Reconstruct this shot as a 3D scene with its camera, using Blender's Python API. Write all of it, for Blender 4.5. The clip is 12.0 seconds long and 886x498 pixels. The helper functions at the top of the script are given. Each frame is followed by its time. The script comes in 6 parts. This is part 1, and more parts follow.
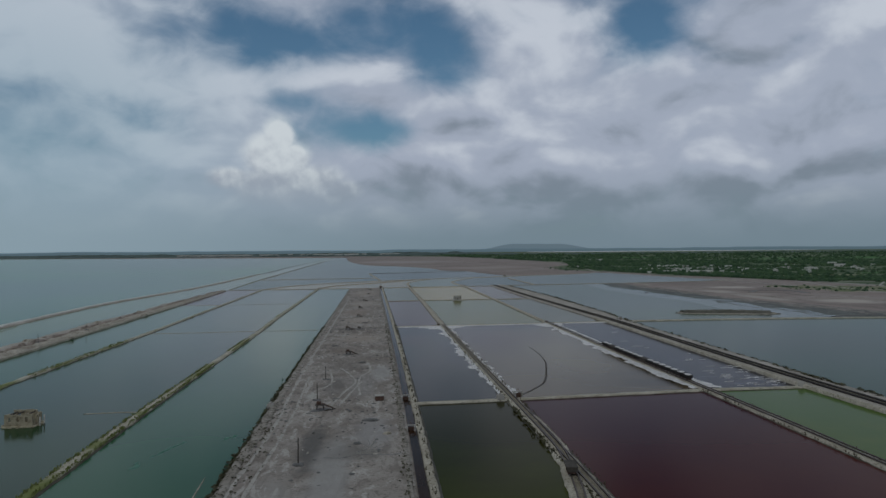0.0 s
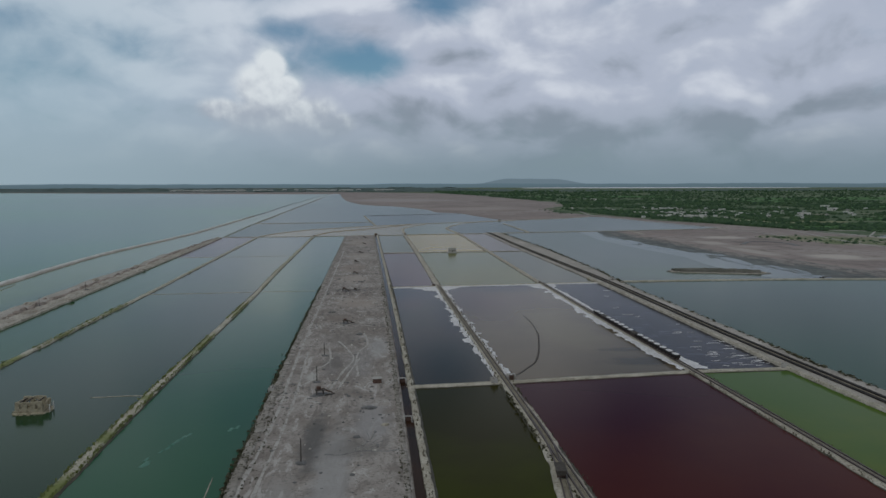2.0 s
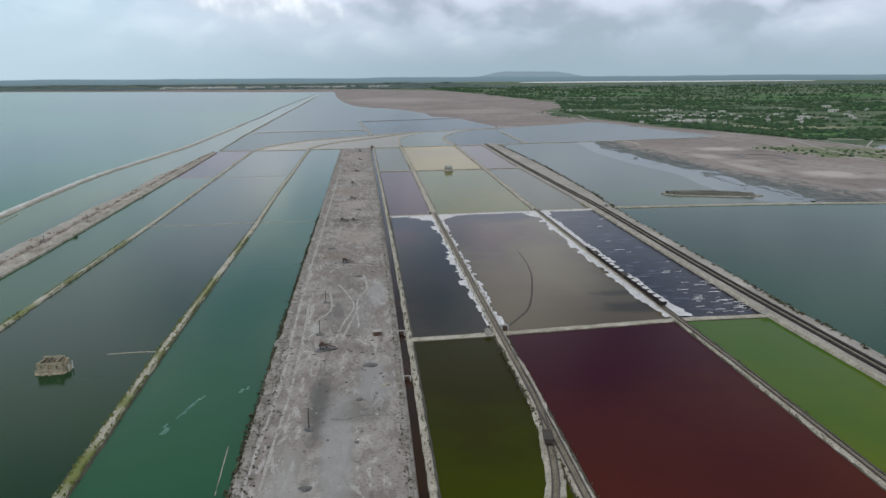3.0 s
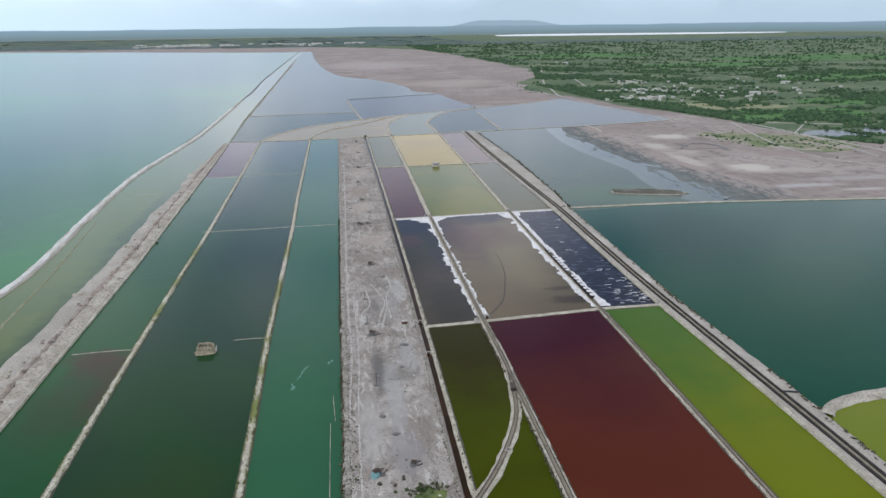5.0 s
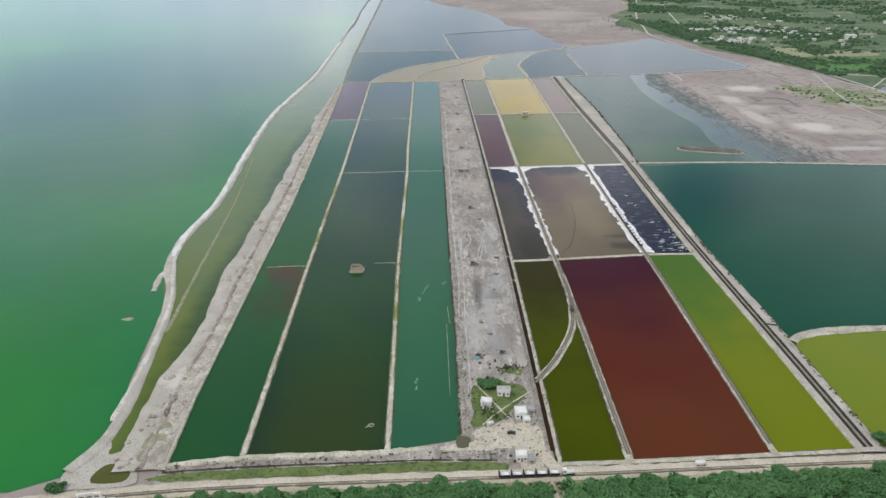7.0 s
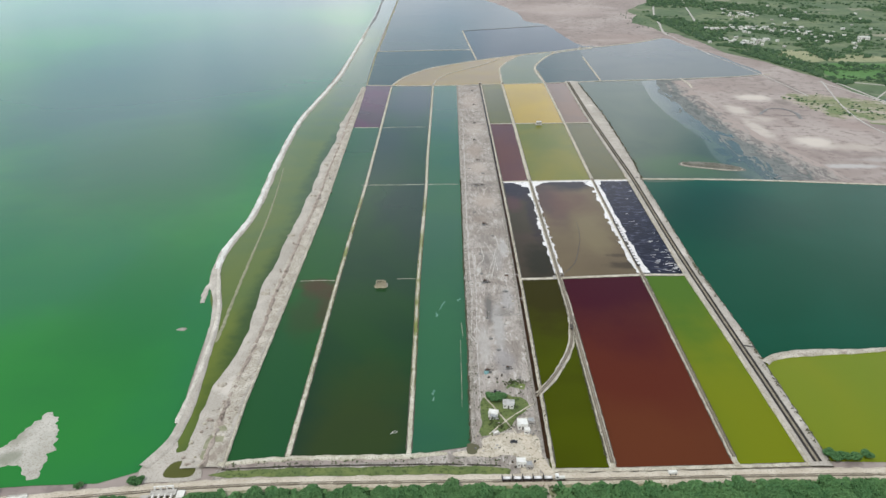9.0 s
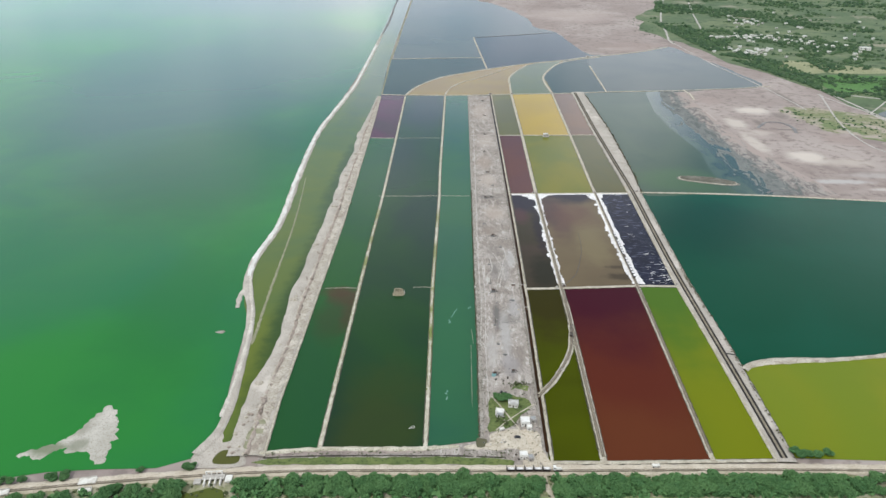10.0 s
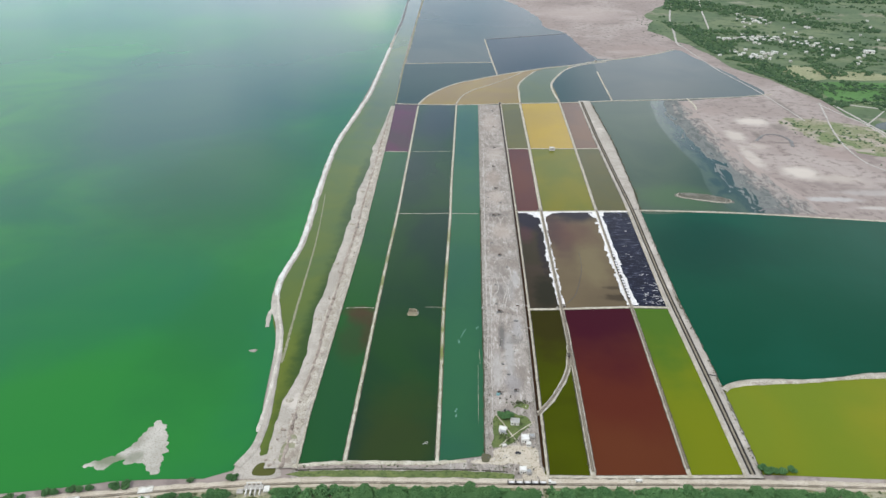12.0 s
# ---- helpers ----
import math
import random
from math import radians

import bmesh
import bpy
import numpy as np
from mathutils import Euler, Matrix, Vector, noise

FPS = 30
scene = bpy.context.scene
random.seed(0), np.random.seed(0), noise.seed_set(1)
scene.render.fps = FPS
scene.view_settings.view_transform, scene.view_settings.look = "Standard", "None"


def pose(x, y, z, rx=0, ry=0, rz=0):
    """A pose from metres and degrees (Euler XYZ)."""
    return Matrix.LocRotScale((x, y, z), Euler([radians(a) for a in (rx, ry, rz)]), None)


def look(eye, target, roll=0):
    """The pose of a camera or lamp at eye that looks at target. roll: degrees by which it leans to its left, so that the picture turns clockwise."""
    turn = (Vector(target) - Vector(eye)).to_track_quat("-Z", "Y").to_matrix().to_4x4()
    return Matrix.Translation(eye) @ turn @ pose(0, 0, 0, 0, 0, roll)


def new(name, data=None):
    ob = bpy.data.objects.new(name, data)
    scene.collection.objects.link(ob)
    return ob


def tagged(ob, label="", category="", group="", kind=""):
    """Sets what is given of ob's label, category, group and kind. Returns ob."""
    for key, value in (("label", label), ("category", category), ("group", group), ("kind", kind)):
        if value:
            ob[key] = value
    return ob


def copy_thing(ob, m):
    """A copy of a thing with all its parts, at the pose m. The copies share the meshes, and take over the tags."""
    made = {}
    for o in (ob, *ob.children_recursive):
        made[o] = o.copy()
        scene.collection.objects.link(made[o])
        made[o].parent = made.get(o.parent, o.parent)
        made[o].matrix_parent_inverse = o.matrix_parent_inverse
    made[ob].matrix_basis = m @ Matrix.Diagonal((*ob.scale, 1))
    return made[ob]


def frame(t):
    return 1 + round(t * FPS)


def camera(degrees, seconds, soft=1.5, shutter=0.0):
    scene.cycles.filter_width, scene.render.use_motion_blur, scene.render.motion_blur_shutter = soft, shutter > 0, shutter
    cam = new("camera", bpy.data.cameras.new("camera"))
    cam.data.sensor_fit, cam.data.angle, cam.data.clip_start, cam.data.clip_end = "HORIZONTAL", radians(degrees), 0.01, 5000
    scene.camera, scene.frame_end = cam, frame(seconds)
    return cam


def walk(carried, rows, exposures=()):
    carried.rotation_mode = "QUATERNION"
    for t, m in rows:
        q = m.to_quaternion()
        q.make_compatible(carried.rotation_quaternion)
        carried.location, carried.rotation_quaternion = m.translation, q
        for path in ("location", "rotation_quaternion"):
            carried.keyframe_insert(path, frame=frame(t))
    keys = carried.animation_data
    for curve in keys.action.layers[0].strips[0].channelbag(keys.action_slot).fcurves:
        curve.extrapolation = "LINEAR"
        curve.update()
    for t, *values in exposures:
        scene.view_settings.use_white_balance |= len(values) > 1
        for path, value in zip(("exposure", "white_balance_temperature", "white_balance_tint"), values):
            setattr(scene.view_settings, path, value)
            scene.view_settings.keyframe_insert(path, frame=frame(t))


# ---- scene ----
cam = camera(64.2, 12.0)
PATH = [
    (0, (1.319, 0.883, 15.806), (1.485, 2.876, 15.809), -0.49),
    (0.5, (1.191, 0.423, 17.297), (1.361, 2.416, 17.285), -0.13),
    (1, (1.107, 0.438, 18.674), (1.281, 2.430, 18.638), -0.12),
    (1.5, (1.029, 0.278, 20.071), (1.208, 2.267, 19.964), -0.11),
    (2, (1.065, -0.010, 21.483), (1.245, 1.973, 21.301), -0.12),
    (2.5, (1.038, -0.147, 22.699), (1.218, 1.830, 22.450), -0.07),
    (3, (1.080, -1.167, 28.563), (1.263, 0.768, 28.092), -0.42),
    (3.2, (0.815, -1.142, 30.734), (1.003, 0.775, 30.199), -0.04),
    (4.8, (-5.791, -33.952, 47.259), (-5.537, -32.056, 46.676), -0.29),
    (5, (-6.933, -39.119, 49.674), (-6.691, -37.226, 49.074), -0.70),
    (5.5, (-9.903, -49.544, 54.846), (-9.744, -47.658, 54.201), -0.31),
    (5.6, (-10.464, -52.981, 55.719), (-10.320, -51.097, 55.064), -0.19),
    (5.7, (-11.025, -56.419, 56.593), (-10.896, -54.537, 55.927), -0.07),
    (5.8, (-11.586, -59.856, 57.467), (-11.472, -57.977, 56.791), 0.04),
    (5.9, (-12.147, -63.293, 58.340), (-12.048, -61.417, 57.654), 0.16),
    (6, (-12.708, -66.730, 59.214), (-12.623, -64.857, 58.517), 0.27),
    (6.5, (-12.605, -69.679, 62.922), (-12.566, -67.817, 62.194), -0.44),
    (6.7, (-12.617, -73.765, 66.477), (-12.606, -71.918, 65.710), -0.28),
    (8.3, (-11.839, -83.461, 79.346), (-11.836, -81.660, 78.477), -0.65),
    (8.5, (-12.001, -85.301, 81.627), (-11.988, -83.500, 80.756), -0.55),
    (9, (-12.675, -90.615, 87.868), (-12.712, -88.815, 86.998), -0.04),
    (9.5, (-13.161, -96.940, 93.900), (-13.210, -95.141, 93.028), 0.12),
    (10, (-13.828, -104.413, 99.997), (-13.886, -102.620, 99.112), 0.30),
    (10.5, (-14.183, -110.910, 106.300), (-14.254, -109.129, 105.392), 0.26),
    (11, (-14.549, -113.951, 112.543), (-14.635, -112.182, 111.616), 0.30),
    (11.5, (-13.891, -115.136, 118.987), (-13.975, -113.368, 118.055), 0.16),
    (12, (-13.394, -115.299, 120.508), (-13.482, -113.533, 119.574), 0.08),
]
EXPOSURES = [(0.0, -2.10, 5900, 2), (1.0, -2.08, 5900, 2), (2.0, -1.84, 6000, 3), (2.5, -1.70, 6050, 4), (3.0, -1.02, 6100, 4), (5.0, -0.57, 5980, 7), (6.0, -0.34, 6200, 5), (6.7, -0.35, 6230, 5), (8.5, -0.17, 6350, 4), (12.0, -0.06, 6230, 5)]
walk(cam, [(t, look(eye, target, roll)) for t, eye, target, roll in PATH], EXPOSURES)

# ---- world and sun ----
SUN_ELEVATION, SUN_AZIMUTH = 58.0, 215.0  # degrees; azimuth clockwise from +y


def node(tree, kind, at=None, **values):
    n = tree.nodes.new(kind)
    for key, value in values.items():
        n.inputs[key.replace("_", " ")].default_value = value
    return n


def math_node(tree, operation, a, b=None, clamp=False):
    n = tree.nodes.new("ShaderNodeMath")
    n.operation, n.use_clamp = operation, clamp
    for i, v in enumerate((a, b)):
        if v is None:
            continue
        if isinstance(v, (int, float)):
            n.inputs[i].default_value = v
        else:
            tree.links.new(v, n.inputs[i])
    return n.outputs[0]


def mix_node(tree, factor, a, b, blend="MIX"):
    n = tree.nodes.new("ShaderNodeMix")
    n.data_type, n.blend_type = "RGBA", blend
    for socket, v in ((n.inputs[0], factor), (n.inputs[6], a), (n.inputs[7], b)):
        if isinstance(v, (int, float)):
            socket.default_value = v
        elif isinstance(v, tuple):
            socket.default_value = (*v, 1)
        else:
            tree.links.new(v, socket)
    return n.outputs[2]


def ramp_node(tree, value, low, high, smooth=True):
    n = tree.nodes.new("ShaderNodeMapRange")
    n.interpolation_type = "SMOOTHSTEP" if smooth else "LINEAR"
    n.inputs["From Min"].default_value, n.inputs["From Max"].default_value = low, high
    tree.links.new(value, n.inputs["Value"])
    return n.outputs["Result"]


def noise_node(tree, vector, scale, detail=4.0, rough=0.55, distort=0.0):
    n = node(tree, "ShaderNodeTexNoise", Scale=scale, Detail=detail, Roughness=rough, Distortion=distort)
    tree.links.new(vector, n.inputs["Vector"])
    return n.outputs["Fac"]


def scaled(tree, vector, sx, sy, sz, move=(0, 0, 0)):
    n = node(tree, "ShaderNodeMapping", Scale=(sx, sy, sz), Location=move)
    tree.links.new(vector, n.inputs["Vector"])
    return n.outputs["Vector"]


def sky_way(right, up):
    """A unit direction from slopes right and up of the first view's heading."""
    heading = radians(5.3)
    ahead, side = Vector((math.sin(heading), math.cos(heading), 0)), Vector((math.cos(heading), -math.sin(heading), 0))
    return (ahead + side * right + Vector((0, 0, up))).normalized()


world = bpy.data.worlds.new("sky")
scene.world = world
world.use_nodes = True
wt = world.node_tree
wt.nodes.clear()
direction = wt.nodes.new("ShaderNodeTexCoord").outputs["Generated"]
split = wt.nodes.new("ShaderNodeSeparateXYZ")
wt.links.new(direction, split.inputs[0])
height = split.outputs["Z"]
sky = wt.nodes.new("ShaderNodeTexSky")
sky.sky_type, sky.sun_disc = "NISHITA", False
sky.sun_elevation, sky.sun_rotation = radians(SUN_ELEVATION), radians(SUN_AZIMUTH)
clear = mix_node(wt, 1.0, sky.outputs[0], (0.165, 0.195, 0.20), "MULTIPLY")

def moved(vector, by):
    n = wt.nodes.new("ShaderNodeVectorMath")
    n.operation = "ADD"
    wt.links.new(vector, n.inputs[0])
    n.inputs[1].default_value = by
    return n.outputs[0]


def billows(vector):
    """Cloud thickness in a direction: broad masses, heaps and frayed detail."""
    masses = noise_node(wt, scaled(wt, vector, 3.2, 3.2, 5.6, (1.7, 0.4, 0.0)), 1.0, 3.0, 0.5, 0.4)
    heaps = noise_node(wt, scaled(wt, vector, 8.5, 8.5, 14.0, (0.2, 0.0, 0.9)), 1.0, 5.0, 0.46, 0.35)
    return math_node(wt, "ADD", math_node(wt, "MULTIPLY", masses, 0.5), math_node(wt, "MULTIPLY", heaps, 0.5))


def toward(right, up, reach, flat=1.0):
    """1 in the given direction, falling to 0 at reach radians from it; flat squeezes the spot's height."""
    off = moved(direction, -sky_way(right, up))
    size = wt.nodes.new("ShaderNodeVectorMath")
    size.operation = "LENGTH"
    wt.links.new(scaled(wt, off, 1.0, 1.0, flat), size.inputs[0])
    return ramp_node(wt, size.outputs["Value"], reach, 0.0)


# broken cloud: heaped masses lit from above, with a few clear gaps
here = billows(direction)
lit = math_node(wt, "SUBTRACT", here, billows(moved(direction, Vector((0.010, 0.0, 0.030)))))
frays = noise_node(wt, scaled(wt, direction, 17.0, 17.0, 26.0, (0.6, 0.1, 0.3)), 1.0, 6.0, 0.55, 0.5)
frayed = math_node(wt, "MULTIPLY", math_node(wt, "SUBTRACT", frays, 0.5), 0.30)
cover = math_node(wt, "ADD", here, frayed)
GAPS = [(-0.345, 0.345, 0.13, 1.0, 0.26), (-0.27, 0.31, 0.09, 0.9, 0.20), (-0.19, 0.285, 0.13, 1.2, 0.26), (-0.08, 0.325, 0.18, 2.0, 0.30), (0.01, 0.29, 0.12, 1.0, 0.20), (-0.01, 0.245, 0.09, 1.2, 0.12), (-0.155, 0.176, 0.15, 2.6, 0.34), (-0.09, 0.165, 0.09, 2.2, 0.22), (-0.235, 0.215, 0.07, 2.6, 0.18), (0.29, 0.345, 0.15, 1.0, 0.30), (0.27, 0.29, 0.09, 1.4, 0.16), (-0.62, 0.245, 0.17, 2.4, 0.20), (-0.45, 0.20, 0.14, 3.6, 0.15), (-0.60, 0.17, 0.16, 4.0, 0.12)]
for right, up, reach, flat, amount in GAPS:
    cover = math_node(wt, "SUBTRACT", cover, math_node(wt, "MULTIPLY", toward(right, up, reach, flat), amount))
cloudy = ramp_node(wt, cover, 0.09, 0.50)
tone = math_node(wt, "ADD", math_node(wt, "MULTIPLY", lit, 0.9), math_node(wt, "MULTIPLY", frayed, 0.14))
for right, up, reach, flat, amount in ((0.50, 0.175, 0.13, 1.9, -0.10), (0.41, 0.095, 0.16, 4.2, -0.09), (0.18, 0.09, 0.19, 4.5, -0.09), (0.615, 0.11, 0.08, 1.4, -0.10), (-0.05, 0.05, 0.10, 0.9, -0.04), (0.145, 0.225, 0.075, 1.1, 0.08), (0.06, 0.255, 0.07, 1.2, 0.05), (0.41, 0.14, 0.10, 1.4, 0.07), (0.28, 0.13, 0.13, 2.0, 0.04), (-0.48, 0.29, 0.32, 1.2, 0.13), (-0.27, 0.25, 0.14, 1.2, 0.06), (0.60, 0.28, 0.18, 1.2, 0.07), (0.12, 0.30, 0.16, 1.0, 0.05)):
    tone = math_node(wt, "ADD", tone, math_node(wt, "MULTIPLY", toward(right, up, reach, flat), amount))
cloud = mix_node(wt, ramp_node(wt, tone, -0.13, 0.0), (0.80, 0.86, 1.01), (1.38, 1.40, 1.64))
cloud = mix_node(wt, ramp_node(wt, tone, 0.0, 0.13), cloud, (2.04, 1.99, 2.14))
cloud = mix_node(wt, math_node(wt, "MULTIPLY", toward(-0.62, 0.12, 0.48, 1.3), 0.75), cloud, (1.04, 1.31, 1.50))
# the tall white head over the lake: lit from above, grey below
heads = None
for right, up, reach, flat in ((-0.240, 0.162, 0.036, 0.8), (-0.256, 0.136, 0.052, 1.0), (-0.222, 0.130, 0.040, 1.0), (-0.310, 0.104, 0.048, 2.0), (-0.20, 0.092, 0.080, 1.6), (-0.255, 0.090, 0.085, 1.7), (-0.165, 0.080, 0.060, 1.8)):
    near = toward(right, up, reach, flat)
    heads = near if heads is None else math_node(wt, "MAXIMUM", heads, near)
lumps = noise_node(wt, direction, 30.0, 6.0, 0.46, 0.0)
upper = noise_node(wt, moved(direction, Vector((0.004, 0.0, 0.010))), 30.0, 6.0, 0.46, 0.0)
heads = ramp_node(wt, math_node(wt, "ADD", heads, math_node(wt, "MULTIPLY", math_node(wt, "SUBTRACT", lumps, 0.5), 0.55)), 0.04, 0.66)
shade = ramp_node(wt, math_node(wt, "ADD", height, math_node(wt, "MULTIPLY", math_node(wt, "SUBTRACT", lumps, upper), 0.20)), 0.055, 0.160)
cloud = mix_node(wt, math_node(wt, "MULTIPLY", heads, ramp_node(wt, height, 0.045, 0.10)), cloud, mix_node(wt, shade, (1.26, 1.28, 1.45), (2.25, 2.20, 2.22)))
cloudy = math_node(wt, "MAXIMUM", cloudy, heads)
cloud = mix_node(wt, ramp_node(wt, height, 0.38, 0.62), cloud, (0.74, 0.77, 0.83))
air = mix_node(wt, cloudy, clear, cloud)
low = ramp_node(wt, height, 0.0, 0.13)
air = mix_node(wt, low, mix_node(wt, toward(-0.75, 0.0, 0.75, 1.0), (0.68, 0.82, 0.93), (1.00, 1.19, 1.32)), air)
# the far land, beyond the plain, with distance haze mixed into its colours
around = wt.nodes.new("ShaderNodeMath")
around.operation = "ARCTAN2"
wt.links.new(split.outputs["X"], around.inputs[0])
wt.links.new(split.outputs["Y"], around.inputs[1])
ridge = wt.nodes.new("ShaderNodeTexNoise")
ridge.noise_dimensions = "1D"
ridge.inputs["Scale"].default_value, ridge.inputs["Detail"].default_value = 9.0, 3.0
wt.links.new(around.outputs[0], ridge.inputs["W"])
crest = math_node(wt, "SUBTRACT", math_node(wt, "MULTIPLY", ridge.outputs["Fac"], 0.004), 0.0012)
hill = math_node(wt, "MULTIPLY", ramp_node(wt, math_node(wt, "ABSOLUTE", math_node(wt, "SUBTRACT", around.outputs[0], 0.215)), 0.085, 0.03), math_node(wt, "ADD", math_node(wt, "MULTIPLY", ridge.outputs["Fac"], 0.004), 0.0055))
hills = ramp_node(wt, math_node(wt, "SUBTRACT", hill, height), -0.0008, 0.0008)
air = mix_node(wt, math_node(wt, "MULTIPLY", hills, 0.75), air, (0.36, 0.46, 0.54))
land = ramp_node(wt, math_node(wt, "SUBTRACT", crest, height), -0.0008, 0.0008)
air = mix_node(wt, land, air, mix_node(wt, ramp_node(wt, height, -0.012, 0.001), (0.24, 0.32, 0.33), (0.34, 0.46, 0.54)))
background = wt.nodes.new("ShaderNodeBackground")
wt.links.new(math_node(wt, "ADD", math_node(wt, "MULTIPLY", ramp_node(wt, height, 0.42, 0.30), 0.16), 1.0), background.inputs["Strength"])
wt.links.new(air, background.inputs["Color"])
wt.links.new(background.outputs[0], wt.nodes.new("ShaderNodeOutputWorld").inputs["Surface"])

sun = new("sun", bpy.data.lights.new("sun", "SUN"))
sun.data.energy, sun.data.angle, sun.data.color = 1.95, radians(1.5), (1.0, 0.96, 0.90)
sun_way = Vector((math.sin(radians(SUN_AZIMUTH)) * math.cos(radians(SUN_ELEVATION)), math.cos(radians(SUN_AZIMUTH)) * math.cos(radians(SUN_ELEVATION)), math.sin(radians(SUN_ELEVATION))))
sun.matrix_world = look(sun_way * 100, (0, 0, 0))


# ---- materials ----
def tone_of(r, g, b):
    """Linear colour from eight-bit screen values."""
    return tuple(((c / 255 + 0.055) / 1.055) ** 2.4 if c > 10 else c / 3295 for c in (r, g, b))


def bare_material(name):
    m = bpy.data.materials.new(name)
    m.use_nodes = True
    tree = m.node_tree
    return m, tree, tree.nodes["Principled BSDF"], tree.nodes.new("ShaderNodeTexCoord").outputs["Object"]


def bumped(tree, bsdf, value, strength, distance):
    b = tree.nodes.new("ShaderNodeBump")
    b.inputs["Strength"].default_value, b.inputs["Distance"].default_value = strength, distance
    tree.links.new(value, b.inputs["Height"])
    tree.links.new(b.outputs[0], bsdf.inputs["Normal"])


def stained(tree, at, colour, stains):
    """Soft-edged stains and painted sky reflections: x, y, reach across, reach along, tone, amount."""
    for x, y, sx, sy, stain, amount in stains:
        v = tree.nodes.new("ShaderNodeVectorMath")
        v.operation = "LENGTH"
        tree.links.new(scaled(tree, at, 1 / sx, 1 / sy, 0, (-x / sx, -y / sy, 0)), v.inputs[0])
        wobble = math_node(tree, "ADD", v.outputs["Value"], math_node(tree, "MULTIPLY", noise_node(tree, at, 1.2 / min(sx, sy), 5.0), 0.9))
        colour = mix_node(tree, math_node(tree, "MULTIPLY", ramp_node(tree, wobble, 1.5, 0.75), amount), colour, stain)
    return colour


def earth(name, base, light, dark, scale=0.25, fine=3.0, rough=0.95, relief=0.08, extra=None, extra_scale=0.15, extra_at=(0.55, 0.68), random_tint=0.0, stains=()):
    """Soil, mud, salt, plaster: three tones mixed at two scales, with relief."""
    m, tree, bsdf, at = bare_material(name)
    wide, grain = noise_node(tree, at, scale, 5.0, 0.6, 0.6), noise_node(tree, at, fine, 6.0, 0.65)
    colour = mix_node(tree, ramp_node(tree, wide, 0.38, 0.66), base, light)
    colour = mix_node(tree, math_node(tree, "MULTIPLY", ramp_node(tree, grain, 0.49, 0.66), 0.85), colour, dark)
    if extra:
        patch_noise = noise_node(tree, scaled(tree, at, 1, 1, 1, (13.0, 7.0, 0)), extra_scale, 5.0, 0.62, 0.3)
        colour = mix_node(tree, ramp_node(tree, patch_noise, *extra_at), colour, extra)
    colour = stained(tree, at, colour, stains)
    if random_tint:
        info = tree.nodes.new("ShaderNodeObjectInfo")
        colour = mix_node(tree, math_node(tree, "MULTIPLY", info.outputs["Random"], random_tint), colour, dark)
    tree.links.new(colour, bsdf.inputs["Base Color"])
    bsdf.inputs["Roughness"].default_value = rough
    bsdf.inputs["Specular IOR Level"].default_value = 0.25
    bumped(tree, bsdf, grain, 0.6, relief)
    return m


DEPTH = 0.60  # how much of the light that enters the brine comes back


def water(name, colour, second=None, scale=0.03, rough=0.16, streak=None, stains=(), specular=0.09):
    """Turbid, coloured brine: a dull body under a smooth, lightly rippled surface."""
    m, tree, bsdf, at = bare_material(name)
    second = second or tuple(c * 0.75 for c in colour)
    body_tint = (DEPTH * 1.03, DEPTH, DEPTH * 0.79)
    colour, second = (tuple(c * k for c, k in zip(v, body_tint)) for v in (colour, second))
    stains = [(*v[:4], tuple(c * k for c, k in zip(v[4], body_tint)), v[5]) for v in stains]
    body = mix_node(tree, ramp_node(tree, noise_node(tree, at, scale, 4.0, 0.5, 0.8), 0.32, 0.68), colour, second)
    body = stained(tree, at, body, stains)
    if streak:
        threads = noise_node(tree, scaled(tree, at, 0.35, 1.1, 1.0), 0.9, 7.0, 0.7, 0.5)
        body = mix_node(tree, ramp_node(tree, threads, 0.53, 0.66), body, streak)
    tree.links.new(body, bsdf.inputs["Base Color"])
    bsdf.inputs["Roughness"].default_value, bsdf.inputs["IOR"].default_value = rough, 1.33
    bsdf.inputs["Specular IOR Level"].default_value = specular
    bumped(tree, bsdf, noise_node(tree, at, 1.7, 3.0), 0.02, 0.02)
    return m


def plain(name, colour, rough=0.6, metal=0.0, wear=None, scale=6.0, relief=0.01):
    m, tree, bsdf, at = bare_material(name)
    n = noise_node(tree, at, scale, 5.0, 0.6)
    tree.links.new(mix_node(tree, ramp_node(tree, n, 0.4, 0.75), colour, wear or tuple(c * 0.6 for c in colour)), bsdf.inputs["Base Color"])
    bsdf.inputs["Roughness"].default_value, bsdf.inputs["Metallic"].default_value = rough, metal
    bumped(tree, bsdf, n, 0.3, relief)
    return m


def leafage(name, colour, other):
    m, tree, bsdf, at = bare_material(name)
    island = tree.nodes.new("ShaderNodeNewGeometry").outputs["Random Per Island"]
    info = tree.nodes.new("ShaderNodeObjectInfo").outputs["Random"]
    both = math_node(tree, "ADD", math_node(tree, "MULTIPLY", island, 0.65), math_node(tree, "MULTIPLY", info, 0.35))
    tree.links.new(mix_node(tree, both, colour, other), bsdf.inputs["Base Color"])
    bsdf.inputs["Roughness"].default_value = 0.75
    bsdf.inputs["Specular IOR Level"].default_value = 0.2
    return m


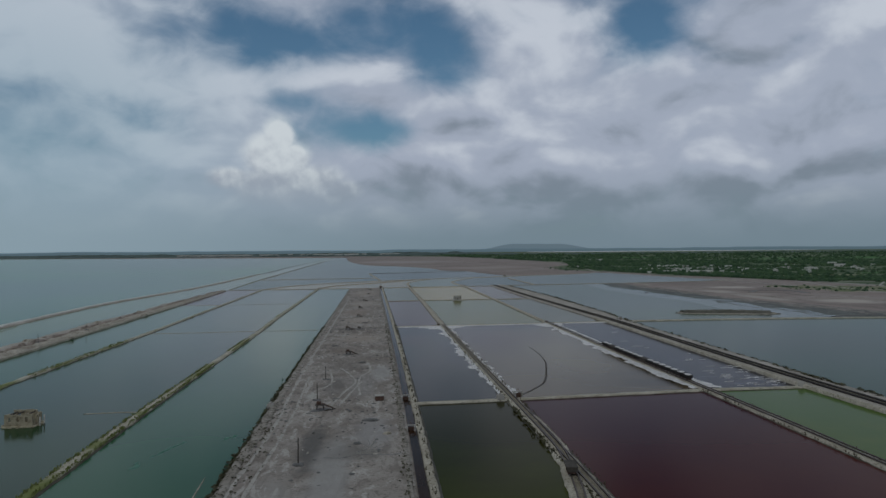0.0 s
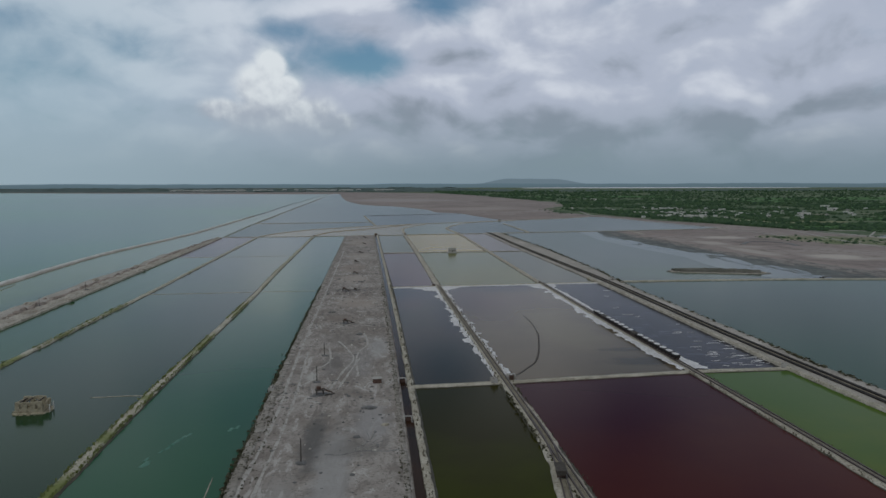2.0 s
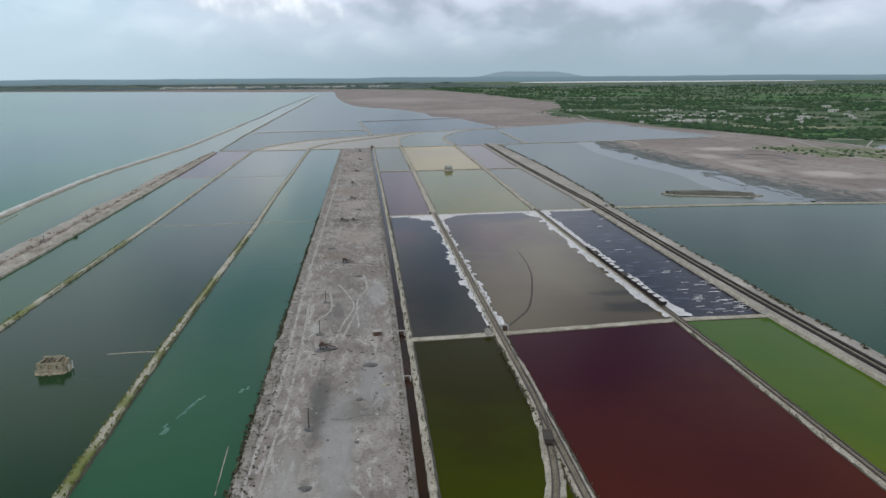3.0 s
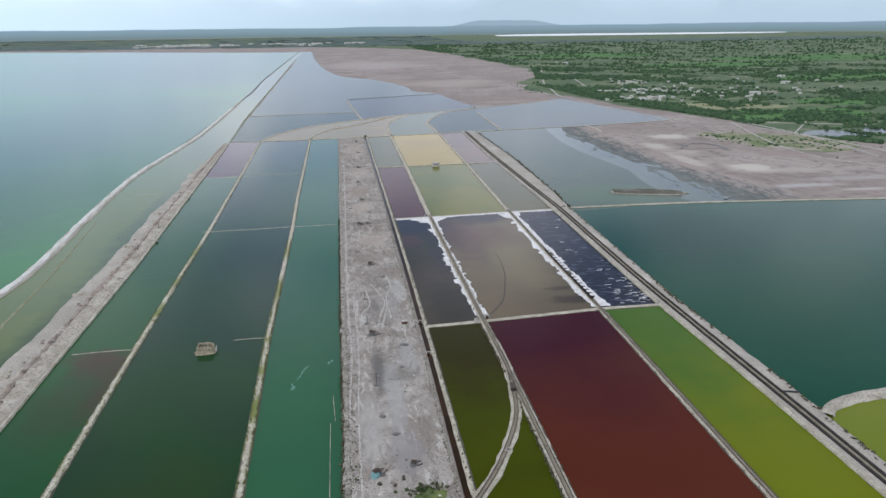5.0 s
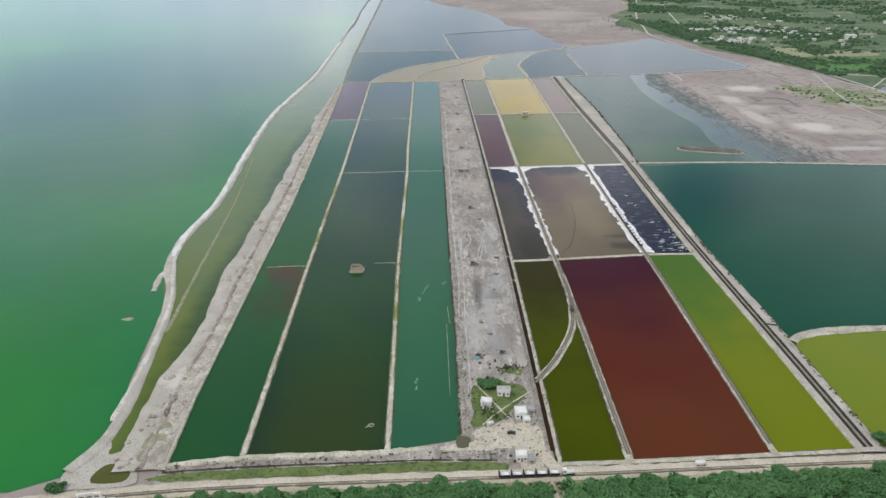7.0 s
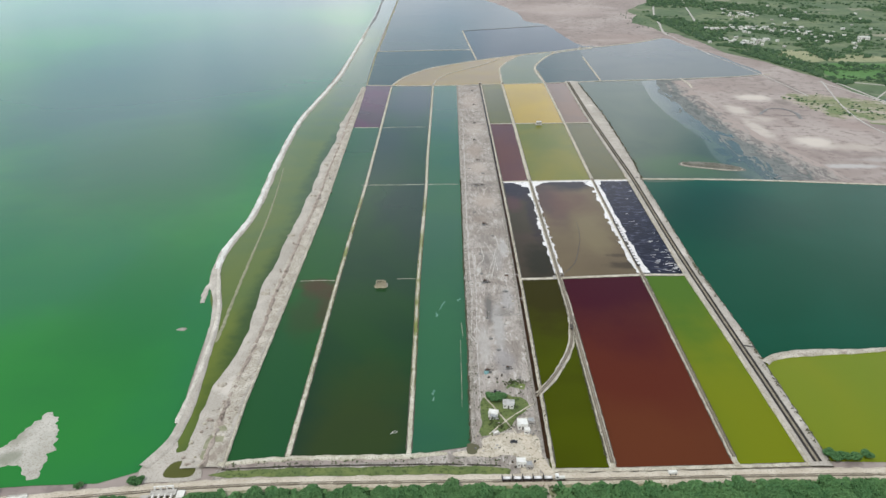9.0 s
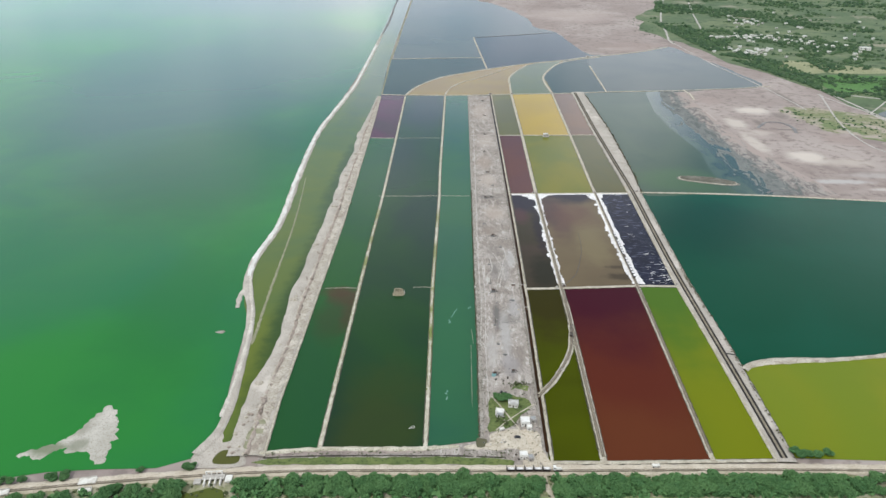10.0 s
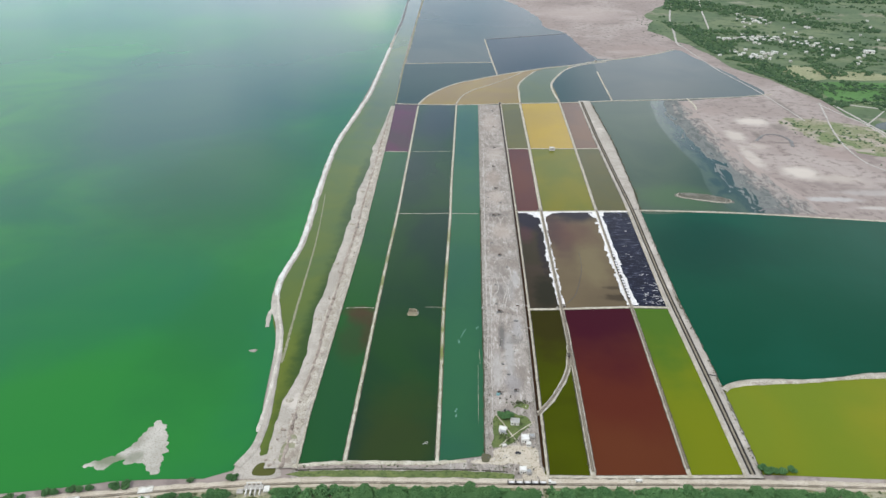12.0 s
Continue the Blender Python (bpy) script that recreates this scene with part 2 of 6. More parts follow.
STRIP_STAINS = [(-4.6, 58, 1.4, 9, (0.13, 0.122, 0.115), 0.85), (-2.6, 50, 2.0, 15, (0.37, 0.352, 0.335), 0.75), (0.2, 62, 2.4, 7, (0.36, 0.34, 0.33), 0.7), (-1.0, 56, 3.2, 2.6, (0.20, 0.185, 0.168), 0.6), (-4.4, 84, 1.8, 8, (0.17, 0.155, 0.145), 0.6), (-1.4, 84, 2.2, 10, (0.27, 0.25, 0.235), 0.6), (0.8, 92, 1.8, 8, (0.42, 0.40, 0.385), 0.6), (-6.6, 78, 1.0, 2, (0.50, 0.475, 0.44), 0.8),
                (-4, 97, 3.5, 6, (0.20, 0.175, 0.155), 0.6), (-5, 112, 4, 5, (0.25, 0.205, 0.172), 0.6), (-3, 128, 5, 9, (0.40, 0.335, 0.285), 0.7), (-5, 143, 6, 2.5, (0.16, 0.14, 0.125), 0.7), (-5, 160, 5, 9, (0.42, 0.355, 0.305), 0.6), (-6, 182, 5, 12, (0.32, 0.262, 0.22), 0.7), (-5, 212, 6, 14, (0.43, 0.37, 0.325), 0.6), (-5, 224, 5, 4, (0.2, 0.17, 0.15), 0.6), (-6, 262, 6, 22, (0.41, 0.345, 0.30), 0.6), (-2, 36, 3, 7, (0.27, 0.25, 0.245), 0.7), (-6.2, 42, 2.0, 12, (0.40, 0.375, 0.35), 0.6)]
def strip_mud():
    """Trampled salty mud: soft grey clouds, long smeared swirls, pale salt blooms and damp spots."""
    m, tree, bsdf, at = bare_material("grey_salt_mud")
    wide = noise_node(tree, at, 0.14, 5.0, 0.6, 1.0)
    smear = noise_node(tree, scaled(tree, at, 1.0, 0.28, 1.0), 0.7, 6.0, 0.62, 1.8)
    grain = noise_node(tree, at, 4.0, 5.0, 0.6)
    colour = mix_node(tree, ramp_node(tree, wide, 0.36, 0.64), (0.265, 0.228, 0.198), (0.39, 0.348, 0.312))
    colour = mix_node(tree, math_node(tree, "MULTIPLY", ramp_node(tree, smear, 0.50, 0.62), 0.6), colour, (0.19, 0.163, 0.142))
    colour = mix_node(tree, math_node(tree, "MULTIPLY", ramp_node(tree, smear, 0.44, 0.36), 0.75), colour, (0.52, 0.48, 0.445))
    colour = mix_node(tree, math_node(tree, "MULTIPLY", ramp_node(tree, grain, 0.52, 0.68), 0.75), colour, (0.14, 0.12, 0.10))
    clumps = noise_node(tree, at, 1.3, 6.0, 0.7, 0.8)
    colour = mix_node(tree, math_node(tree, "MULTIPLY", ramp_node(tree, clumps, 0.61, 0.70), 0.55), colour, (0.14, 0.122, 0.10))
    colour = mix_node(tree, math_node(tree, "MULTIPLY", ramp_node(tree, clumps, 0.38, 0.30), 0.6), colour, (0.50, 0.475, 0.44))
    colour = stained(tree, at, colour, STRIP_STAINS)
    tree.links.new(colour, bsdf.inputs["Base Color"])
    bsdf.inputs["Roughness"].default_value, bsdf.inputs["Specular IOR Level"].default_value = 0.92, 0.25
    bumped(tree, bsdf, smear, 0.7, 0.12)
    return m


MUD = strip_mud()
TYRE_MARK = earth("pressed_mud", (0.40, 0.37, 0.335), (0.50, 0.465, 0.425), (0.22, 0.195, 0.17), 0.4, 3.0)
CREAM, DAMP, ROSE = (0.56, 0.50, 0.44), (0.175, 0.15, 0.132), (0.30, 0.235, 0.21)
FLAT_STAINS = [(139, 273, 12, 9, CREAM, 0.85), (122, 248, 7, 12, CREAM, 0.7), (112, 258, 3, 22, CREAM, 0.5), (136, 196, 11, 12, CREAM, 0.85), (120, 215, 5, 22, CREAM, 0.55), (128, 232, 9, 6, (0.46, 0.40, 0.35), 0.6), (150, 190, 14, 7, (0.48, 0.42, 0.365), 0.6), (150, 263, 5, 9, DAMP, 0.6), (134, 250, 2.5, 9, DAMP, 0.6), (145, 238, 9, 1.8, DAMP, 0.8), (164, 254, 6, 13, DAMP, 0.5), (122, 292, 9, 12, ROSE, 0.6), (164, 222, 14, 13, ROSE, 0.7), (168, 300, 3, 32, DAMP, 0.6),
               (112, 178, 6, 22, (0.22, 0.205, 0.19), 0.85), (118, 160, 11, 5, (0.20, 0.19, 0.18), 0.8), (136, 166, 16, 3.5, (0.46, 0.44, 0.42), 0.75), (152, 158, 10, 2.5, (0.52, 0.48, 0.44), 0.7), (160, 174, 24, 5, (0.42, 0.385, 0.36), 0.6), (176, 162, 30, 10, (0.25, 0.20, 0.18), 0.6), (100, 447, 22, 9, CREAM, 0.4), (112, 455, 40, 25, ROSE, 0.6), (86, 620, 60, 60, (0.42, 0.35, 0.315), 0.6), (30, 980, 90, 160, (0.44, 0.38, 0.355), 0.6)]
FLAT = earth("pink_mudflat", (0.290, 0.238, 0.215), (0.375, 0.320, 0.290), (0.19, 0.154, 0.139), 0.022, 0.22, extra=(0.235, 0.192, 0.175), extra_scale=0.03, relief=0.03, stains=FLAT_STAINS)
MOSS = (0.17, 0.20, 0.045)
BANK = earth("bank_earth", (0.45, 0.41, 0.32), (0.61, 0.57, 0.48), (0.17, 0.155, 0.095), 0.5, 4.0, stains=[(-21.9, 49, 1.2, 5, MOSS, 0.9), (-22.2, 60.5, 1.2, 2.2, MOSS, 0.8), (-22.5, 72, 1.2, 1.6, MOSS, 0.7), (-22.8, 96, 1.2, 9, MOSS, 0.6), (-23, 122, 1.2, 6, MOSS, 0.5), (-44, 88, 1.5, 6, MOSS, 0.8), (-44.2, 104, 1.5, 4, MOSS, 0.6), (-44.6, 124, 1.5, 8, MOSS, 0.5)])
DUST = earth("pale_bank_dust", (0.41, 0.365, 0.288), (0.57, 0.52, 0.43), (0.15, 0.128, 0.092), 0.5, 4.5)
TRACK_BED = earth("trackway_earth", (0.25, 0.215, 0.16), (0.32, 0.28, 0.215), (0.13, 0.108, 0.078), 0.5, 5.0)
ROUGH_BANK = earth("rough_salt_bank", (0.39, 0.35, 0.288), (0.55, 0.50, 0.43), (0.165, 0.132, 0.098), 0.25, 2.6, extra=(0.280, 0.233, 0.193), extra_scale=0.3, relief=0.12)
SILT = earth("smooth_silt", (0.38, 0.345, 0.298), (0.475, 0.43, 0.378), (0.25, 0.212, 0.175), 0.14, 3.5, extra=(0.54, 0.49, 0.435), extra_scale=0.10, relief=0.03)
OLIVE_MUD = earth("olive_mud", (0.24, 0.235, 0.15), (0.29, 0.28, 0.19), (0.17, 0.175, 0.10), 0.3, 1.0)
BLEACHED = earth("bleached_crest", (0.50, 0.46, 0.40), (0.64, 0.60, 0.535), (0.24, 0.21, 0.17), 0.3, 3.5)
SALTED = earth("salted_earth", (0.60, 0.585, 0.545), (0.72, 0.705, 0.67), (0.33, 0.31, 0.27), 0.25, 2.5)
CRUMBLED = earth("crumbled_edge", (0.27, 0.24, 0.205), (0.40, 0.365, 0.325), (0.075, 0.066, 0.048), 0.5, 2.4, relief=0.12)
CLODS = earth("clodded_earth", (0.30, 0.245, 0.205), (0.38, 0.325, 0.28), (0.11, 0.085, 0.065), 0.3, 0.9, relief=0.15)
SALT = earth("salt_crust", (0.70, 0.67, 0.66), (0.82, 0.80, 0.79), (0.42, 0.39, 0.38), 0.8, 4.0, rough=0.8)
ROAD_DUST = earth("road_dust", (0.489, 0.421, 0.333), (0.593, 0.525, 0.432), (0.291, 0.239, 0.166), 0.25, 3.2)
BELT = earth("tree_belt_ground", (0.23, 0.235, 0.125), (0.38, 0.35, 0.26), (0.12, 0.135, 0.06), 0.35, 1.2, extra=(0.36, 0.32, 0.27), extra_scale=0.2, extra_at=(0.58, 0.68))
GRASS = earth("scrub_grass", (0.10, 0.135, 0.045), (0.15, 0.18, 0.06), (0.045, 0.07, 0.02), 0.3, 1.4)
LAND = earth("green_plain", (0.090, 0.132, 0.066), (0.148, 0.182, 0.096), (0.050, 0.078, 0.040), 0.014, 0.09, extra=(0.27, 0.25, 0.185), extra_scale=0.02, extra_at=(0.57, 0.70), relief=0.2)
THIN_GRASS = earth("thin_grass", (0.155, 0.195, 0.085), (0.27, 0.25, 0.165), (0.085, 0.12, 0.045), 0.06, 0.5, extra=(0.36, 0.31, 0.26), extra_scale=0.09, extra_at=(0.50, 0.62))
BALLAST = earth("dark_ballast", (0.030, 0.026, 0.024), (0.048, 0.041, 0.037), (0.018, 0.016, 0.016), 0.5, 6.0)
STEEL = plain("rail_steel", (0.13, 0.10, 0.09), 0.5, 0.6)
WET = earth("wet_dark_mud", (0.14, 0.135, 0.13), (0.22, 0.21, 0.20), (0.08, 0.076, 0.072), 0.08, 0.6, rough=0.6)
DRAG_MUD = earth("dragged_brine_mud", (0.085, 0.072, 0.062), (0.12, 0.105, 0.09), (0.05, 0.043, 0.037), 0.3, 2.0)
DARK_MUD = earth("dark_brine_mud", (0.05, 0.042, 0.036), (0.07, 0.06, 0.05), (0.03, 0.026, 0.022), 0.3, 2.0)


# ---- building helpers ----
def line(table):
    """A smooth-enough polyline x(y), or y(x), from a few corner values."""
    keys, values = zip(*sorted(table))
    return lambda k: float(np.interp(k, keys, values))


def mesh_of(name, verts, faces, material, smooth=False):
    me = bpy.data.meshes.new(name)
    me.from_pydata([tuple(v) for v in verts], [], faces)
    for m in material if isinstance(material, (list, tuple)) else [material]:
        me.materials.append(m)
    if smooth:
        me.polygons.foreach_set("use_smooth", [True] * len(me.polygons))
    me.update()
    return me


def spline(points, step, closed=False):
    """A rounded line through the points, with one vertex about every step metres."""
    pts = [Vector((*p[:2], 0)) for p in points]
    n, out = len(pts), []
    for i in range(n if closed else n - 1):
        if closed:
            a, b, c, d = pts[i - 1], pts[i], pts[(i + 1) % n], pts[(i + 2) % n]
        else:
            a, b, c, d = pts[max(i - 1, 0)], pts[i], pts[i + 1], pts[min(i + 2, n - 1)]
        count = max(1, int((c - b).length / step))
        for k in range(count):
            t = k / count
            out.append(0.5 * (2 * b + (c - a) * t + (2 * a - 5 * b + 4 * c - d) * t * t + (3 * b - a - 3 * c + d) * t ** 3))
    if not closed:
        out.append(pts[-1])
    return out


def wiggle(p, scale, seed=0.0):
    return noise.fractal(Vector((p[0] * scale + seed, p[1] * scale - seed, seed)), 0.8, 2.1, 4)


def ribbon(name, points, width, high, material, step=1.0, jag=0.12, base=-0.1, seed=0.0, parent=None, straight=False, lip=0.18, coarse=0.55, lumpy=0.22, jag_right=None):
    """A bank that follows a line: sloping, uneven sides and a worn top."""
    if straight:
        spine = []
        for p, q in zip(points, points[1:]):
            a, b = Vector((*p[:2], 0)), Vector((*q[:2], 0))
            n = max(1, int((b - a).length / step))
            spine += [a.lerp(b, k / n) for k in range(n)]
        spine.append(Vector((*points[-1][:2], 0)))
    else:
        spine = spline(points, step)
    verts, faces = [], []
    for i, p in enumerate(spine):
        way = (spine[min(i + 1, len(spine) - 1)] - spine[max(i - 1, 0)]).normalized()
        side = Vector((-way.y, way.x, 0))
        w = width(i / (len(spine) - 1)) if callable(width) else width
        left, right = (w / 2 * (1 + j * 2.2 * wiggle(p + side * o, coarse, seed + o)) for o, j in ((5.0, jag), (-5.0, jag if jag_right is None else jag_right)))
        top = high * (1 + lumpy * wiggle(p, 0.7, seed + 2))
        for off, z in ((left, base), (left * (1 - lip), top * 0.9), (left * 0.3, top), (-right * 0.3, top * 1.02), (-right * (1 - lip), top * 0.88), (-right, base)):
            verts.append(p + side * off + Vector((0, 0, z)))
        if i:
            for k in range(5):
                a = (i - 1) * 6 + k
                faces.append((a, a + 1, a + 7, a + 6))
    ob = new(name, mesh_of(name, verts, faces, material, smooth=True))
    if parent:
        ob.parent = parent
    return ob


def sheet_of(name, outline, z, material, jag=0.0, step=6.0, seed=0.0, rounded=True, scale=0.08, thick=0.0):
    """A flat area with a natural edge; thick gives it a sloping rim."""
    pts = spline(outline, step, closed=True) if rounded else [Vector((*p[:2], 0)) for p in outline]
    centre = sum(pts, Vector()) / len(pts)
    rim = []
    for i, p in enumerate(pts):
        way = (pts[(i + 1) % len(pts)] - pts[i - 1]).normalized()
        rim.append(p + Vector((way.y, -way.x, 0)) * jag * wiggle(p, scale, seed))
    bm = bmesh.new()
    ring = [bm.verts.new((p.x, p.y, z)) for p in rim]
    edges = [bm.edges.new((ring[i - 1], ring[i])) for i in range(len(ring))]
    bmesh.ops.triangle_fill(bm, use_beauty=True, use_dissolve=False, edges=edges)
    if thick:
        n = len(rim)
        low = []
        for i, p in enumerate(rim):
            way = (rim[(i + 1) % n] - rim[i - 1]).normalized()
            low.append(bm.verts.new((p.x + way.y * thick * 2.5, p.y - way.x * thick * 2.5, z - thick)))
        area = sum(rim[i - 1].x * rim[i].y - rim[i].x * rim[i - 1].y for i in range(n))
        if area < 0:
            for v, p in zip(low, rim):
                v.co.x, v.co.y = 2 * p.x - v.co.x, 2 * p.y - v.co.y
        for i in range(n):
            bm.faces.new((ring[i - 1], ring[i], low[i], low[i - 1]))
    bmesh.ops.recalc_face_normals(bm, faces=bm.faces)
    me = bpy.data.meshes.new(name)
    bm.to_mesh(me)
    bm.free()
    if sum(f.normal.z for f in me.polygons) < 0:
        me.flip_normals()
    me.materials.append(material)
    return new(name, me)


def structure(ob, label, category):
    return tagged(ob, label, category, kind="structure")


# ---- lines of the plan: x across, y ahead ----
OUTER = line([(2.5, -53.0), (20, -54.0), (115, -55.4), (246, -60.3), (292, -62.5)])
LINE_A = line([(5.5, -42.3), (37, -42.9), (72, -43.6), (108, -44.2), (143, -44.6), (214, -46.4), (292, -48.5)])
LINE_B = line([(7, -20.8), (45, -21.7), (72, -22.5), (143, -23.3), (171, -24.1), (211, -24.7), (295, -26.0)])
STRIP_W = line([(10, -9.4), (45, -9.6), (60, -9.9), (95, -10.4), (145, -10.9), (172, -11.3), (297, -12.8)])
STRIP_E = line([(4.4, 3.9), (34, 3.75), (73, 3.5), (143, 2.7), (173, 2.0), (297.5, -0.4)])
LINE_1 = line([(4.6, 15.0), (50, 15.0), (74, 14.6), (148, 13.4), (224, 12.9), (300, 11.9)])
LINE_2 = line([(6, 36.8), (45, 36.9), (76, 36.8), (100, 36.2), (150, 35.9), (225, 35.9), (305, 35.7)])
RAIL = line([(5, 51.1), (47, 50.6), (78, 49.8), (110, 50.0), (150, 50.4), (170, 50.0), (237, 48.9), (308, 49.0)])
RAIL_BANK = line([(5, 2.4), (44, 3.0), (80, 2.9), (150, 3.4), (170, 5.0), (200, 6.2), (237, 7.2), (270, 6.4), (308, 5.2)])
CROSS_0 = line([(3.0, 3.2), (15, 3.6), (37, 4.9), (52, 5.8)])
CROSS_1 = line([(3, 73.2), (14, 74.0), (37, 76.4), (49, 76.6)])
CROSS_2 = line([(1, 146.3), (13.3, 147.1), (36.6, 148.8), (51, 149.6)])
CROSS_3 = line([(0, 221.0), (13.2, 221.9), (36.9, 223.2), (49, 224.0)])
NORTH = line([(-62.5, 297), (-49, 296), (-26.4, 296.4), (-12.9, 297.8), (0, 299.8), (12, 301.2), (36.5, 304.2), (49.5, 306), (68, 310), (109, 315), (149, 323), (170, 330)])
SOUTH = line([(-54, 3.6), (-43.4, 5.2), (-21.8, 6.6), (-11, 9.2), (4, 9.2)])


def pond(west, east, south, north, material, label, z=0.016):
    """A pond between two long banks and two cross banks."""
    ys = lambda xf: [south(xf(75)) + (north(xf(200)) - south(xf(75))) * k / 8 for k in range(9)]
    yw, ye = ys(west), ys(east)
    verts = [(west(y), y, z) for y in yw] + [(east(y), y, z) for y in ye]
    faces = [(k, k + 9, k + 10, k + 1) for k in range(8)]
    return structure(new("salt_pond", mesh_of("salt_pond", verts, faces, material)), label, "pond water")


# ---- ground and great waters ----
ring = 96
ground = new("ground", mesh_of("ground", [(0, 0, -0.06)] + [(4780 * math.sin(2 * math.pi * k / ring), 4780 * math.cos(2 * math.pi * k / ring), -0.06) for k in range(ring)],
                               [(0, (k + 1) % ring + 1, k + 1) for k in range(ring)], FLAT))
structure(ground, "pinkish grey dried lake mud reaching to the horizon", "ground")

# the blue-grey far patches put the sky's reflection into the lake colour
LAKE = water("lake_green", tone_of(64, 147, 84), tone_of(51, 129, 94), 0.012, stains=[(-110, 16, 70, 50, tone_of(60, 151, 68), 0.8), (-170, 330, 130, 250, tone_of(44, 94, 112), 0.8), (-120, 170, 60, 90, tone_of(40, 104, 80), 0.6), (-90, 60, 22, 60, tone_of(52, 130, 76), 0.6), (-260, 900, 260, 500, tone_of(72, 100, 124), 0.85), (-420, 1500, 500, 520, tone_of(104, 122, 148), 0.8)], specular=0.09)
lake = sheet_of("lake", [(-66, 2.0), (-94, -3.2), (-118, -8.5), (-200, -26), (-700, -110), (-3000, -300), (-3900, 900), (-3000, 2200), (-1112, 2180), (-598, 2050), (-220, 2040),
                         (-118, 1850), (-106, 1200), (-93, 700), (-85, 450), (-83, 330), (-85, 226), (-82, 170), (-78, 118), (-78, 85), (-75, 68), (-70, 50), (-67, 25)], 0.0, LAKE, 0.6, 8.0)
structure(sheet_of("mud_bar", [(-112, 1640), (-220, 1640), (-330, 1690), (-480, 1780), (-640, 1850), (-900, 1960), (-1300, 2120), (-2100, 2330), (-1120, 2230), (-598, 2150), (-220, 2110), (-110, 1950)], 0.03, FLAT, 12.0, 20.0, scale=0.01), "long pale mud bar along the far shore", "mud")
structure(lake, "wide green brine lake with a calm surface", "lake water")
CHANNEL = water("channel_olive", tone_of(112, 130, 66), tone_of(96, 122, 76), 0.03, specular=0.15, stains=[(-66, 30, 10, 34, tone_of(124, 136, 56), 0.7), (-60.5, 70, 5.5, 70, tone_of(58, 88, 52), 0.85), (-63, 165, 5.5, 70, tone_of(66, 94, 62), 0.8), (-70, 330, 14, 130, tone_of(92, 112, 96), 0.7), (-80, 700, 24, 300, tone_of(104, 118, 118), 0.8)])
structure(sheet_of("channel", [(-62, 0), (-66, 25), (-70, 52), (-77, 72), (-78, 118), (-82, 170), (-85, 226), (-82, 287), (-82, 331), (-85, 450), (-93, 700), (-106, 1200), (-112, 1600),
                               (-104, 1600), (-90, 1100), (-75, 620), (-68, 398), (-63, 296), (-58, 246), (-54, 115), (-53, 5)], 0.008, CHANNEL, 0.0, 8.0), "olive channel water between two banks", "channel water")
SHALLOW = water("shallow_grey", tone_of(84, 101, 110), tone_of(98, 110, 116), 0.01, specular=0.05)
structure(sheet_of("shallow_water", [(-62, 292), (-66, 398), (-74, 620), (-88, 1100), (-104, 1560), (-85, 1600), (-55, 1120), (-22, 790), (20, 684), (42, 597), (46, 545), (61, 517), (76, 424), (117, 438), (139, 457), (148, 433), (158, 390), (163, 366), (166, 329), (149, 322), (109, 313), (48, 302), (0, 292)],
                         0.0, SHALLOW, 3.0, 8.0), "shallow grey water lying on lake mud", "shallow water")
GREY_POND = water("pond_grey_green", tone_of(74, 98, 92), tone_of(84, 106, 96), 0.02, specular=0.07, stains=[(72, 165, 22, 20, tone_of(90, 122, 92), 0.7)])
MARGIN_IN = line([(150, 92), (156, 90), (164, 88), (179, 88), (200, 91), (239, 86.5), (268, 86), (306, 90), (315, 92)])
MARGIN_OUT = line([(150, 129), (165, 127), (188, 121), (201, 118), (240, 114), (276, 113), (304, 113), (315, 113)])


def margin_material():
    """Pond water thinning out over grey, streaked mud and then dry flat; u runs from water to land."""
    m, tree, bsdf, at = bare_material("pond_margin")
    u = node(tree, "ShaderNodeSeparateXYZ")
    tree.links.new(tree.nodes.new("ShaderNodeTexCoord").outputs["UV"], u.inputs[0])
    drift = noise_node(tree, scaled(tree, at, 1.0, 0.35, 1.0), 0.16, 6.0, 0.62, 1.0)
    threads = noise_node(tree, scaled(tree, at, 1.0, 0.4, 1.0, (4.0, 1.0, 0)), 0.35, 6.0, 0.65, 1.2)
    shore_at = math_node(tree, "ADD", u.outputs["X"], math_node(tree, "MULTIPLY", math_node(tree, "SUBTRACT", drift, 0.5), 1.1))
    k = DEPTH
    wet = lambda r, g, b: tuple(c * v for c, v in zip(tone_of(r, g, b), (k * 1.04, k, k * 0.84)))
    colour = mix_node(tree, ramp_node(tree, shore_at, 0.0, 0.30), wet(80, 104, 92), wet(46, 80, 80))
    silt = mix_node(tree, ramp_node(tree, threads, 0.42, 0.62), (0.180, 0.186, 0.176), (0.115, 0.124, 0.118))
    silt = mix_node(tree, ramp_node(tree, shore_at, 0.60, 0.74), silt, mix_node(tree, ramp_node(tree, threads, 0.42, 0.60), (0.32, 0.285, 0.26), (0.17, 0.153, 0.142)))
    colour = mix_node(tree, ramp_node(tree, shore_at, 0.35, 0.39), colour, (0.20, 0.205, 0.19))
    colour = mix_node(tree, ramp_node(tree, shore_at, 0.40, 0.44), colour, silt)
    colour = mix_node(tree, ramp_node(tree, shore_at, 0.80, 0.97), colour, (0.345, 0.285, 0.255))
    tree.links.new(colour, bsdf.inputs["Base Color"])
    tree.links.new(mix_node(tree, ramp_node(tree, shore_at, 0.33, 0.42), (0.17, 0.17, 0.17), (0.85, 0.85, 0.85)), bsdf.inputs["Roughness"])
    bsdf.inputs["Specular IOR Level"].default_value = 0.10
    bumped(tree, bsdf, noise_node(tree, at, 1.7, 3.0), 0.05, 0.02)
    return m


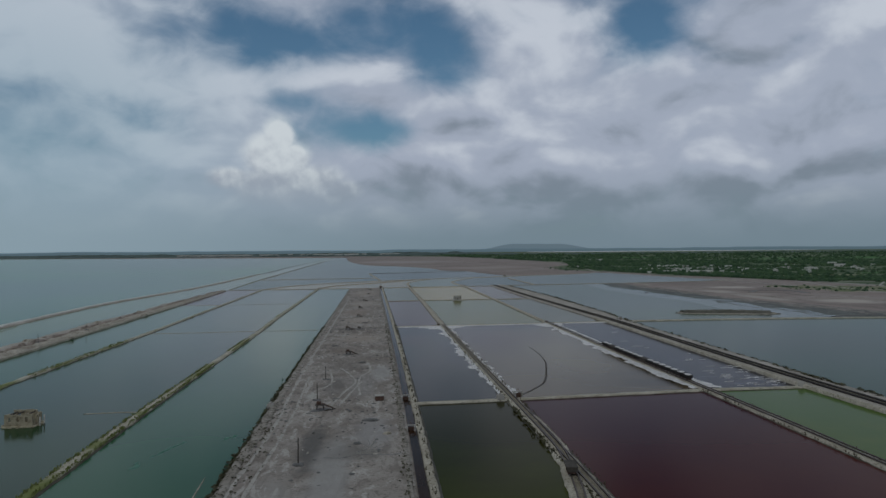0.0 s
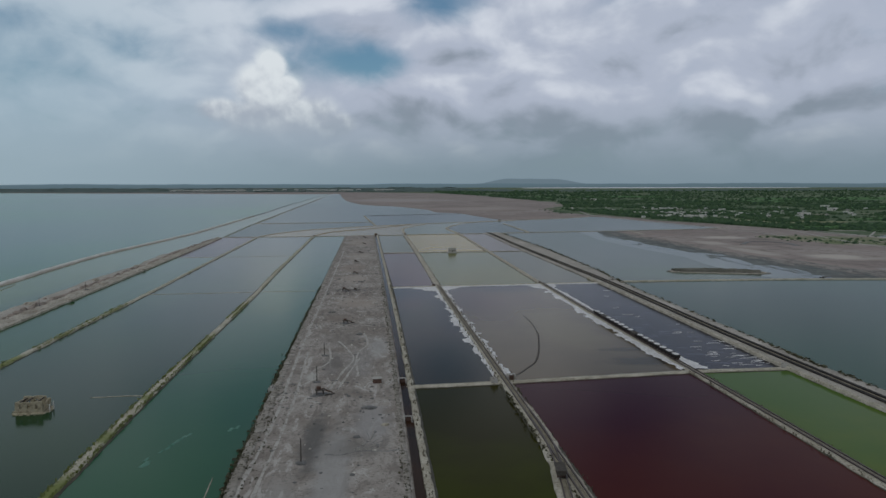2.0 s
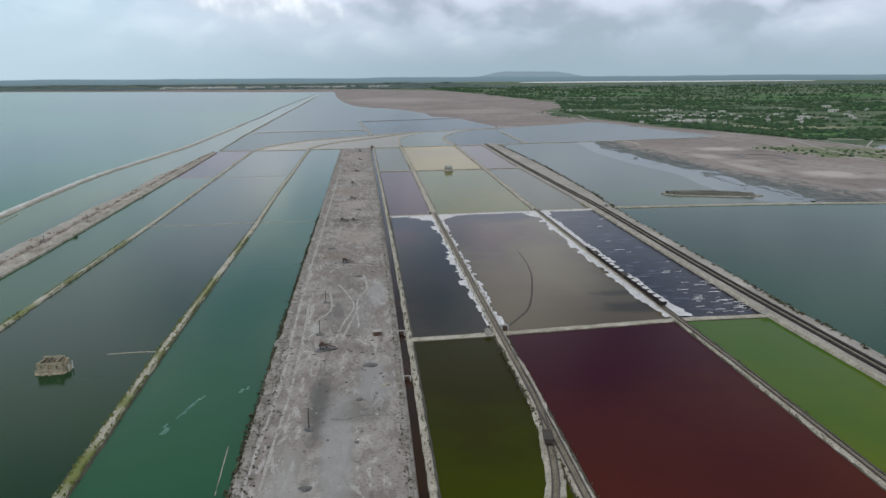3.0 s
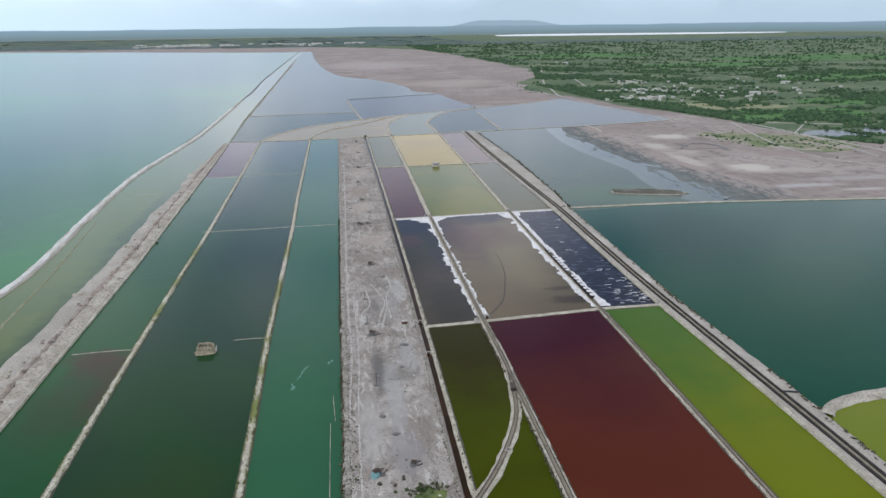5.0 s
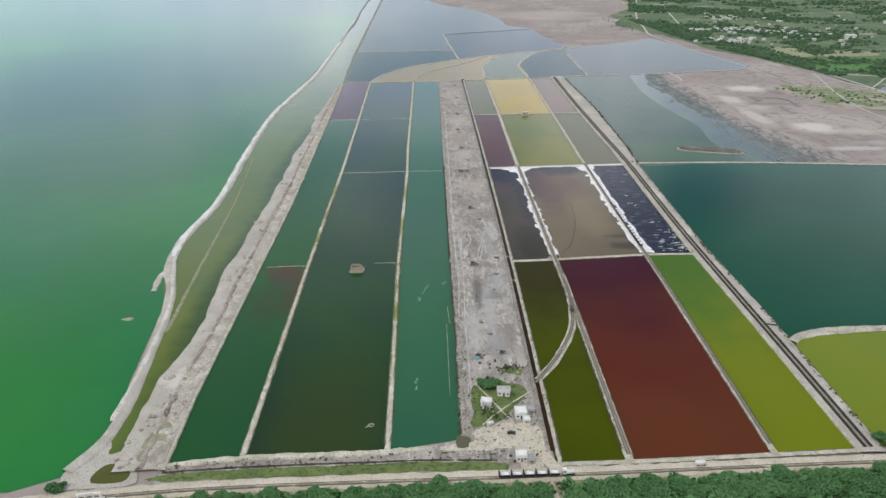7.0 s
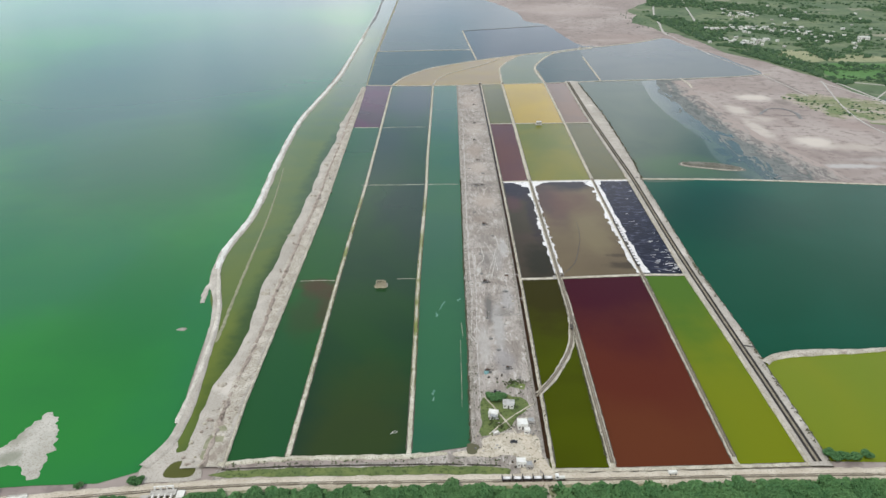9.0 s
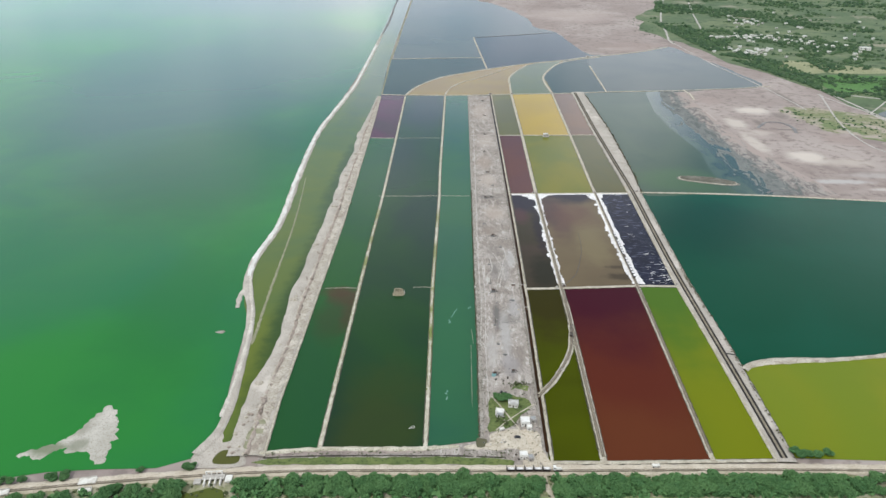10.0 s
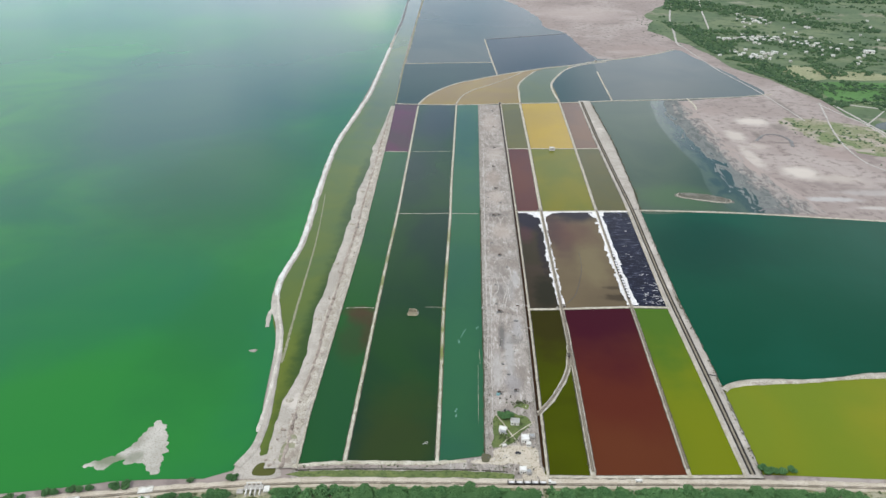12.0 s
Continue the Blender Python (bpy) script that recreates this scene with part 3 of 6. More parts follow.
def margin():
    verts, faces, uvs = [], [], []
    rows = [150.2 + 164.3 * k / 60 for k in range(61)]
    for y in rows:
        for c in range(13):
            u = c / 12
            verts.append((MARGIN_IN(y) + (MARGIN_OUT(y) - MARGIN_IN(y)) * u, y, 0.013 - 0.066 * max(0.0, u - 0.7) / 0.3))
            uvs.append((u, (y - 150) / 165))
    for r in range(60):
        faces += [(r * 13 + c, r * 13 + c + 1, r * 13 + c + 14, r * 13 + c + 13) for c in range(12)]
    me = mesh_of("mud_margin", verts, faces, margin_material())
    layer = me.uv_layers.new(name="across")
    for loop in me.loops:
        layer.data[loop.index].uv = uvs[loop.vertex_index]
    return structure(new("mud_margin", me), "streaked wet mud margin of the grey pond", "mud")


margin()
structure(sheet_of("salt_pond", [(52, 150.6), (52, 200), (52, 306), (70, 312.5), (104, 314.5), (103, 290), (101, 262), (101, 234), (100, 209), (97, 184), (97, 166), (101, 153), (99, 150.3), (78, 150.5)], 0.008, GREY_POND, 2.0, 5.0), "grey-green pond beside a pink mudflat", "pond water")
TEAL = water("pond_teal", tone_of(20, 86, 70), tone_of(25, 92, 78), 0.015, specular=0.06, stains=[(70, 120, 40, 30, tone_of(20, 70, 64), 0.6)])
structure(sheet_of("salt_pond", [(52, 150.5), (104, 148.8), (151, 144.8), (300, 132), (300, 52), (101, 45.4), (77, 41.4), (64, 40.2), (55, 37), (52, 40)], 0.006, TEAL, 0.0, 6.0, rounded=False), "deep teal pond water beside the railway bank", "pond water")
LIME = water("pond_lime", tone_of(128, 148, 46), tone_of(144, 152, 42), 0.012, stains=[(120, 22, 50, 26, tone_of(158, 158, 48), 0.8)])
structure(sheet_of("salt_pond", [(51, 6.5), (52, 36), (64, 40), (77, 41), (101, 45), (300, 52), (300, 6)], 0.0, LIME, 0.0, 6.0, rounded=False), "yellow-green pond water below a curved bank", "pond water")
PALE = water("pond_pale", tone_of(168, 184, 150), tone_of(154, 174, 142), 0.02, 0.15)
structure(sheet_of("salt_pond", [(-36, -60), (-36, -14), (-33, -8.6), (-14, -6.9), (19, -5.3), (54, -4.8), (58, -7), (66, -60)], 0.045, PALE, 0.7, 2.0), "pale milky green water south of the trees", "pond water")
structure(sheet_of("salt_pond", [(-70, -40), (-69, -9.0), (-64.5, -7.6), (-60, -6.0), (-57.5, -8), (-58.5, -14), (-60, -40)], 0.045, water("sluice_pool", tone_of(104, 116, 66)), 0.4, 1.5), "dull olive pool below the sluice", "pond water")
WHITE_LAKE = earth("far_salt_flat", (0.80, 0.80, 0.80), (0.86, 0.86, 0.86), (0.72, 0.72, 0.73), 0.004, 0.02)
LAND_SHEET = sheet_of("grassland", [(300, 90), (262, 180), (206, 256), (193, 334), (172, 400), (160, 459), (144, 508), (144, 585), (182, 700), (207, 822), (193, 1198), (148, 1673), (-126, 2055), (-598, 2068), (-1112, 2190),
                                    (-3000, 2300), (-2900, 3700), (0, 4650), (2800, 3700), (3063, 803), (4400, -900), (1500, -200)], -0.02, LAND, 9.0, 14.0, scale=0.02)
structure(LAND_SHEET, "green plain with scrub and bare patches behind the mudflat", "grassland")
structure(sheet_of("far_water", [(800, 3780), (1050, 3640), (1500, 3560), (1950, 3560), (2330, 3680), (2480, 3990), (2050, 4250), (1500, 4450), (950, 4350)], 0.3, WHITE_LAKE, 20.0, 60.0), "pale far sheet of shallow salt water", "lake water")

# ---- ponds between the banks ----
STAIN_RED = tone_of(90, 66, 54)
pond(OUTER, LINE_A, SOUTH, line([(-60, 214), (-40, 214.5)]), water("pond_moss", tone_of(46, 102, 52), tone_of(42, 94, 62), 0.02, specular=0.14, stains=[(-45.5, 66, 7, 7, STAIN_RED, 0.75), (-49.5, 69, 5.5, 4, STAIN_RED, 0.7), (-44, 57, 3.2, 11, STAIN_RED, 0.6), (-48, 56, 7, 16, tone_of(66, 74, 50), 0.5)]), "moss-green pond water with a reddish patch")
pond(OUTER, LINE_A, line([(-60, 214), (-40, 214.5)]), NORTH, water("pond_mauve", tone_of(86, 66, 80), tone_of(104, 58, 92), 0.03), "mauve pond water beside pale banks")
# bluish northern patches on these two ponds: sky reflection painted into the water
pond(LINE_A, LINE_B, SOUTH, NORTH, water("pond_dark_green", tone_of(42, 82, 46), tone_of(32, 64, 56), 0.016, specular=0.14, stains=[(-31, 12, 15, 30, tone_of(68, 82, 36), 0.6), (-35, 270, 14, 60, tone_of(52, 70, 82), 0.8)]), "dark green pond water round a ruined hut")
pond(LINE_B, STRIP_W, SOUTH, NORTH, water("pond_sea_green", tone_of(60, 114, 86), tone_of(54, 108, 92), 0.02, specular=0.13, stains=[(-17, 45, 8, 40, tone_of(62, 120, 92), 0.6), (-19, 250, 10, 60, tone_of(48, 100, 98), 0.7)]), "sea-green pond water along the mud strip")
pond(STRIP_E, LINE_1, CROSS_0, CROSS_1, water("pond_olive", tone_of(84, 94, 16), tone_of(74, 82, 18), 0.03, specular=0.03, stains=[(9, 66, 12, 26, tone_of(60, 54, 28), 0.85)]), "dark olive pond water crossed by a curved track bank")
pond(LINE_1, LINE_2, CROSS_0, CROSS_1, water("pond_red", tone_of(112, 62, 46), tone_of(106, 60, 46), 0.02, specular=0.035, stains=[(26, 38, 30, 26, tone_of(102, 46, 42), 0.75), (26, 76, 30, 40, tone_of(72, 23, 47), 0.95)]), "red-brown brine pond water")
pond(LINE_2, RAIL, CROSS_0, CROSS_1, water("pond_yellow_green", tone_of(132, 143, 34), tone_of(124, 140, 36), 0.02, specular=0.05, stains=[(43, 74, 16, 46, tone_of(86, 124, 46), 0.95)]), "yellow-green pond water beside the railway bank")
pond(STRIP_E, LINE_1, CROSS_1, CROSS_2, water("pond_dusk", tone_of(78, 66, 62), tone_of(66, 62, 48), 0.04, stains=[(8, 140, 9, 14, tone_of(38, 38, 62), 0.85), (6, 126, 4, 9, tone_of(92, 62, 72), 0.7), (11, 84, 6, 16, tone_of(42, 44, 32), 0.8), (12, 116, 3, 26, tone_of(44, 40, 56), 0.7)]), "dusky purple-brown brine with salt edges")
pond(LINE_1, LINE_2, CROSS_1, CROSS_2, water("pond_brown", tone_of(128, 114, 98), tone_of(118, 104, 90), 0.04, stains=[(19, 126, 7, 26, tone_of(104, 80, 84), 0.7), (28, 104, 7, 22, tone_of(142, 130, 108), 0.7), (26, 148, 16, 13, tone_of(42, 42, 64), 0.9), (17, 132, 5, 18, tone_of(74, 62, 74), 0.6), (34, 82, 7, 3, tone_of(62, 54, 46), 0.7), (33, 88, 5, 1.5, tone_of(66, 58, 50), 0.6), (24, 128, 12, 14, tone_of(112, 84, 82), 0.6)]), "shallow brown brine drying to salt")
pond(LINE_2, RAIL, CROSS_1, CROSS_2, water("pond_navy", tone_of(36, 40, 68), tone_of(30, 33, 54), 0.1, 0.2, streak=(0.10, 0.105, 0.15)), "dark navy brine with white salt streaks")
pond(STRIP_E, LINE_1, CROSS_2, CROSS_3, water("pond_maroon", tone_of(112, 70, 64), tone_of(104, 66, 70), 0.03), "maroon brine pond water")
pond(LINE_1, LINE_2, CROSS_2, CROSS_3, water("pond_mustard", tone_of(140, 136, 44), tone_of(120, 128, 54), 0.03), "mustard green brine pond water")
pond(LINE_2, RAIL, CROSS_2, CROSS_3, water("pond_drab", tone_of(106, 104, 66), tone_of(96, 100, 72), 0.03), "drab olive brine pond water")
pond(STRIP_E, LINE_1, CROSS_3, NORTH, water("pond_khaki", tone_of(124, 122, 70), tone_of(116, 114, 80), 0.03), "khaki brine pond water")
pond(LINE_1, LINE_2, CROSS_3, NORTH, water("pond_gold", tone_of(206, 176, 76), tone_of(196, 168, 84), 0.03), "golden yellow brine pond water")
pond(LINE_2, RAIL, CROSS_3, NORTH, water("pond_rose_brown", tone_of(140, 112, 98), tone_of(130, 108, 100), 0.03), "rose-brown brine pond water")
# north of the grid
ARC = [(-48.7, 296), (-43, 318), (-30, 342), (-14, 357), (0, 368.5), (32, 390), (53, 400), (71, 412), (93, 423), (117, 437), (139, 456)]
INNER_ARC = [(-26.4, 296.5), (-23.5, 314), (-17, 329), (-5, 344), (7, 361), (18, 380)]
OCHRE = water("pond_ochre", tone_of(166, 142, 80), tone_of(158, 134, 90), 0.03)
structure(sheet_of("salt_pond", ARC[:7] + [(42, 374), (35, 347), (36, 304.5), (12, 301), (-26, 296)], 0.012, OCHRE, 0.0, 4.0), "ochre brine pond inside a curved bank", "pond water")
structure(sheet_of("salt_pond", [(12, 301.5), (12.5, 340), (17, 362), (25, 380), (33, 389), (52, 399), (41, 370), (34.5, 347), (36, 304.5)], 0.024, water("pond_sage", tone_of(112, 124, 92), tone_of(106, 120, 98), 0.03), 0.0, 4.0, rounded=False), "sage green brine pond inside a curved bank", "pond water")
SLATE = water("pond_slate", tone_of(62, 88, 98), tone_of(66, 92, 100), 0.015, specular=0.04)
structure(sheet_of("salt_pond", [(-62.5, 297), (-67, 398), (-4, 406), (-1, 369), (-14, 357), (-30, 342), (-43, 318), (-48.7, 296)], 0.018, SLATE, 0.0, 4.0, rounded=False), "slate blue pond water", "pond water")
structure(sheet_of("salt_pond", [(0, 368.5), (-9, 488), (61, 517), (74, 416), (53, 400), (32, 390)], 0.015, water("pond_blue_grey", tone_of(52, 74, 92), tone_of(48, 72, 90), 0.015, specular=0.05), 0.0, 4.0, rounded=False), "blue-grey pond water", "pond water")
structure(sheet_of("salt_pond", [(36.5, 304.5), (35, 347), (41, 370), (50, 391), (62, 403), (71, 409), (69, 382), (68, 310)], 0.018, SLATE, 0.0, 4.0, rounded=False), "slate blue pond water", "pond water")

# ---- mud strip and banks ----
strip = sheet_of("mud_strip", [(STRIP_W(y), y) for y in (297, 240, 172, 120, 73, 40, 9)] + [(-14, 7.1), (-22, 4.6), (-54, 2.1), (-54, 0.1), (4, 0.6)] + [(STRIP_E(y) - 0.5, y) for y in (9, 40, 73, 120, 173, 240, 297)], 0.16, MUD, 0.25, 2.0, rounded=False, thick=0.2)
structure(strip, "long strip of grey salty mud with tyre tracks", "ground")


def bank(points, width, high, material, label, **more):
    return structure(ribbon("embankment", points, width, high, material, **more), label, "embankment")
WET_FOOT = earth("wet_bank_foot", (0.075, 0.068, 0.05), (0.12, 0.108, 0.08), (0.04, 0.037, 0.028), 0.6, 3.0, rough=0.7)


def waterline(points, width, seed, straight=False):
    """A dark, damp rim of earth at the foot of a bank."""
    return structure(ribbon("bank_foot", points, width, 0.06, WET_FOOT, step=0.8, jag=0.06, base=0.0, seed=seed, coarse=0.6, lumpy=0.3, lip=0.06, straight=straight), "dark damp earth at the foot of a bank", "bank foot")


EARTH_LABEL = "narrow pale earth bank with scrub between ponds"
along = lambda f, *ys: [(f(y), y) for y in ys]
bank(along(LINE_A, 4.7, 30, 72, 110, 142, 180, 214, 250, 293), 0.95, 0.2, BANK, EARTH_LABEL, step=0.5, jag=0.14, seed=1.0)
bank(along(LINE_B, 6.3, 30, 72, 110, 143, 171, 215, 255, 296), 0.95, 0.2, BANK, EARTH_LABEL, step=0.5, jag=0.14, seed=2.0)
bank([(STRIP_W(y) + 0.25, y) for y in (10, 40, 73, 110, 172, 230, 297)], 0.9, 0.24, CRUMBLED, "low crumbling bank edging the mud strip", step=0.5, jag=0.25, seed=3.0)
bank([(STRIP_E(y) + 0.75, y) for y in (3.2, 40, 73, 110, 173, 230, 299)], 0.68, 0.24, DUST, "pale bank between canal and ponds", step=0.6, jag=0.2, seed=4.0)
bank([(STRIP_E(y) - 0.75, y) for y in (8, 40, 73, 110, 173, 230, 298)], 0.5, 0.26, CRUMBLED, "low crumbling bank along the canal", step=0.6, jag=0.3, seed=5.0)
bank(along(LINE_1, 3.6, 40, 74, 110, 148, 190, 224, 260, 301), 1.35, 0.22, DUST, "earth bank carrying a narrow salt railway", step=0.5, seed=6.0, lumpy=0.06)
bank(along(LINE_2, 5, 40, 76, 110, 150, 190, 225, 260, 306), 1.15, 0.22, DUST, "earth bank carrying a narrow salt railway", step=0.5, seed=7.0, lumpy=0.06)
RAIL_Y = [5 + 303 * k / 24 for k in range(25)]
bank([(RAIL(y) + (RAIL_BANK(y) - 1.8) / 2, y) for y in RAIL_Y], lambda k: RAIL_BANK(5 + 303 * k) + 1.8, 0.36, SILT, "wide pale railway embankment", step=0.7, jag=0.05, coarse=0.3, lumpy=0.05, seed=8.0, lip=0.1)
bank([(RAIL(y) - 1.75, y) for y in RAIL_Y[:13]], 0.45, 0.42, DUST, "low pale edge of the railway embankment", step=0.7, seed=8.5)
for f, x0, x1, w, s in ((CROSS_0, 3.0, 52, 0.9, 9.0), (CROSS_1, 3.5, 49, 1.05, 10.0), (CROSS_2, 1.5, 51, 0.85, 11.0), (CROSS_3, 0.5, 48, 0.8, 12.0), (NORTH, -62.5, 170, 1.0, 13.0)):
    xs = [x0] + [x for x in (-49, -26.4, -12.9, 0, 13, 36.6, 48.3, 68, 109, 149) if x0 < x < x1] + [x1]
    bank([(x, f(x)) for x in xs], w, 0.18, DUST, "low pale cross bank between ponds", step=0.6, seed=s, straight=True)
OUTER_WIDTH = line([(2.5, 8.0), (24, 8.2), (45, 6.2), (63, 8.3), (80, 7.6), (97, 8.3), (130, 7.0), (162, 7.4), (190, 5.6), (219, 6.2), (260, 4.0), (292, 2.4)])
outer_width = lambda k: OUTER_WIDTH(2.5 + 288.5 * k)
OUTER_Y = [2.5 + 288.5 * k / 32 for k in range(33)]
bank([(OUTER(y) + 0.35 - outer_width((y - 2.5) / 288.5) / 2, y) for y in OUTER_Y], outer_width, 0.26, SILT, "wide smooth apron of pale silt along the channel", step=0.6, jag=0.10, jag_right=0.01, coarse=0.075, seed=14.0, lip=0.06, lumpy=0.2)
bank([(OUTER(y) - 0.6 - 0.22 * outer_width((y - 2.5) / 288.5), y) for y in OUTER_Y], lambda k: 0.50 * outer_width(k), 0.42, ROUGH_BANK, "long ridge of dumped salty earth", step=0.6, jag=0.14, coarse=0.3, seed=14.2, lip=0.3, lumpy=0.5, base=0.1)
bank([(OUTER(y) - 0.4 - 0.36 * outer_width((y - 2.5) / 288.5), y) for y in OUTER_Y], lambda k: 0.13 * outer_width(k), 0.60, CLODS, "broken line of brown clods on the ridge", step=0.5, jag=0.45, coarse=0.5, seed=14.3, lip=0.4, lumpy=1.0, base=0.2)
bank([(OUTER(y) + 0.1, y) for y in OUTER_Y], 0.5, 0.4, DUST, "straight pale edge of the rough bank", step=0.8, jag=0.15, seed=14.5)
bank([(-66.8, 2.6), (-64.1, 11), (-65.5, 26), (-67.3, 39), (-69.6, 52.4), (-72.4, 62), (-75.9, 71), (-78.2, 88), (-77.3, 118), (-81.5, 170), (-84.3, 226), (-81.9, 287), (-81, 331), (-83.6, 450), (-84.8, 500)], lambda k: 2.1 + 0.8 * min(1.0, k * 3) - 1.6 * max(0.0, k - 0.88) / 0.12, 0.3, SILT, "winding pale bank between lake and channel", step=1.0, jag=0.12, coarse=0.12, seed=15.0)
bank([(-84.8, 498), (-86.5, 580), (-92, 700), (-98, 950), (-106, 1300), (-112, 1620)], 2.2, 0.07, WET, "low damp mud ridge running on between lake and channel", step=3.0, jag=0.3, coarse=0.05, seed=15.3)
LAKE_RIDGE = [(-65.2, 14), (-66.8, 34), (-69.4, 52.4), (-73, 65), (-76.6, 77), (-78.2, 90), (-77.3, 118), (-81.5, 170), (-84.3, 226), (-81.9, 287), (-81, 331), (-83.6, 450)]
bank([(x + 0.1, y) for x, y in LAKE_RIDGE[:5]], 0.95, 0.40, BLEACHED, "pale crest along the winding bank", step=0.8, jag=0.25, coarse=0.3, seed=15.5, base=0.2)
bank([(x - 0.2, y) for x, y in LAKE_RIDGE[4:]], 1.7, 0.40, SALTED, "salt-whitened crest along the winding bank", step=0.8, jag=0.3, coarse=0.2, seed=15.7, base=0.15, lip=0.3)
bank([(-75.5, 72.5), (-76.4, 67), (-75.2, 59.2)], lambda k: 0.9 + 0.6 * math.sin(3.0 * k), 0.15, SILT, "short pale mud spur running into the lake", step=0.6, jag=0.2, seed=16.0)
bank([(-66.4, 42), (-67.5, 55), (-69.4, 78.5), (-71.9, 111.7), (-75, 140), (-77.6, 160)], lambda k: 1.0 - 0.7 * k, 0.05, OLIVE_MUD, "half-sunken mud ridge in the channel", step=0.8, jag=0.3, seed=17.0)
bank(ARC, 1.4, 0.18, DUST, "curved pale bank north of the ponds", seed=18.0)
bank(INNER_ARC, 0.8, 0.25, DUST, "thin curved bank inside the ochre pond", seed=19.0)
bank([(12, 301), (12.3, 324), (13, 344), (18, 362), (26, 381)], 1.2, 0.13, DUST, "pale bank between two northern ponds", seed=20.0)
bank([(36, 304.5), (34.3, 326), (34.5, 347), (40.5, 369), (49, 389), (61, 402), (80, 413)], 1.5, 0.13, DUST, "curved pale bank between northern ponds", seed=21.0)
bank([(68, 310), (68.5, 346), (69, 382)], 1.0, 0.25, DUST, "thin straight bank in grey water", seed=22.0)
bank([(-62.5, 297), (-65, 350), (-67.2, 398), (-69, 473), (-73, 590), (-84, 980)], lambda k: 0.9 + 0.5 * k, 0.10, OLIVE_MUD, "thin low bank running north along the channel", seed=23.0)
bank([(-67.2, 398), (-30, 403), (-4, 406)], 0.8, 0.2, DUST, "thin bank in grey water", seed=24.0)
bank([(-0.5, 369), (-5, 430), (-9, 488)], 1.1, 0.25, DUST, "thin bank in grey water", seed=25.0)
bank([(-9, 488), (28, 503), (61, 517)], 1.1, 0.2, WET, "thin dark bank in grey water", seed=26.0)
bank([(53.5, 36), (56.5, 38.5), (64, 40.2), (77, 41.2), (88, 43), (101, 45), (150, 47.5), (300, 52)], lambda k: 1.7 + 0.6 * math.sin(k * 40), 0.4, ROUGH_BANK, "curved pale bank between two ponds", seed=27.0)
bank([(52, 150.2), (80, 150.3), (104, 149), (151, 144.8), (300, 132)], 0.9, 0.25, DUST, "long thin bank between pond and mudflat", seed=28.0)
bank([(4.0, 24.5), (7.4, 29.5), (10, 34.5), (12.7, 41), (14.0, 47.2), (14.9, 56), (14.8, 66)], 1.6, 0.24, DUST, "curved bank carrying a branch of the salt railway", step=0.6, seed=29.0, lumpy=0.06)
bank([(-54, 3.5), (-43.4, 5.1), (-30, 5.8), (-21.8, 6.2), (-14, 7.2)], 1.0, 0.3, BANK, "mottled earth bank along the southern pond edge", step=0.5, jag=0.35, seed=30.0)
for f, y0, y1, w, k in ((LINE_A, 6, 292, 1.25, 101.0), (LINE_B, 8, 295, 1.25, 102.0), (LINE_1, 5, 300, 1.6, 103.0), (LINE_2, 7, 305, 1.4, 104.0)):
    waterline([(f(y0 + (y1 - y0) * n / 14), y0 + (y1 - y0) * n / 14) for n in range(15)], w, k)
waterline([(STRIP_E(y) + 0.75, y) for y in (5, 40, 73, 110, 143, 173, 230, 298)], 1.1, 105.0)
for f, x0, x1, w, k in ((CROSS_0, 4.5, 50, 1.25, 106.0), (CROSS_1, 4.5, 48, 1.4, 107.0), (CROSS_2, 3.0, 49, 1.15, 108.0), (CROSS_3, 2.0, 47, 1.0, 109.0), (NORTH, -62, 168, 1.3, 110.0)):
    waterline([(x, f(x)) for x in [x0] + [x for x in (-49, -26.4, -12.9, 0, 13, 36.6, 48.3, 68, 109, 149) if x0 < x < x1] + [x1]], w, k, True)
waterline([(RAIL(y) + (RAIL_BANK(y) - 1.8) / 2, y) for y in RAIL_Y], lambda k: RAIL_BANK(5 + 303 * k) + 2.15, 111.0)
waterline([(STRIP_W(y) + 0.2, y) for y in (10, 40, 73, 110, 172, 230, 297)], 1.25, 112.0)
canal = ribbon("canal", [(STRIP_E(y) + 0.05, y) for y in (6, 40, 73, 110, 173, 230, 297)], 0.7, 0.2, water("canal_brown", tone_of(70, 50, 40), tone_of(54, 42, 36), 0.2, specular=0.05), step=4, jag=0.0, base=0.19)
structure(canal, "narrow red-brown canal beside the mud strip", "canal water")
# spit and mud islands
SPIT_MUD = earth("spit_mud", (0.13, 0.125, 0.10), (0.21, 0.195, 0.165), (0.07, 0.068, 0.055), 0.2, 1.2)
ISLE = earth("lake_island_silt", (0.40, 0.375, 0.325), (0.50, 0.47, 0.42), (0.26, 0.235, 0.19), 0.14, 3.0, extra=(0.56, 0.52, 0.47), extra_scale=0.12, relief=0.04, stains=[(-97, 3.0, 5.5, 3.0, (0.17, 0.19, 0.12), 0.9), (-91.5, 4.2, 2.6, 2.8, (0.22, 0.225, 0.17), 0.8), (-93, 9.5, 1.6, 3.0, (0.25, 0.24, 0.19), 0.6)])
SPIT = [(71.6, 166.2), (72.6, 168.6), (77, 169.6), (84, 167.8), (90, 165.6), (94.2, 162.6), (94.0, 160.2), (89, 159.6), (82, 161.6), (75.5, 163.8)]
structure(sheet_of("mud_island", SPIT, 0.10, SPIT_MUD, 0.4, 1.2, scale=0.3, thick=0.12), "long low mud spit in the grey pond", "mud island")
bank([(x * 0.93 + 82.5 * 0.07, y * 0.9 + 165 * 0.1) for x, y in SPIT + SPIT[:1]], 0.6, 0.24, ROUGH_BANK, "broken pale rim of the mud spit", step=0.7, jag=0.2, seed=16.5, base=0.0)
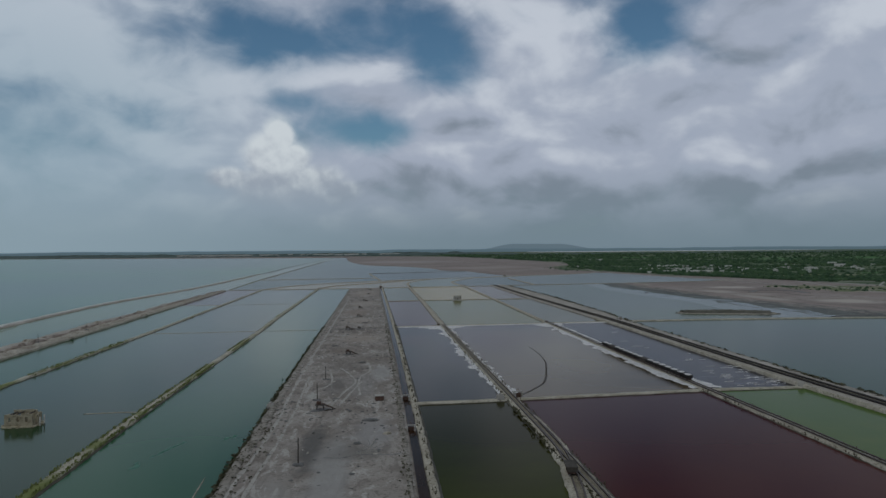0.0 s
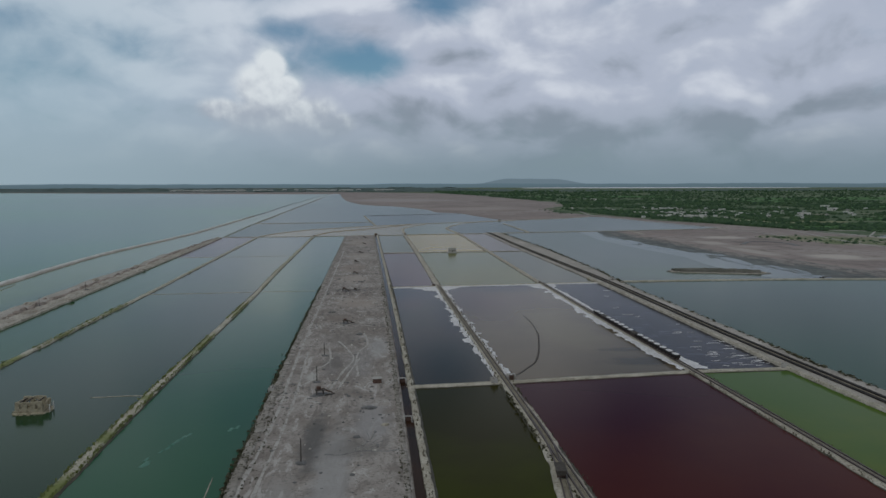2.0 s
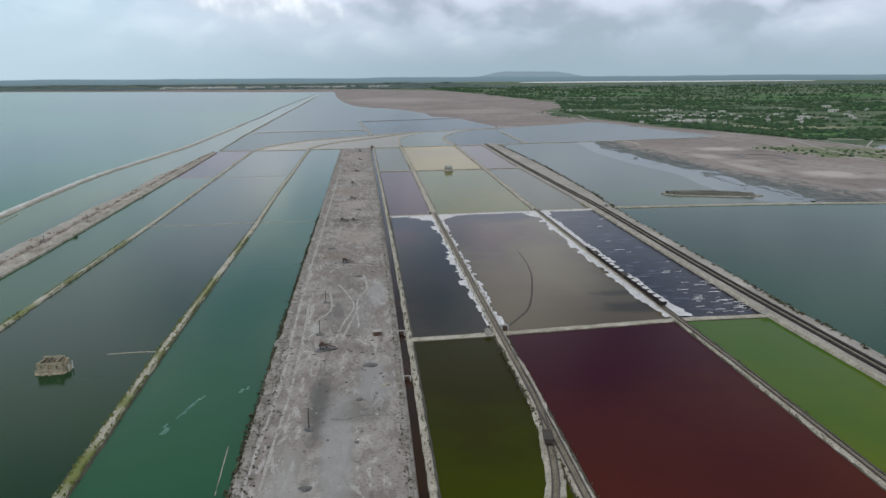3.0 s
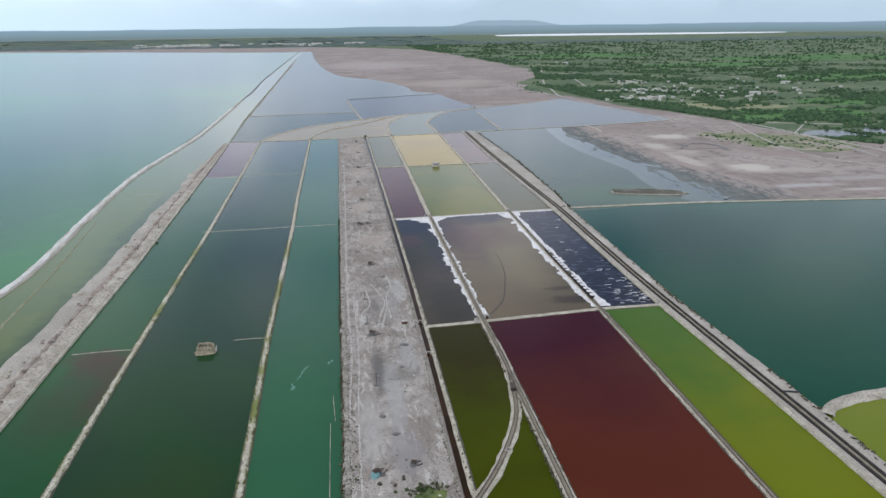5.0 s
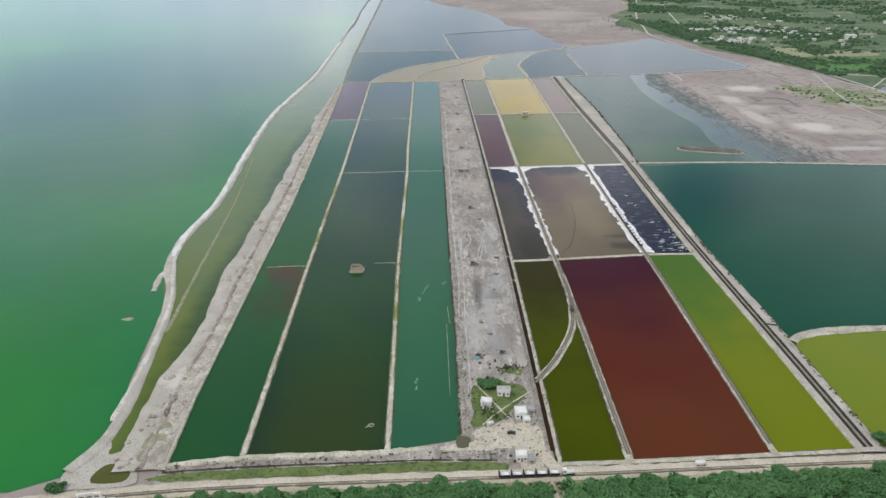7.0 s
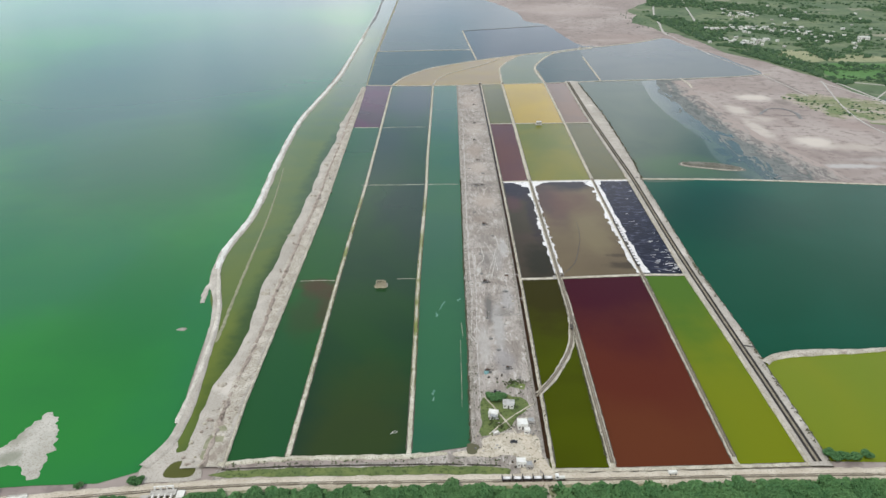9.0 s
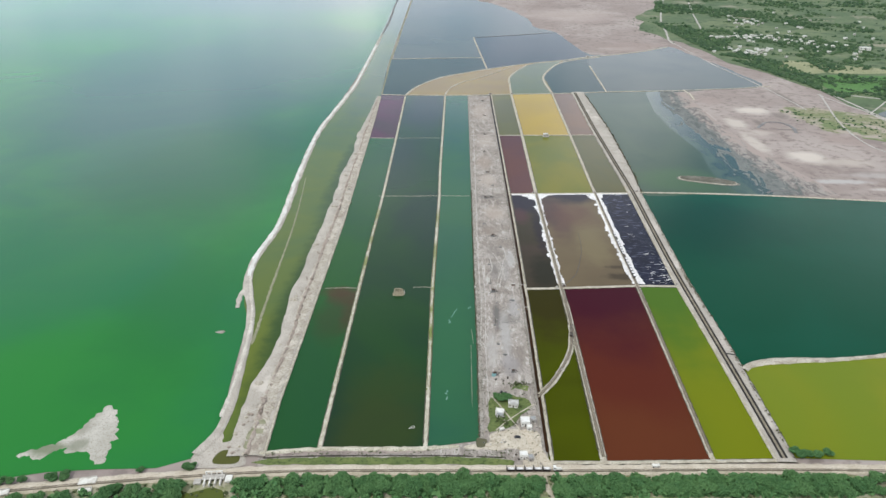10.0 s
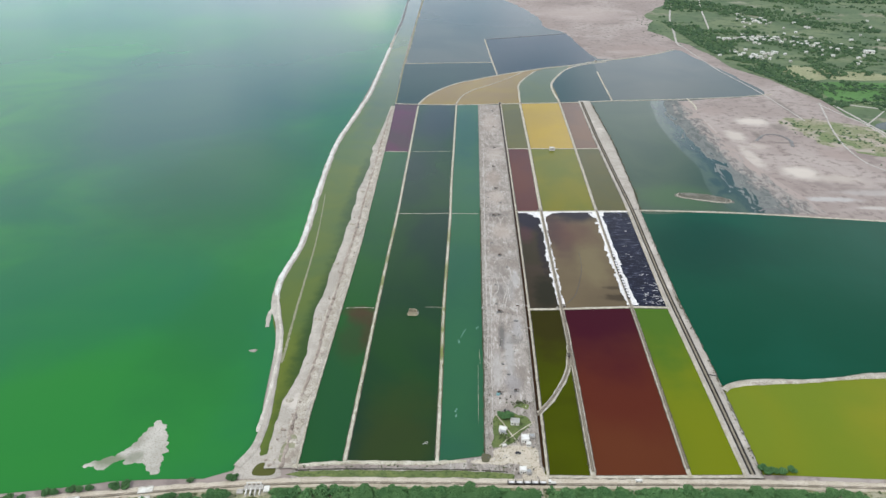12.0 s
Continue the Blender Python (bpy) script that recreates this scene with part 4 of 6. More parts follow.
for k, (y0, y1, high) in enumerate(((167.6, 163.6, 0.75), (166.2, 161.6, 0.6))):
    bank([(73.5 + k, y0), (80, y0 - 0.6), (87, (y0 + y1) / 2), (93 - k, y1 - 1.4)], lambda q: 2.2 - 0.8 * q, high, SPIT_MUD, "dark crumbled ridge along the mud spit", step=0.6, jag=0.35, lumpy=0.25, seed=16.7 + k, base=0.0)
structure(sheet_of("mud_island", [(-102, 1.0), (-97, 4.2), (-94.5, 6.5), (-92.5, 12.5), (-91, 16.4), (-89.2, 15.6), (-87, 12), (-85.6, 8), (-85, 3), (-84.2, -0.2), (-87, 0.8), (-90, 3.2), (-93, 2.2), (-94, 3.6), (-97, 1.2)], 0.12, ISLE, 0.9, 0.45, scale=0.7, thick=0.12), "bare grey mud island in the green lake", "mud island")
structure(sheet_of("mud_island", [(-77.2, 47.2), (-76.2, 47.9), (-75, 47.6), (-75.4, 46.9)], 0.08, MUD, 0.2, 0.5, scale=0.5, thick=0.08), "tiny pale mud islet", "mud island")

# ---- southern road ----
ROAD = [(-600, -119.9), (-200, -32.9), (-117, -12.1), (-93, -7.1), (-66, -3), (-43, -0.7), (-5, 0.8), (10, 1.45), (50, 3.3), (81, 3.9), (200, 4.7), (600, 6.7)]
structure(ribbon("road", ROAD, 2.8, 0.30, ROAD_DUST, step=1.0, jag=0.1, seed=31.0, lip=0.15), "pale dusty causeway road with wheel tracks", "road")


# ---- parts and things ----
def thing(name, x, y, z, turn, label, category, group=""):
    root = new(name)
    root.empty_display_size = 0.2
    root.matrix_basis = pose(x, y, z, 0, 0, turn)
    return tagged(root, label, category, group)


def part(name, bm, material, parent, label=""):
    """Links a bmesh as one mesh object under a thing or a part."""
    bmesh.ops.recalc_face_normals(bm, faces=bm.faces)
    me = bpy.data.meshes.new(name)
    bm.to_mesh(me)
    bm.free()
    me.materials.append(material)
    ob = new(name, me)
    ob.parent = parent
    return tagged(ob, label) if label else ob


def add_box(bm, x, y, z, sx, sy, sz, turn=0.0, tilt=0.0, bevel=0.0):
    """A block with its foot at z, its edges bevelled."""
    made = bmesh.ops.create_cube(bm, size=1.0, matrix=pose(x, y, z + sz / 2, tilt, 0, turn) @ Matrix.Diagonal((sx, sy, sz, 1)))
    if bevel:
        edges = {e for v in made["verts"] for e in v.link_edges}
        bmesh.ops.bevel(bm, geom=list(edges), offset=bevel, segments=1, affect="EDGES")


def block(*spec, **more):
    bm = bmesh.new()
    add_box(bm, *spec, **more)
    return bm


def tube(bm, start, end, r0, r1, sides=8):
    a, b = Vector(start), Vector(end)
    turn = (b - a).to_track_quat("Z", "Y").to_matrix().to_4x4()
    bmesh.ops.create_cone(bm, cap_ends=True, segments=sides, radius1=r0, radius2=r1, depth=(b - a).length, matrix=Matrix.Translation((a + b) / 2) @ turn)


def rod(start, end, r0, r1=None, sides=8):
    bm = bmesh.new()
    tube(bm, start, end, r0, r0 if r1 is None else r1, sides)
    return bm


def wall(length, high, thick, holes, broken=0.0, seed=1):
    """A wall along x from 0, with openings (x0, x1, z0, z1) through it and, if broken, a ragged top."""
    rng = random.Random(seed)
    xs = sorted({0.0, length, *(v for h in holes for v in h[:2])})
    fine = []
    for a, b in zip(xs, xs[1:]):
        n = max(1, int((b - a) / 0.3)) if broken else 1
        fine += [a + (b - a) * k / n for k in range(n)]
    fine.append(length)
    bm = bmesh.new()
    for a, b in zip(fine, fine[1:]):
        top = high - (rng.random() ** 2) * broken
        spans = [(0.0, top)]
        for h in holes:
            if h[0] - 1e-4 <= a and b <= h[1] + 1e-4:
                spans = [(lo, hi) for lo, hi in ((0.0, h[2]), (h[3], top)) if hi - lo > 0.01]
        for lo, hi in spans:
            add_box(bm, (a + b) / 2, 0, lo, b - a, thick, hi - lo)
    bmesh.ops.remove_doubles(bm, verts=bm.verts, dist=1e-4)
    return bm


def placed(ob, *at):
    ob.matrix_basis = pose(*at)
    return ob


def heap(bm, x, y, z, r, high, seed, lobes=1, squash=1.0):
    rng = random.Random(seed)
    for k in range(lobes):
        a, d = rng.uniform(0, 6.28), (0 if k == 0 else r * rng.uniform(0.4, 0.9))
        made = bmesh.ops.create_icosphere(bm, subdivisions=2, radius=1.0)
        s = r * (1 if k == 0 else rng.uniform(0.4, 0.8))
        for v in made["verts"]:
            n = 1 + 0.35 * noise.noise(v.co * 1.9 + Vector((seed, k, 0)))
            v.co = Vector((x + d * math.cos(a) + v.co.x * s * n, y + d * math.sin(a) * squash + v.co.y * s * n * squash, z + max(v.co.z, -0.15) * high * n))


WHITEWASH = plain("whitewash", (0.70, 0.68, 0.63), 0.85, 0.0, (0.46, 0.42, 0.36), 1.6)
ROOF_WHITE = plain("bleached_roof", (0.72, 0.71, 0.68), 0.8, 0.0, (0.55, 0.52, 0.48), 1.2)
CONCRETE = plain("weathered_concrete", (0.46, 0.43, 0.39), 0.9, 0.0, (0.28, 0.26, 0.23), 2.0)
BRICKWORK = plain("yellow_brickwork", (0.42, 0.365, 0.255), 0.95, 0.0, (0.20, 0.165, 0.105), 3.0, 0.03)
DARK_WOOD = plain("dark_timber", (0.055, 0.045, 0.035), 0.85, 0.0, (0.10, 0.085, 0.07), 5.0)
RUST = plain("rusted_iron", (0.10, 0.06, 0.045), 0.8, 0.3, (0.17, 0.10, 0.07), 4.0)
BLACK = plain("black_plastic", (0.02, 0.02, 0.022), 0.45)
GLASS_DARK = plain("dark_glass", (0.02, 0.024, 0.028), 0.12)
CAR_PAINT = plain("dark_car_paint", (0.035, 0.035, 0.04), 0.25)
GREY_SHEET = plain("grey_sheet_iron", (0.40, 0.41, 0.42), 0.5, 0.4, (0.28, 0.26, 0.24), 3.0)
BLUE_SHEET = plain("faded_blue_sheet", (0.16, 0.30, 0.30), 0.6, 0.0, (0.12, 0.2, 0.2), 3.0)
TYRE = plain("tyre_rubber", (0.02, 0.02, 0.02), 0.8)
LEAF = leafage("thorn_leaves", (0.045, 0.125, 0.045), (0.125, 0.235, 0.085))
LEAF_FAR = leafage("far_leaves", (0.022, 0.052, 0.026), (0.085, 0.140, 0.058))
# paler, bluer green: the haze of distance is put into the leaf colour
LEAF_HAZED = leafage("hazed_leaves", (0.075, 0.105, 0.095), (0.105, 0.14, 0.12))
SCRUB_LEAF = leafage("dry_scrub", (0.04, 0.042, 0.022), (0.13, 0.12, 0.07))
BARK = plain("grey_bark", (0.12, 0.10, 0.08), 0.95)


def rails(points, gauge=0.5, group_label="narrow rails on dark ballast laid along the bank", step=2.0, height=0.42, bed=0.95, straight=False, bed_material=None, thick=0.05):
    root = thing("railway_track", points[0][0], points[0][1], 0, 0, group_label, "railway track", "salt railway tracks")
    origin = Vector((points[0][0], points[0][1], 0))
    local = [(p[0] - origin.x, p[1] - origin.y) for p in points]
    ribbon("ballast_bed", local, bed, height, bed_material or TRACK_BED, step=step, jag=0.1, base=height - 0.1, lumpy=0.02, parent=root, seed=41.0, straight=straight)
    spine = spline(local, step)
    for s in (-1, 1):
        shifted = []
        for i, p in enumerate(spine):
            way = (spine[min(i + 1, len(spine) - 1)] - spine[max(i - 1, 0)]).normalized()
            shifted.append(p + Vector((-way.y, way.x, 0)) * s * gauge / 2)
        verts, faces = [], []
        for i, p in enumerate(shifted):
            for dx, dz in ((-thick, 0), (-thick, 0.10), (thick, 0.10), (thick, 0)):
                verts.append((p.x + dx, p.y, height + 0.03 + dz))
            if i:
                a = (i - 1) * 4
                faces += [(a + k, a + (k + 1) % 4, a + 4 + (k + 1) % 4, a + 4 + k) for k in range(4)]
        ob = new("rail", mesh_of("rail", verts, faces, BALLAST if thick > 0.08 else STEEL))
        ob.parent = root
    return root


rails([(RAIL(y), y) for y in (6, 30, 60, 90, 120, 150, 180, 210, 240, 270, 306)], 1.0, "twin dark rails on ballast along the wide embankment", height=0.38, bed=1.7, bed_material=TRACK_BED, thick=0.22)
rails([(LINE_1(y), y) for y in (5, 30, 60, 90, 120, 148)], height=0.25, bed=0.5)
rails([(LINE_2(y) + 0.1, y) for y in (7, 30, 60, 90, 120, 149)], height=0.25, bed=0.45)
rails([(3.6, 23.6), (7.4, 29.5), (10, 34.5), (12.7, 41), (14.0, 47.2), (14.9, 56), (14.8, 64)], height=0.27, bed=0.5)
rails([(-200, -33.5), (-117, -12.7), (-93, -7.7), (-66, -3.6), (-43, -1.25), (-5, 0.25), (10, 0.9), (50, 2.75), (81, 3.35), (200, 4.15)], 0.5, "dusty rails half buried beside the causeway road", height=0.33, bed=0.7)


# ---- salt crusts ----
def crust(edge, side, y0, y1, width, seed, label="white salt crust drying along the bank", rugged=1.25):
    """Scalloped salt along one side of a bank."""
    rng = random.Random(seed)
    verts, faces, y, i = [], [], y0, 0
    tongue, left = 1.0, 0
    while y <= y1:
        if left <= 0:
            tongue, left = 0.9 + rugged * rng.uniform(-0.55, 0.55), rng.randint(2, 8)
        left -= 1
        w = width((y - y0) / (y1 - y0)) * (tongue + 0.5 * rugged * noise.noise(Vector((y * 0.8, seed, 0)))) * (1 + 0.25 * rugged * rng.random())
        x = edge(y)
        verts += [(x, y, 0.14), (x + side * (0.55 + 0.5 * w), y, 0.11), (x + side * (0.65 + max(w, 0.15)), y + rng.uniform(-0.15, 0.15), 0.0)]
        if i:
            a = (i - 1) * 3
            faces += [(a, a + 1, a + 4, a + 3), (a + 1, a + 2, a + 5, a + 4)]
        i += 1
        y += 0.45
    return structure(new("salt_crust", mesh_of("salt_crust", verts, faces, SALT)), label, "salt crust")


crust(LINE_1, -1, 77, 147.2, lambda k: 0.62 + 0.2 * k + 3.0 * max(0, k - 0.88) / 0.12, 1)
crust(LINE_1, 1, 77, 147.5, lambda k: 0.45 + 0.2 * k + 3.0 * max(0, k - 0.92) / 0.08, 2)
crust(LINE_2, -1, 77.5, 149, lambda k: 0.6 + 0.35 * k + 3.0 * max(0, k - 0.9) / 0.1, 3)
crust(LINE_2, 1, 77.5, 149, lambda k: 1.5 - 0.6 * abs(k - 0.35) + 1.4 * max(0, k - 0.92) / 0.08 + 1.2 * max(0, 0.06 - k) / 0.06, 4, rugged=0.4)


def cross_crust(x0, x1, seed):
    rng = random.Random(seed)
    verts, faces, x, i = [], [], x0, 0
    while x <= x1:
        w = 0.5 + 0.5 * rng.random() + 0.6 * noise.noise(Vector((x * 0.5, seed, 0)))
        verts += [(x, CROSS_2(x) - 0.2, 0.13), (x, CROSS_2(x) - 0.55 - max(w, 0.1), 0.0)]
        if i:
            a = (i - 1) * 2
            faces.append((a, a + 1, a + 3, a + 2))
        i += 1
        x += 0.4
    return structure(new("salt_crust", mesh_of("salt_crust", verts, faces, SALT)), "thin white salt edge below the cross bank", "salt crust")


cross_crust(4, 49, 5)
structure(ribbon("brine_trail", [(24.5, 113), (24.5, 106.7), (23.9, 100), (23.1, 95.3), (20.4, 84.3), (18, 79.5), (15.6, 76)], lambda k: 0.13 + 0.22 * k, 0.03, DRAG_MUD, base=0.0, step=0.8, jag=0.15, seed=51.0), "dark drag trail through shallow brine", "trail")
rng = random.Random(5)
for k in range(46):  # white raked salt ridges in the navy pond
    y = rng.uniform(78.5, 92) if k < 36 else rng.uniform(92, 140)
    x, n = rng.uniform(41.5, 48.0) if k < 36 else rng.uniform(39.2, 47.5), rng.uniform(0.5, 1.9)
    structure(ribbon("salt_ridge", [(x - n / 2, y), (x, y + rng.uniform(-0.2, 0.2)), (x + n / 2, y + rng.uniform(-0.3, 0.3))], rng.uniform(0.06, 0.17), 0.05, SALT, base=0.0, step=0.3, jag=0.5, seed=60.0 + k, coarse=1.5), "short raked ridge of white salt in dark brine", "salt ridge")


# ---- half-sunken lines in the western ponds ----
def sunk(points, width, label, seed):
    return structure(ribbon("sunken_bank", points, width, 0.06, DUST, base=-0.05, step=0.6, jag=0.5, seed=seed, coarse=0.9), label, "sunken bank")


sunk([(-53.2, 71.2), (-47, 71.7), (-44, 71.6)], 0.2, "thin pale ridge just above the pond water", 71.0)
sunk([(-28.2, 72.8), (-25, 73.1), (-23, 73)], 0.2, "thin pale ridge just above the pond water", 72.0)
sunk([(-46, 142.2), (-35, 142.6), (-23.6, 143.4), (-12, 143.8)], 0.3, "thin pale ridge just above the pond water", 73.0)
sunk([(-58, 214.3), (-50, 214.4), (-47.5, 214.4)], 0.6, "broken pale ridge just above the pond water", 74.0)
sunk([(-47, 214.4), (-40, 215), (-25.5, 216)], 0.2, "broken pale ridge just above the pond water", 75.0)
sunk([(-10.9, 44.5), (-11.3, 51.5)], 0.07, "floating pale hose along the strip", 76.0)
sunk([(-11.2, 20), (-11.5, 44)], 0.07, "floating pale hose along the strip", 77.0)
SCUM = earth("pond_scum", (0.10, 0.22, 0.165), (0.17, 0.29, 0.23), (0.06, 0.165, 0.115), 1.0, 2.5)
for x, y, s in ((-15.8, 60, 0.6), (-15.4, 60.8, 0.4), (-16.2, 59.2, 0.5), (-16.4, 58.0, 0.4), (-17.1, 54.6, 0.5), (-17.3, 55.6, 0.3), (-16.7, 57.2, 0.3), (-17.0, 24.8, 0.6), (-16.8, 22.6, 0.5), (-12.0, 61.9, 0.35), (-11.6, 62.5, 0.3)):
    structure(ribbon("foam_streak", [(x - 0.35 * s, y - 1.2 * s), (x, y), (x + 0.2 * s, y + 1.3 * s)], 0.75 * s, 0.03, SCUM, base=0.0, step=0.2, jag=0.9, seed=80.0 + x), "pale scum streak floating on the pond", "scum streak")

# ---- track marks and paths on the strip ----
for pts, w in (([(-8.8, 20), (-9.0, 45), (-8.6, 62), (-8.9, 76), (-9.3, 100), (-9.6, 150), (-10.2, 230)], 0.5), ([(-7.6, 22), (-7.8, 45), (-7.5, 60), (-7.6, 74), (-8.1, 90)], 0.4), ([(-7.6, 74), (-6.2, 77.5), (-6.7, 80.3), (-5.2, 84), (-5.1, 87.7), (-5.6, 92)], 0.4), ([(-1.4, 78), (-1.8, 84), (-1.7, 89.2), (-0.6, 94), (-1.2, 100.7)], 0.4), ([(-4.2, 73), (-3.2, 80), (-2.2, 86), (-3.4, 92), (-4.6, 96)], 0.4), ([(-3.4, 73), (-2.4, 80), (-1.5, 86)], 0.35), ([(-5.6, 105), (-3, 107), (0, 106)], 0.4)):
    structure(ribbon("wheel_track", pts, w, 0.172, TYRE_MARK, base=0.158, step=0.8, jag=0.3, lumpy=0.0, seed=w * 90), "pale wheel track worn into grey mud", "wheel track")


# a fan of shallow rills where the pan drains
rng = random.Random(41)
for k in range(15):
    a = radians(-28 + 150 * k / 14 + rng.uniform(-5, 5))
    reach = rng.uniform(1.6, 3.0) * (1.0 if k < 11 else 0.7)
    mid = (-0.3 + 0.5 * reach * math.cos(a * 0.8) * 0.8, 56.2 + 0.9 * reach * math.sin(a * 0.8))
    structure(ribbon("rill", [(-1.1, 55.6), mid, (min(2.6, -0.3 + reach * math.cos(a)), 56.2 + 1.7 * reach * math.sin(a))], lambda q: 0.16 - 0.09 * q, 0.168, WET if k % 2 else CRUMBLED, base=0.158, step=0.4, jag=0.6, lumpy=0.0, seed=300.0 + k, coarse=1.2), "thin dark rill draining across grey mud", "rill")
structure(ribbon("rill", [(-3.4, 55.0), (-2.2, 54.7), (-0.6, 55.4), (1.6, 55.2), (2.6, 55.6)], 0.26, 0.172, WET, base=0.158, step=0.4, jag=0.5, lumpy=0.0, seed=320.0), "thin dark rill draining across grey mud", "rill")


# ---- loose things on strip and banks ----
def pole(x, y, high, z=0.15, lean=1.0):
    root = thing("utility_pole", x, y, z, x * 77 % 360, "weathered timber pole standing in a dark earth mound", "pole", "old poles")
    part("post", rod((0, 0, 0), (0.02 * lean, 0, high), 0.055, 0.04), DARK_WOOD, root)
    bm = bmesh.new()
    heap(bm, 0, 0, -0.02, 0.42, 0.16, int(y), 3)
    part("mound", bm, WET, root, "dark earth mound")


for x, y, h in ((-5.1, 53.4, 1.95), (-5.8, 75.8, 1.8), (-5.9, 87.8, 1.7)):
    pole(x, y, h)
for x, y, h in ((-58.2, 147.6, 1.6), (-58.1, 127.7, 1.6)):
    pole(x, y, h, 0.45)


def sluice(x, y, turn, size=1.0, z=0.2):
    root = thing("sluice_gate", x, y, z, turn, "small concrete sluice with an iron gate plate", "sluice gate", "canal sluices")
    for s in (-1, 1):
        part("pier", block(s * 0.42 * size, 0, -0.25, 0.16 * size, 0.8 * size, 0.75 * size, bevel=0.02), CONCRETE, root)
    part("crossbeam", block(0, 0, 0.5 * size, 1.0 * size, 0.16 * size, 0.12 * size, bevel=0.02), CONCRETE, root)
    part("gate_plate", block(0, 0.02, -0.2, 0.68 * size, 0.05, 0.62 * size), RUST, root, "rusted iron gate plate")
    part("spindle", rod((0, 0, 0.5 * size), (0, 0, 0.95 * size), 0.03), RUST, root)


for x, y, turn, size in ((3.4, 74.7, 2, 0.9), (3.5, 62.2, 2, 0.8), (13.3, 74.0, 90, 0.9), (15.4, 75.2, 4, 0.9), (12.4, 147.6, 10, 0.8), (35.6, 149.2, 10, 0.8), (-0.2, 299.4, 4, 1.4), (12.2, 301.8, 5, 1.0), (48.0, 76.8, 60, 0.9), (52.0, 150.4, 30, 1.1), (10.1, 34.2, 55, 0.7), (-10.2, 73.2, 85, 0.8), (35.8, 305, 5, 0.9), (-26.0, 296.8, 5, 0.9), (72, 413, 30, 1.3)):
    sluice(x, y, turn, size)


def pump(x, y, turn, size=1.0):
    root = thing("pump_stand", x, y, 0.16, turn, "dark timber pump stand with loose beams on mud", "pump stand", "pump stands on the strip")
    for k in range(4):
        part("leg", rod((0.35 * size * (-1 if k % 2 else 1), 0.25 * size * (-1 if k < 2 else 1), 0), (0.3 * size * (-1 if k % 2 else 1), 0.2 * size * (-1 if k < 2 else 1), 0.5 * size), 0.05), DARK_WOOD, root)
    part("deck", block(0, 0, 0.48 * size, 0.95 * size, 0.7 * size, 0.08, bevel=0.01), DARK_WOOD, root)
    part("engine", block(-0.12 * size, 0, 0.54 * size, 0.45 * size, 0.36 * size, 0.3 * size, bevel=0.03), RUST, root, "rusted pump engine")
    part("pipe", rod((0.2 * size, 0, 0.6 * size), (1.25 * size, 0.35, 0.08), 0.07), RUST, root, "rusted discharge pipe")
    part("beam", rod((0.5 * size, -0.5, 0.05), (1.5 * size, -0.2, 0.14), 0.06), DARK_WOOD, root)
    bm = bmesh.new()
    heap(bm, 0, 0, -0.03, 0.8 * size, 0.12, int(x * 31 + y), 4)
    part("spoil", bm, WET, root, "dark wet spoil")


for x, y, turn, size in ((-5.1, 71.3, 0, 1.0), (-4.2, 108.4, 20, 0.9), (-6.0, 142.0, 10, 0.9), (-3.8, 142.6, 60, 0.7), (-4.9, 170, 5, 0.7), (-5.5, 196, 40, 0.7), (-5.0, 222, 15, 0.7), (-4.6, 255, 0, 0.7), (-5.0, 284, 25, 0.9), (-5.9, 31.9, 30, 0.9), (-1.5, 33.2, 0, 0.7)):
    pump(x, y, turn, size)


def crate(x, y, turn):
    root = thing("water_tank", x, y, 0.16, turn, "small square brown tank on the mud", "tank")
    part("body", block(0, 0, 0, 0.9, 0.7, 0.5, bevel=0.03), RUST, root)
    part("rim", block(0, 0, 0.48, 1.0, 0.8, 0.07, bevel=0.01), CONCRETE, root)


crate(0.7, 75.1, 5)


def mound(x, y, r, high, material, label, seed, z=0.14):
    bm = bmesh.new()
    heap(bm, 0, 0, 0, r, high, seed, 4, 0.7)
    bmesh.ops.recalc_face_normals(bm, faces=bm.faces)
    me = bpy.data.meshes.new("earth_mound")
    bm.to_mesh(me)
    bm.free()
    me.materials.append(material)
    ob = new("earth_mound", me)
    ob.location = (x, y, z)
    return tagged(ob, label, "earth mound")


for k, (x, y, r) in enumerate(((0.0, 66.4, 0.75), (1.4, 61.4, 0.35), (-4.5, 44.5, 0.4), (-3.2, 40, 0.5), (-1.0, 58.5, 0.3), (-2, 100, 0.5), (-7, 118, 0.5), (-3, 155, 0.6), (-8, 160, 0.5))):
    mound(x, y, r, 0.2, WET if k != 1 else DUST, "low dark mound of damp earth on the strip", k + 3)
for k, (x, y, r) in enumerate(((-60.2, 26, 1.0), (-60.6, 64, 1.1), (-61.4, 99, 1.0), (-61, 131, 0.9), (-62, 163, 0.9), (-62, 190, 0.8), (-58.3, 156.8, 0.9), (-56.0, 135, 0.8), (-58, 181.8, 0.8))):
    mound(x, y, r, 0.5, ROUGH_BANK, "dumped heap of pale salty earth on the bank", k + 31, 0.25)


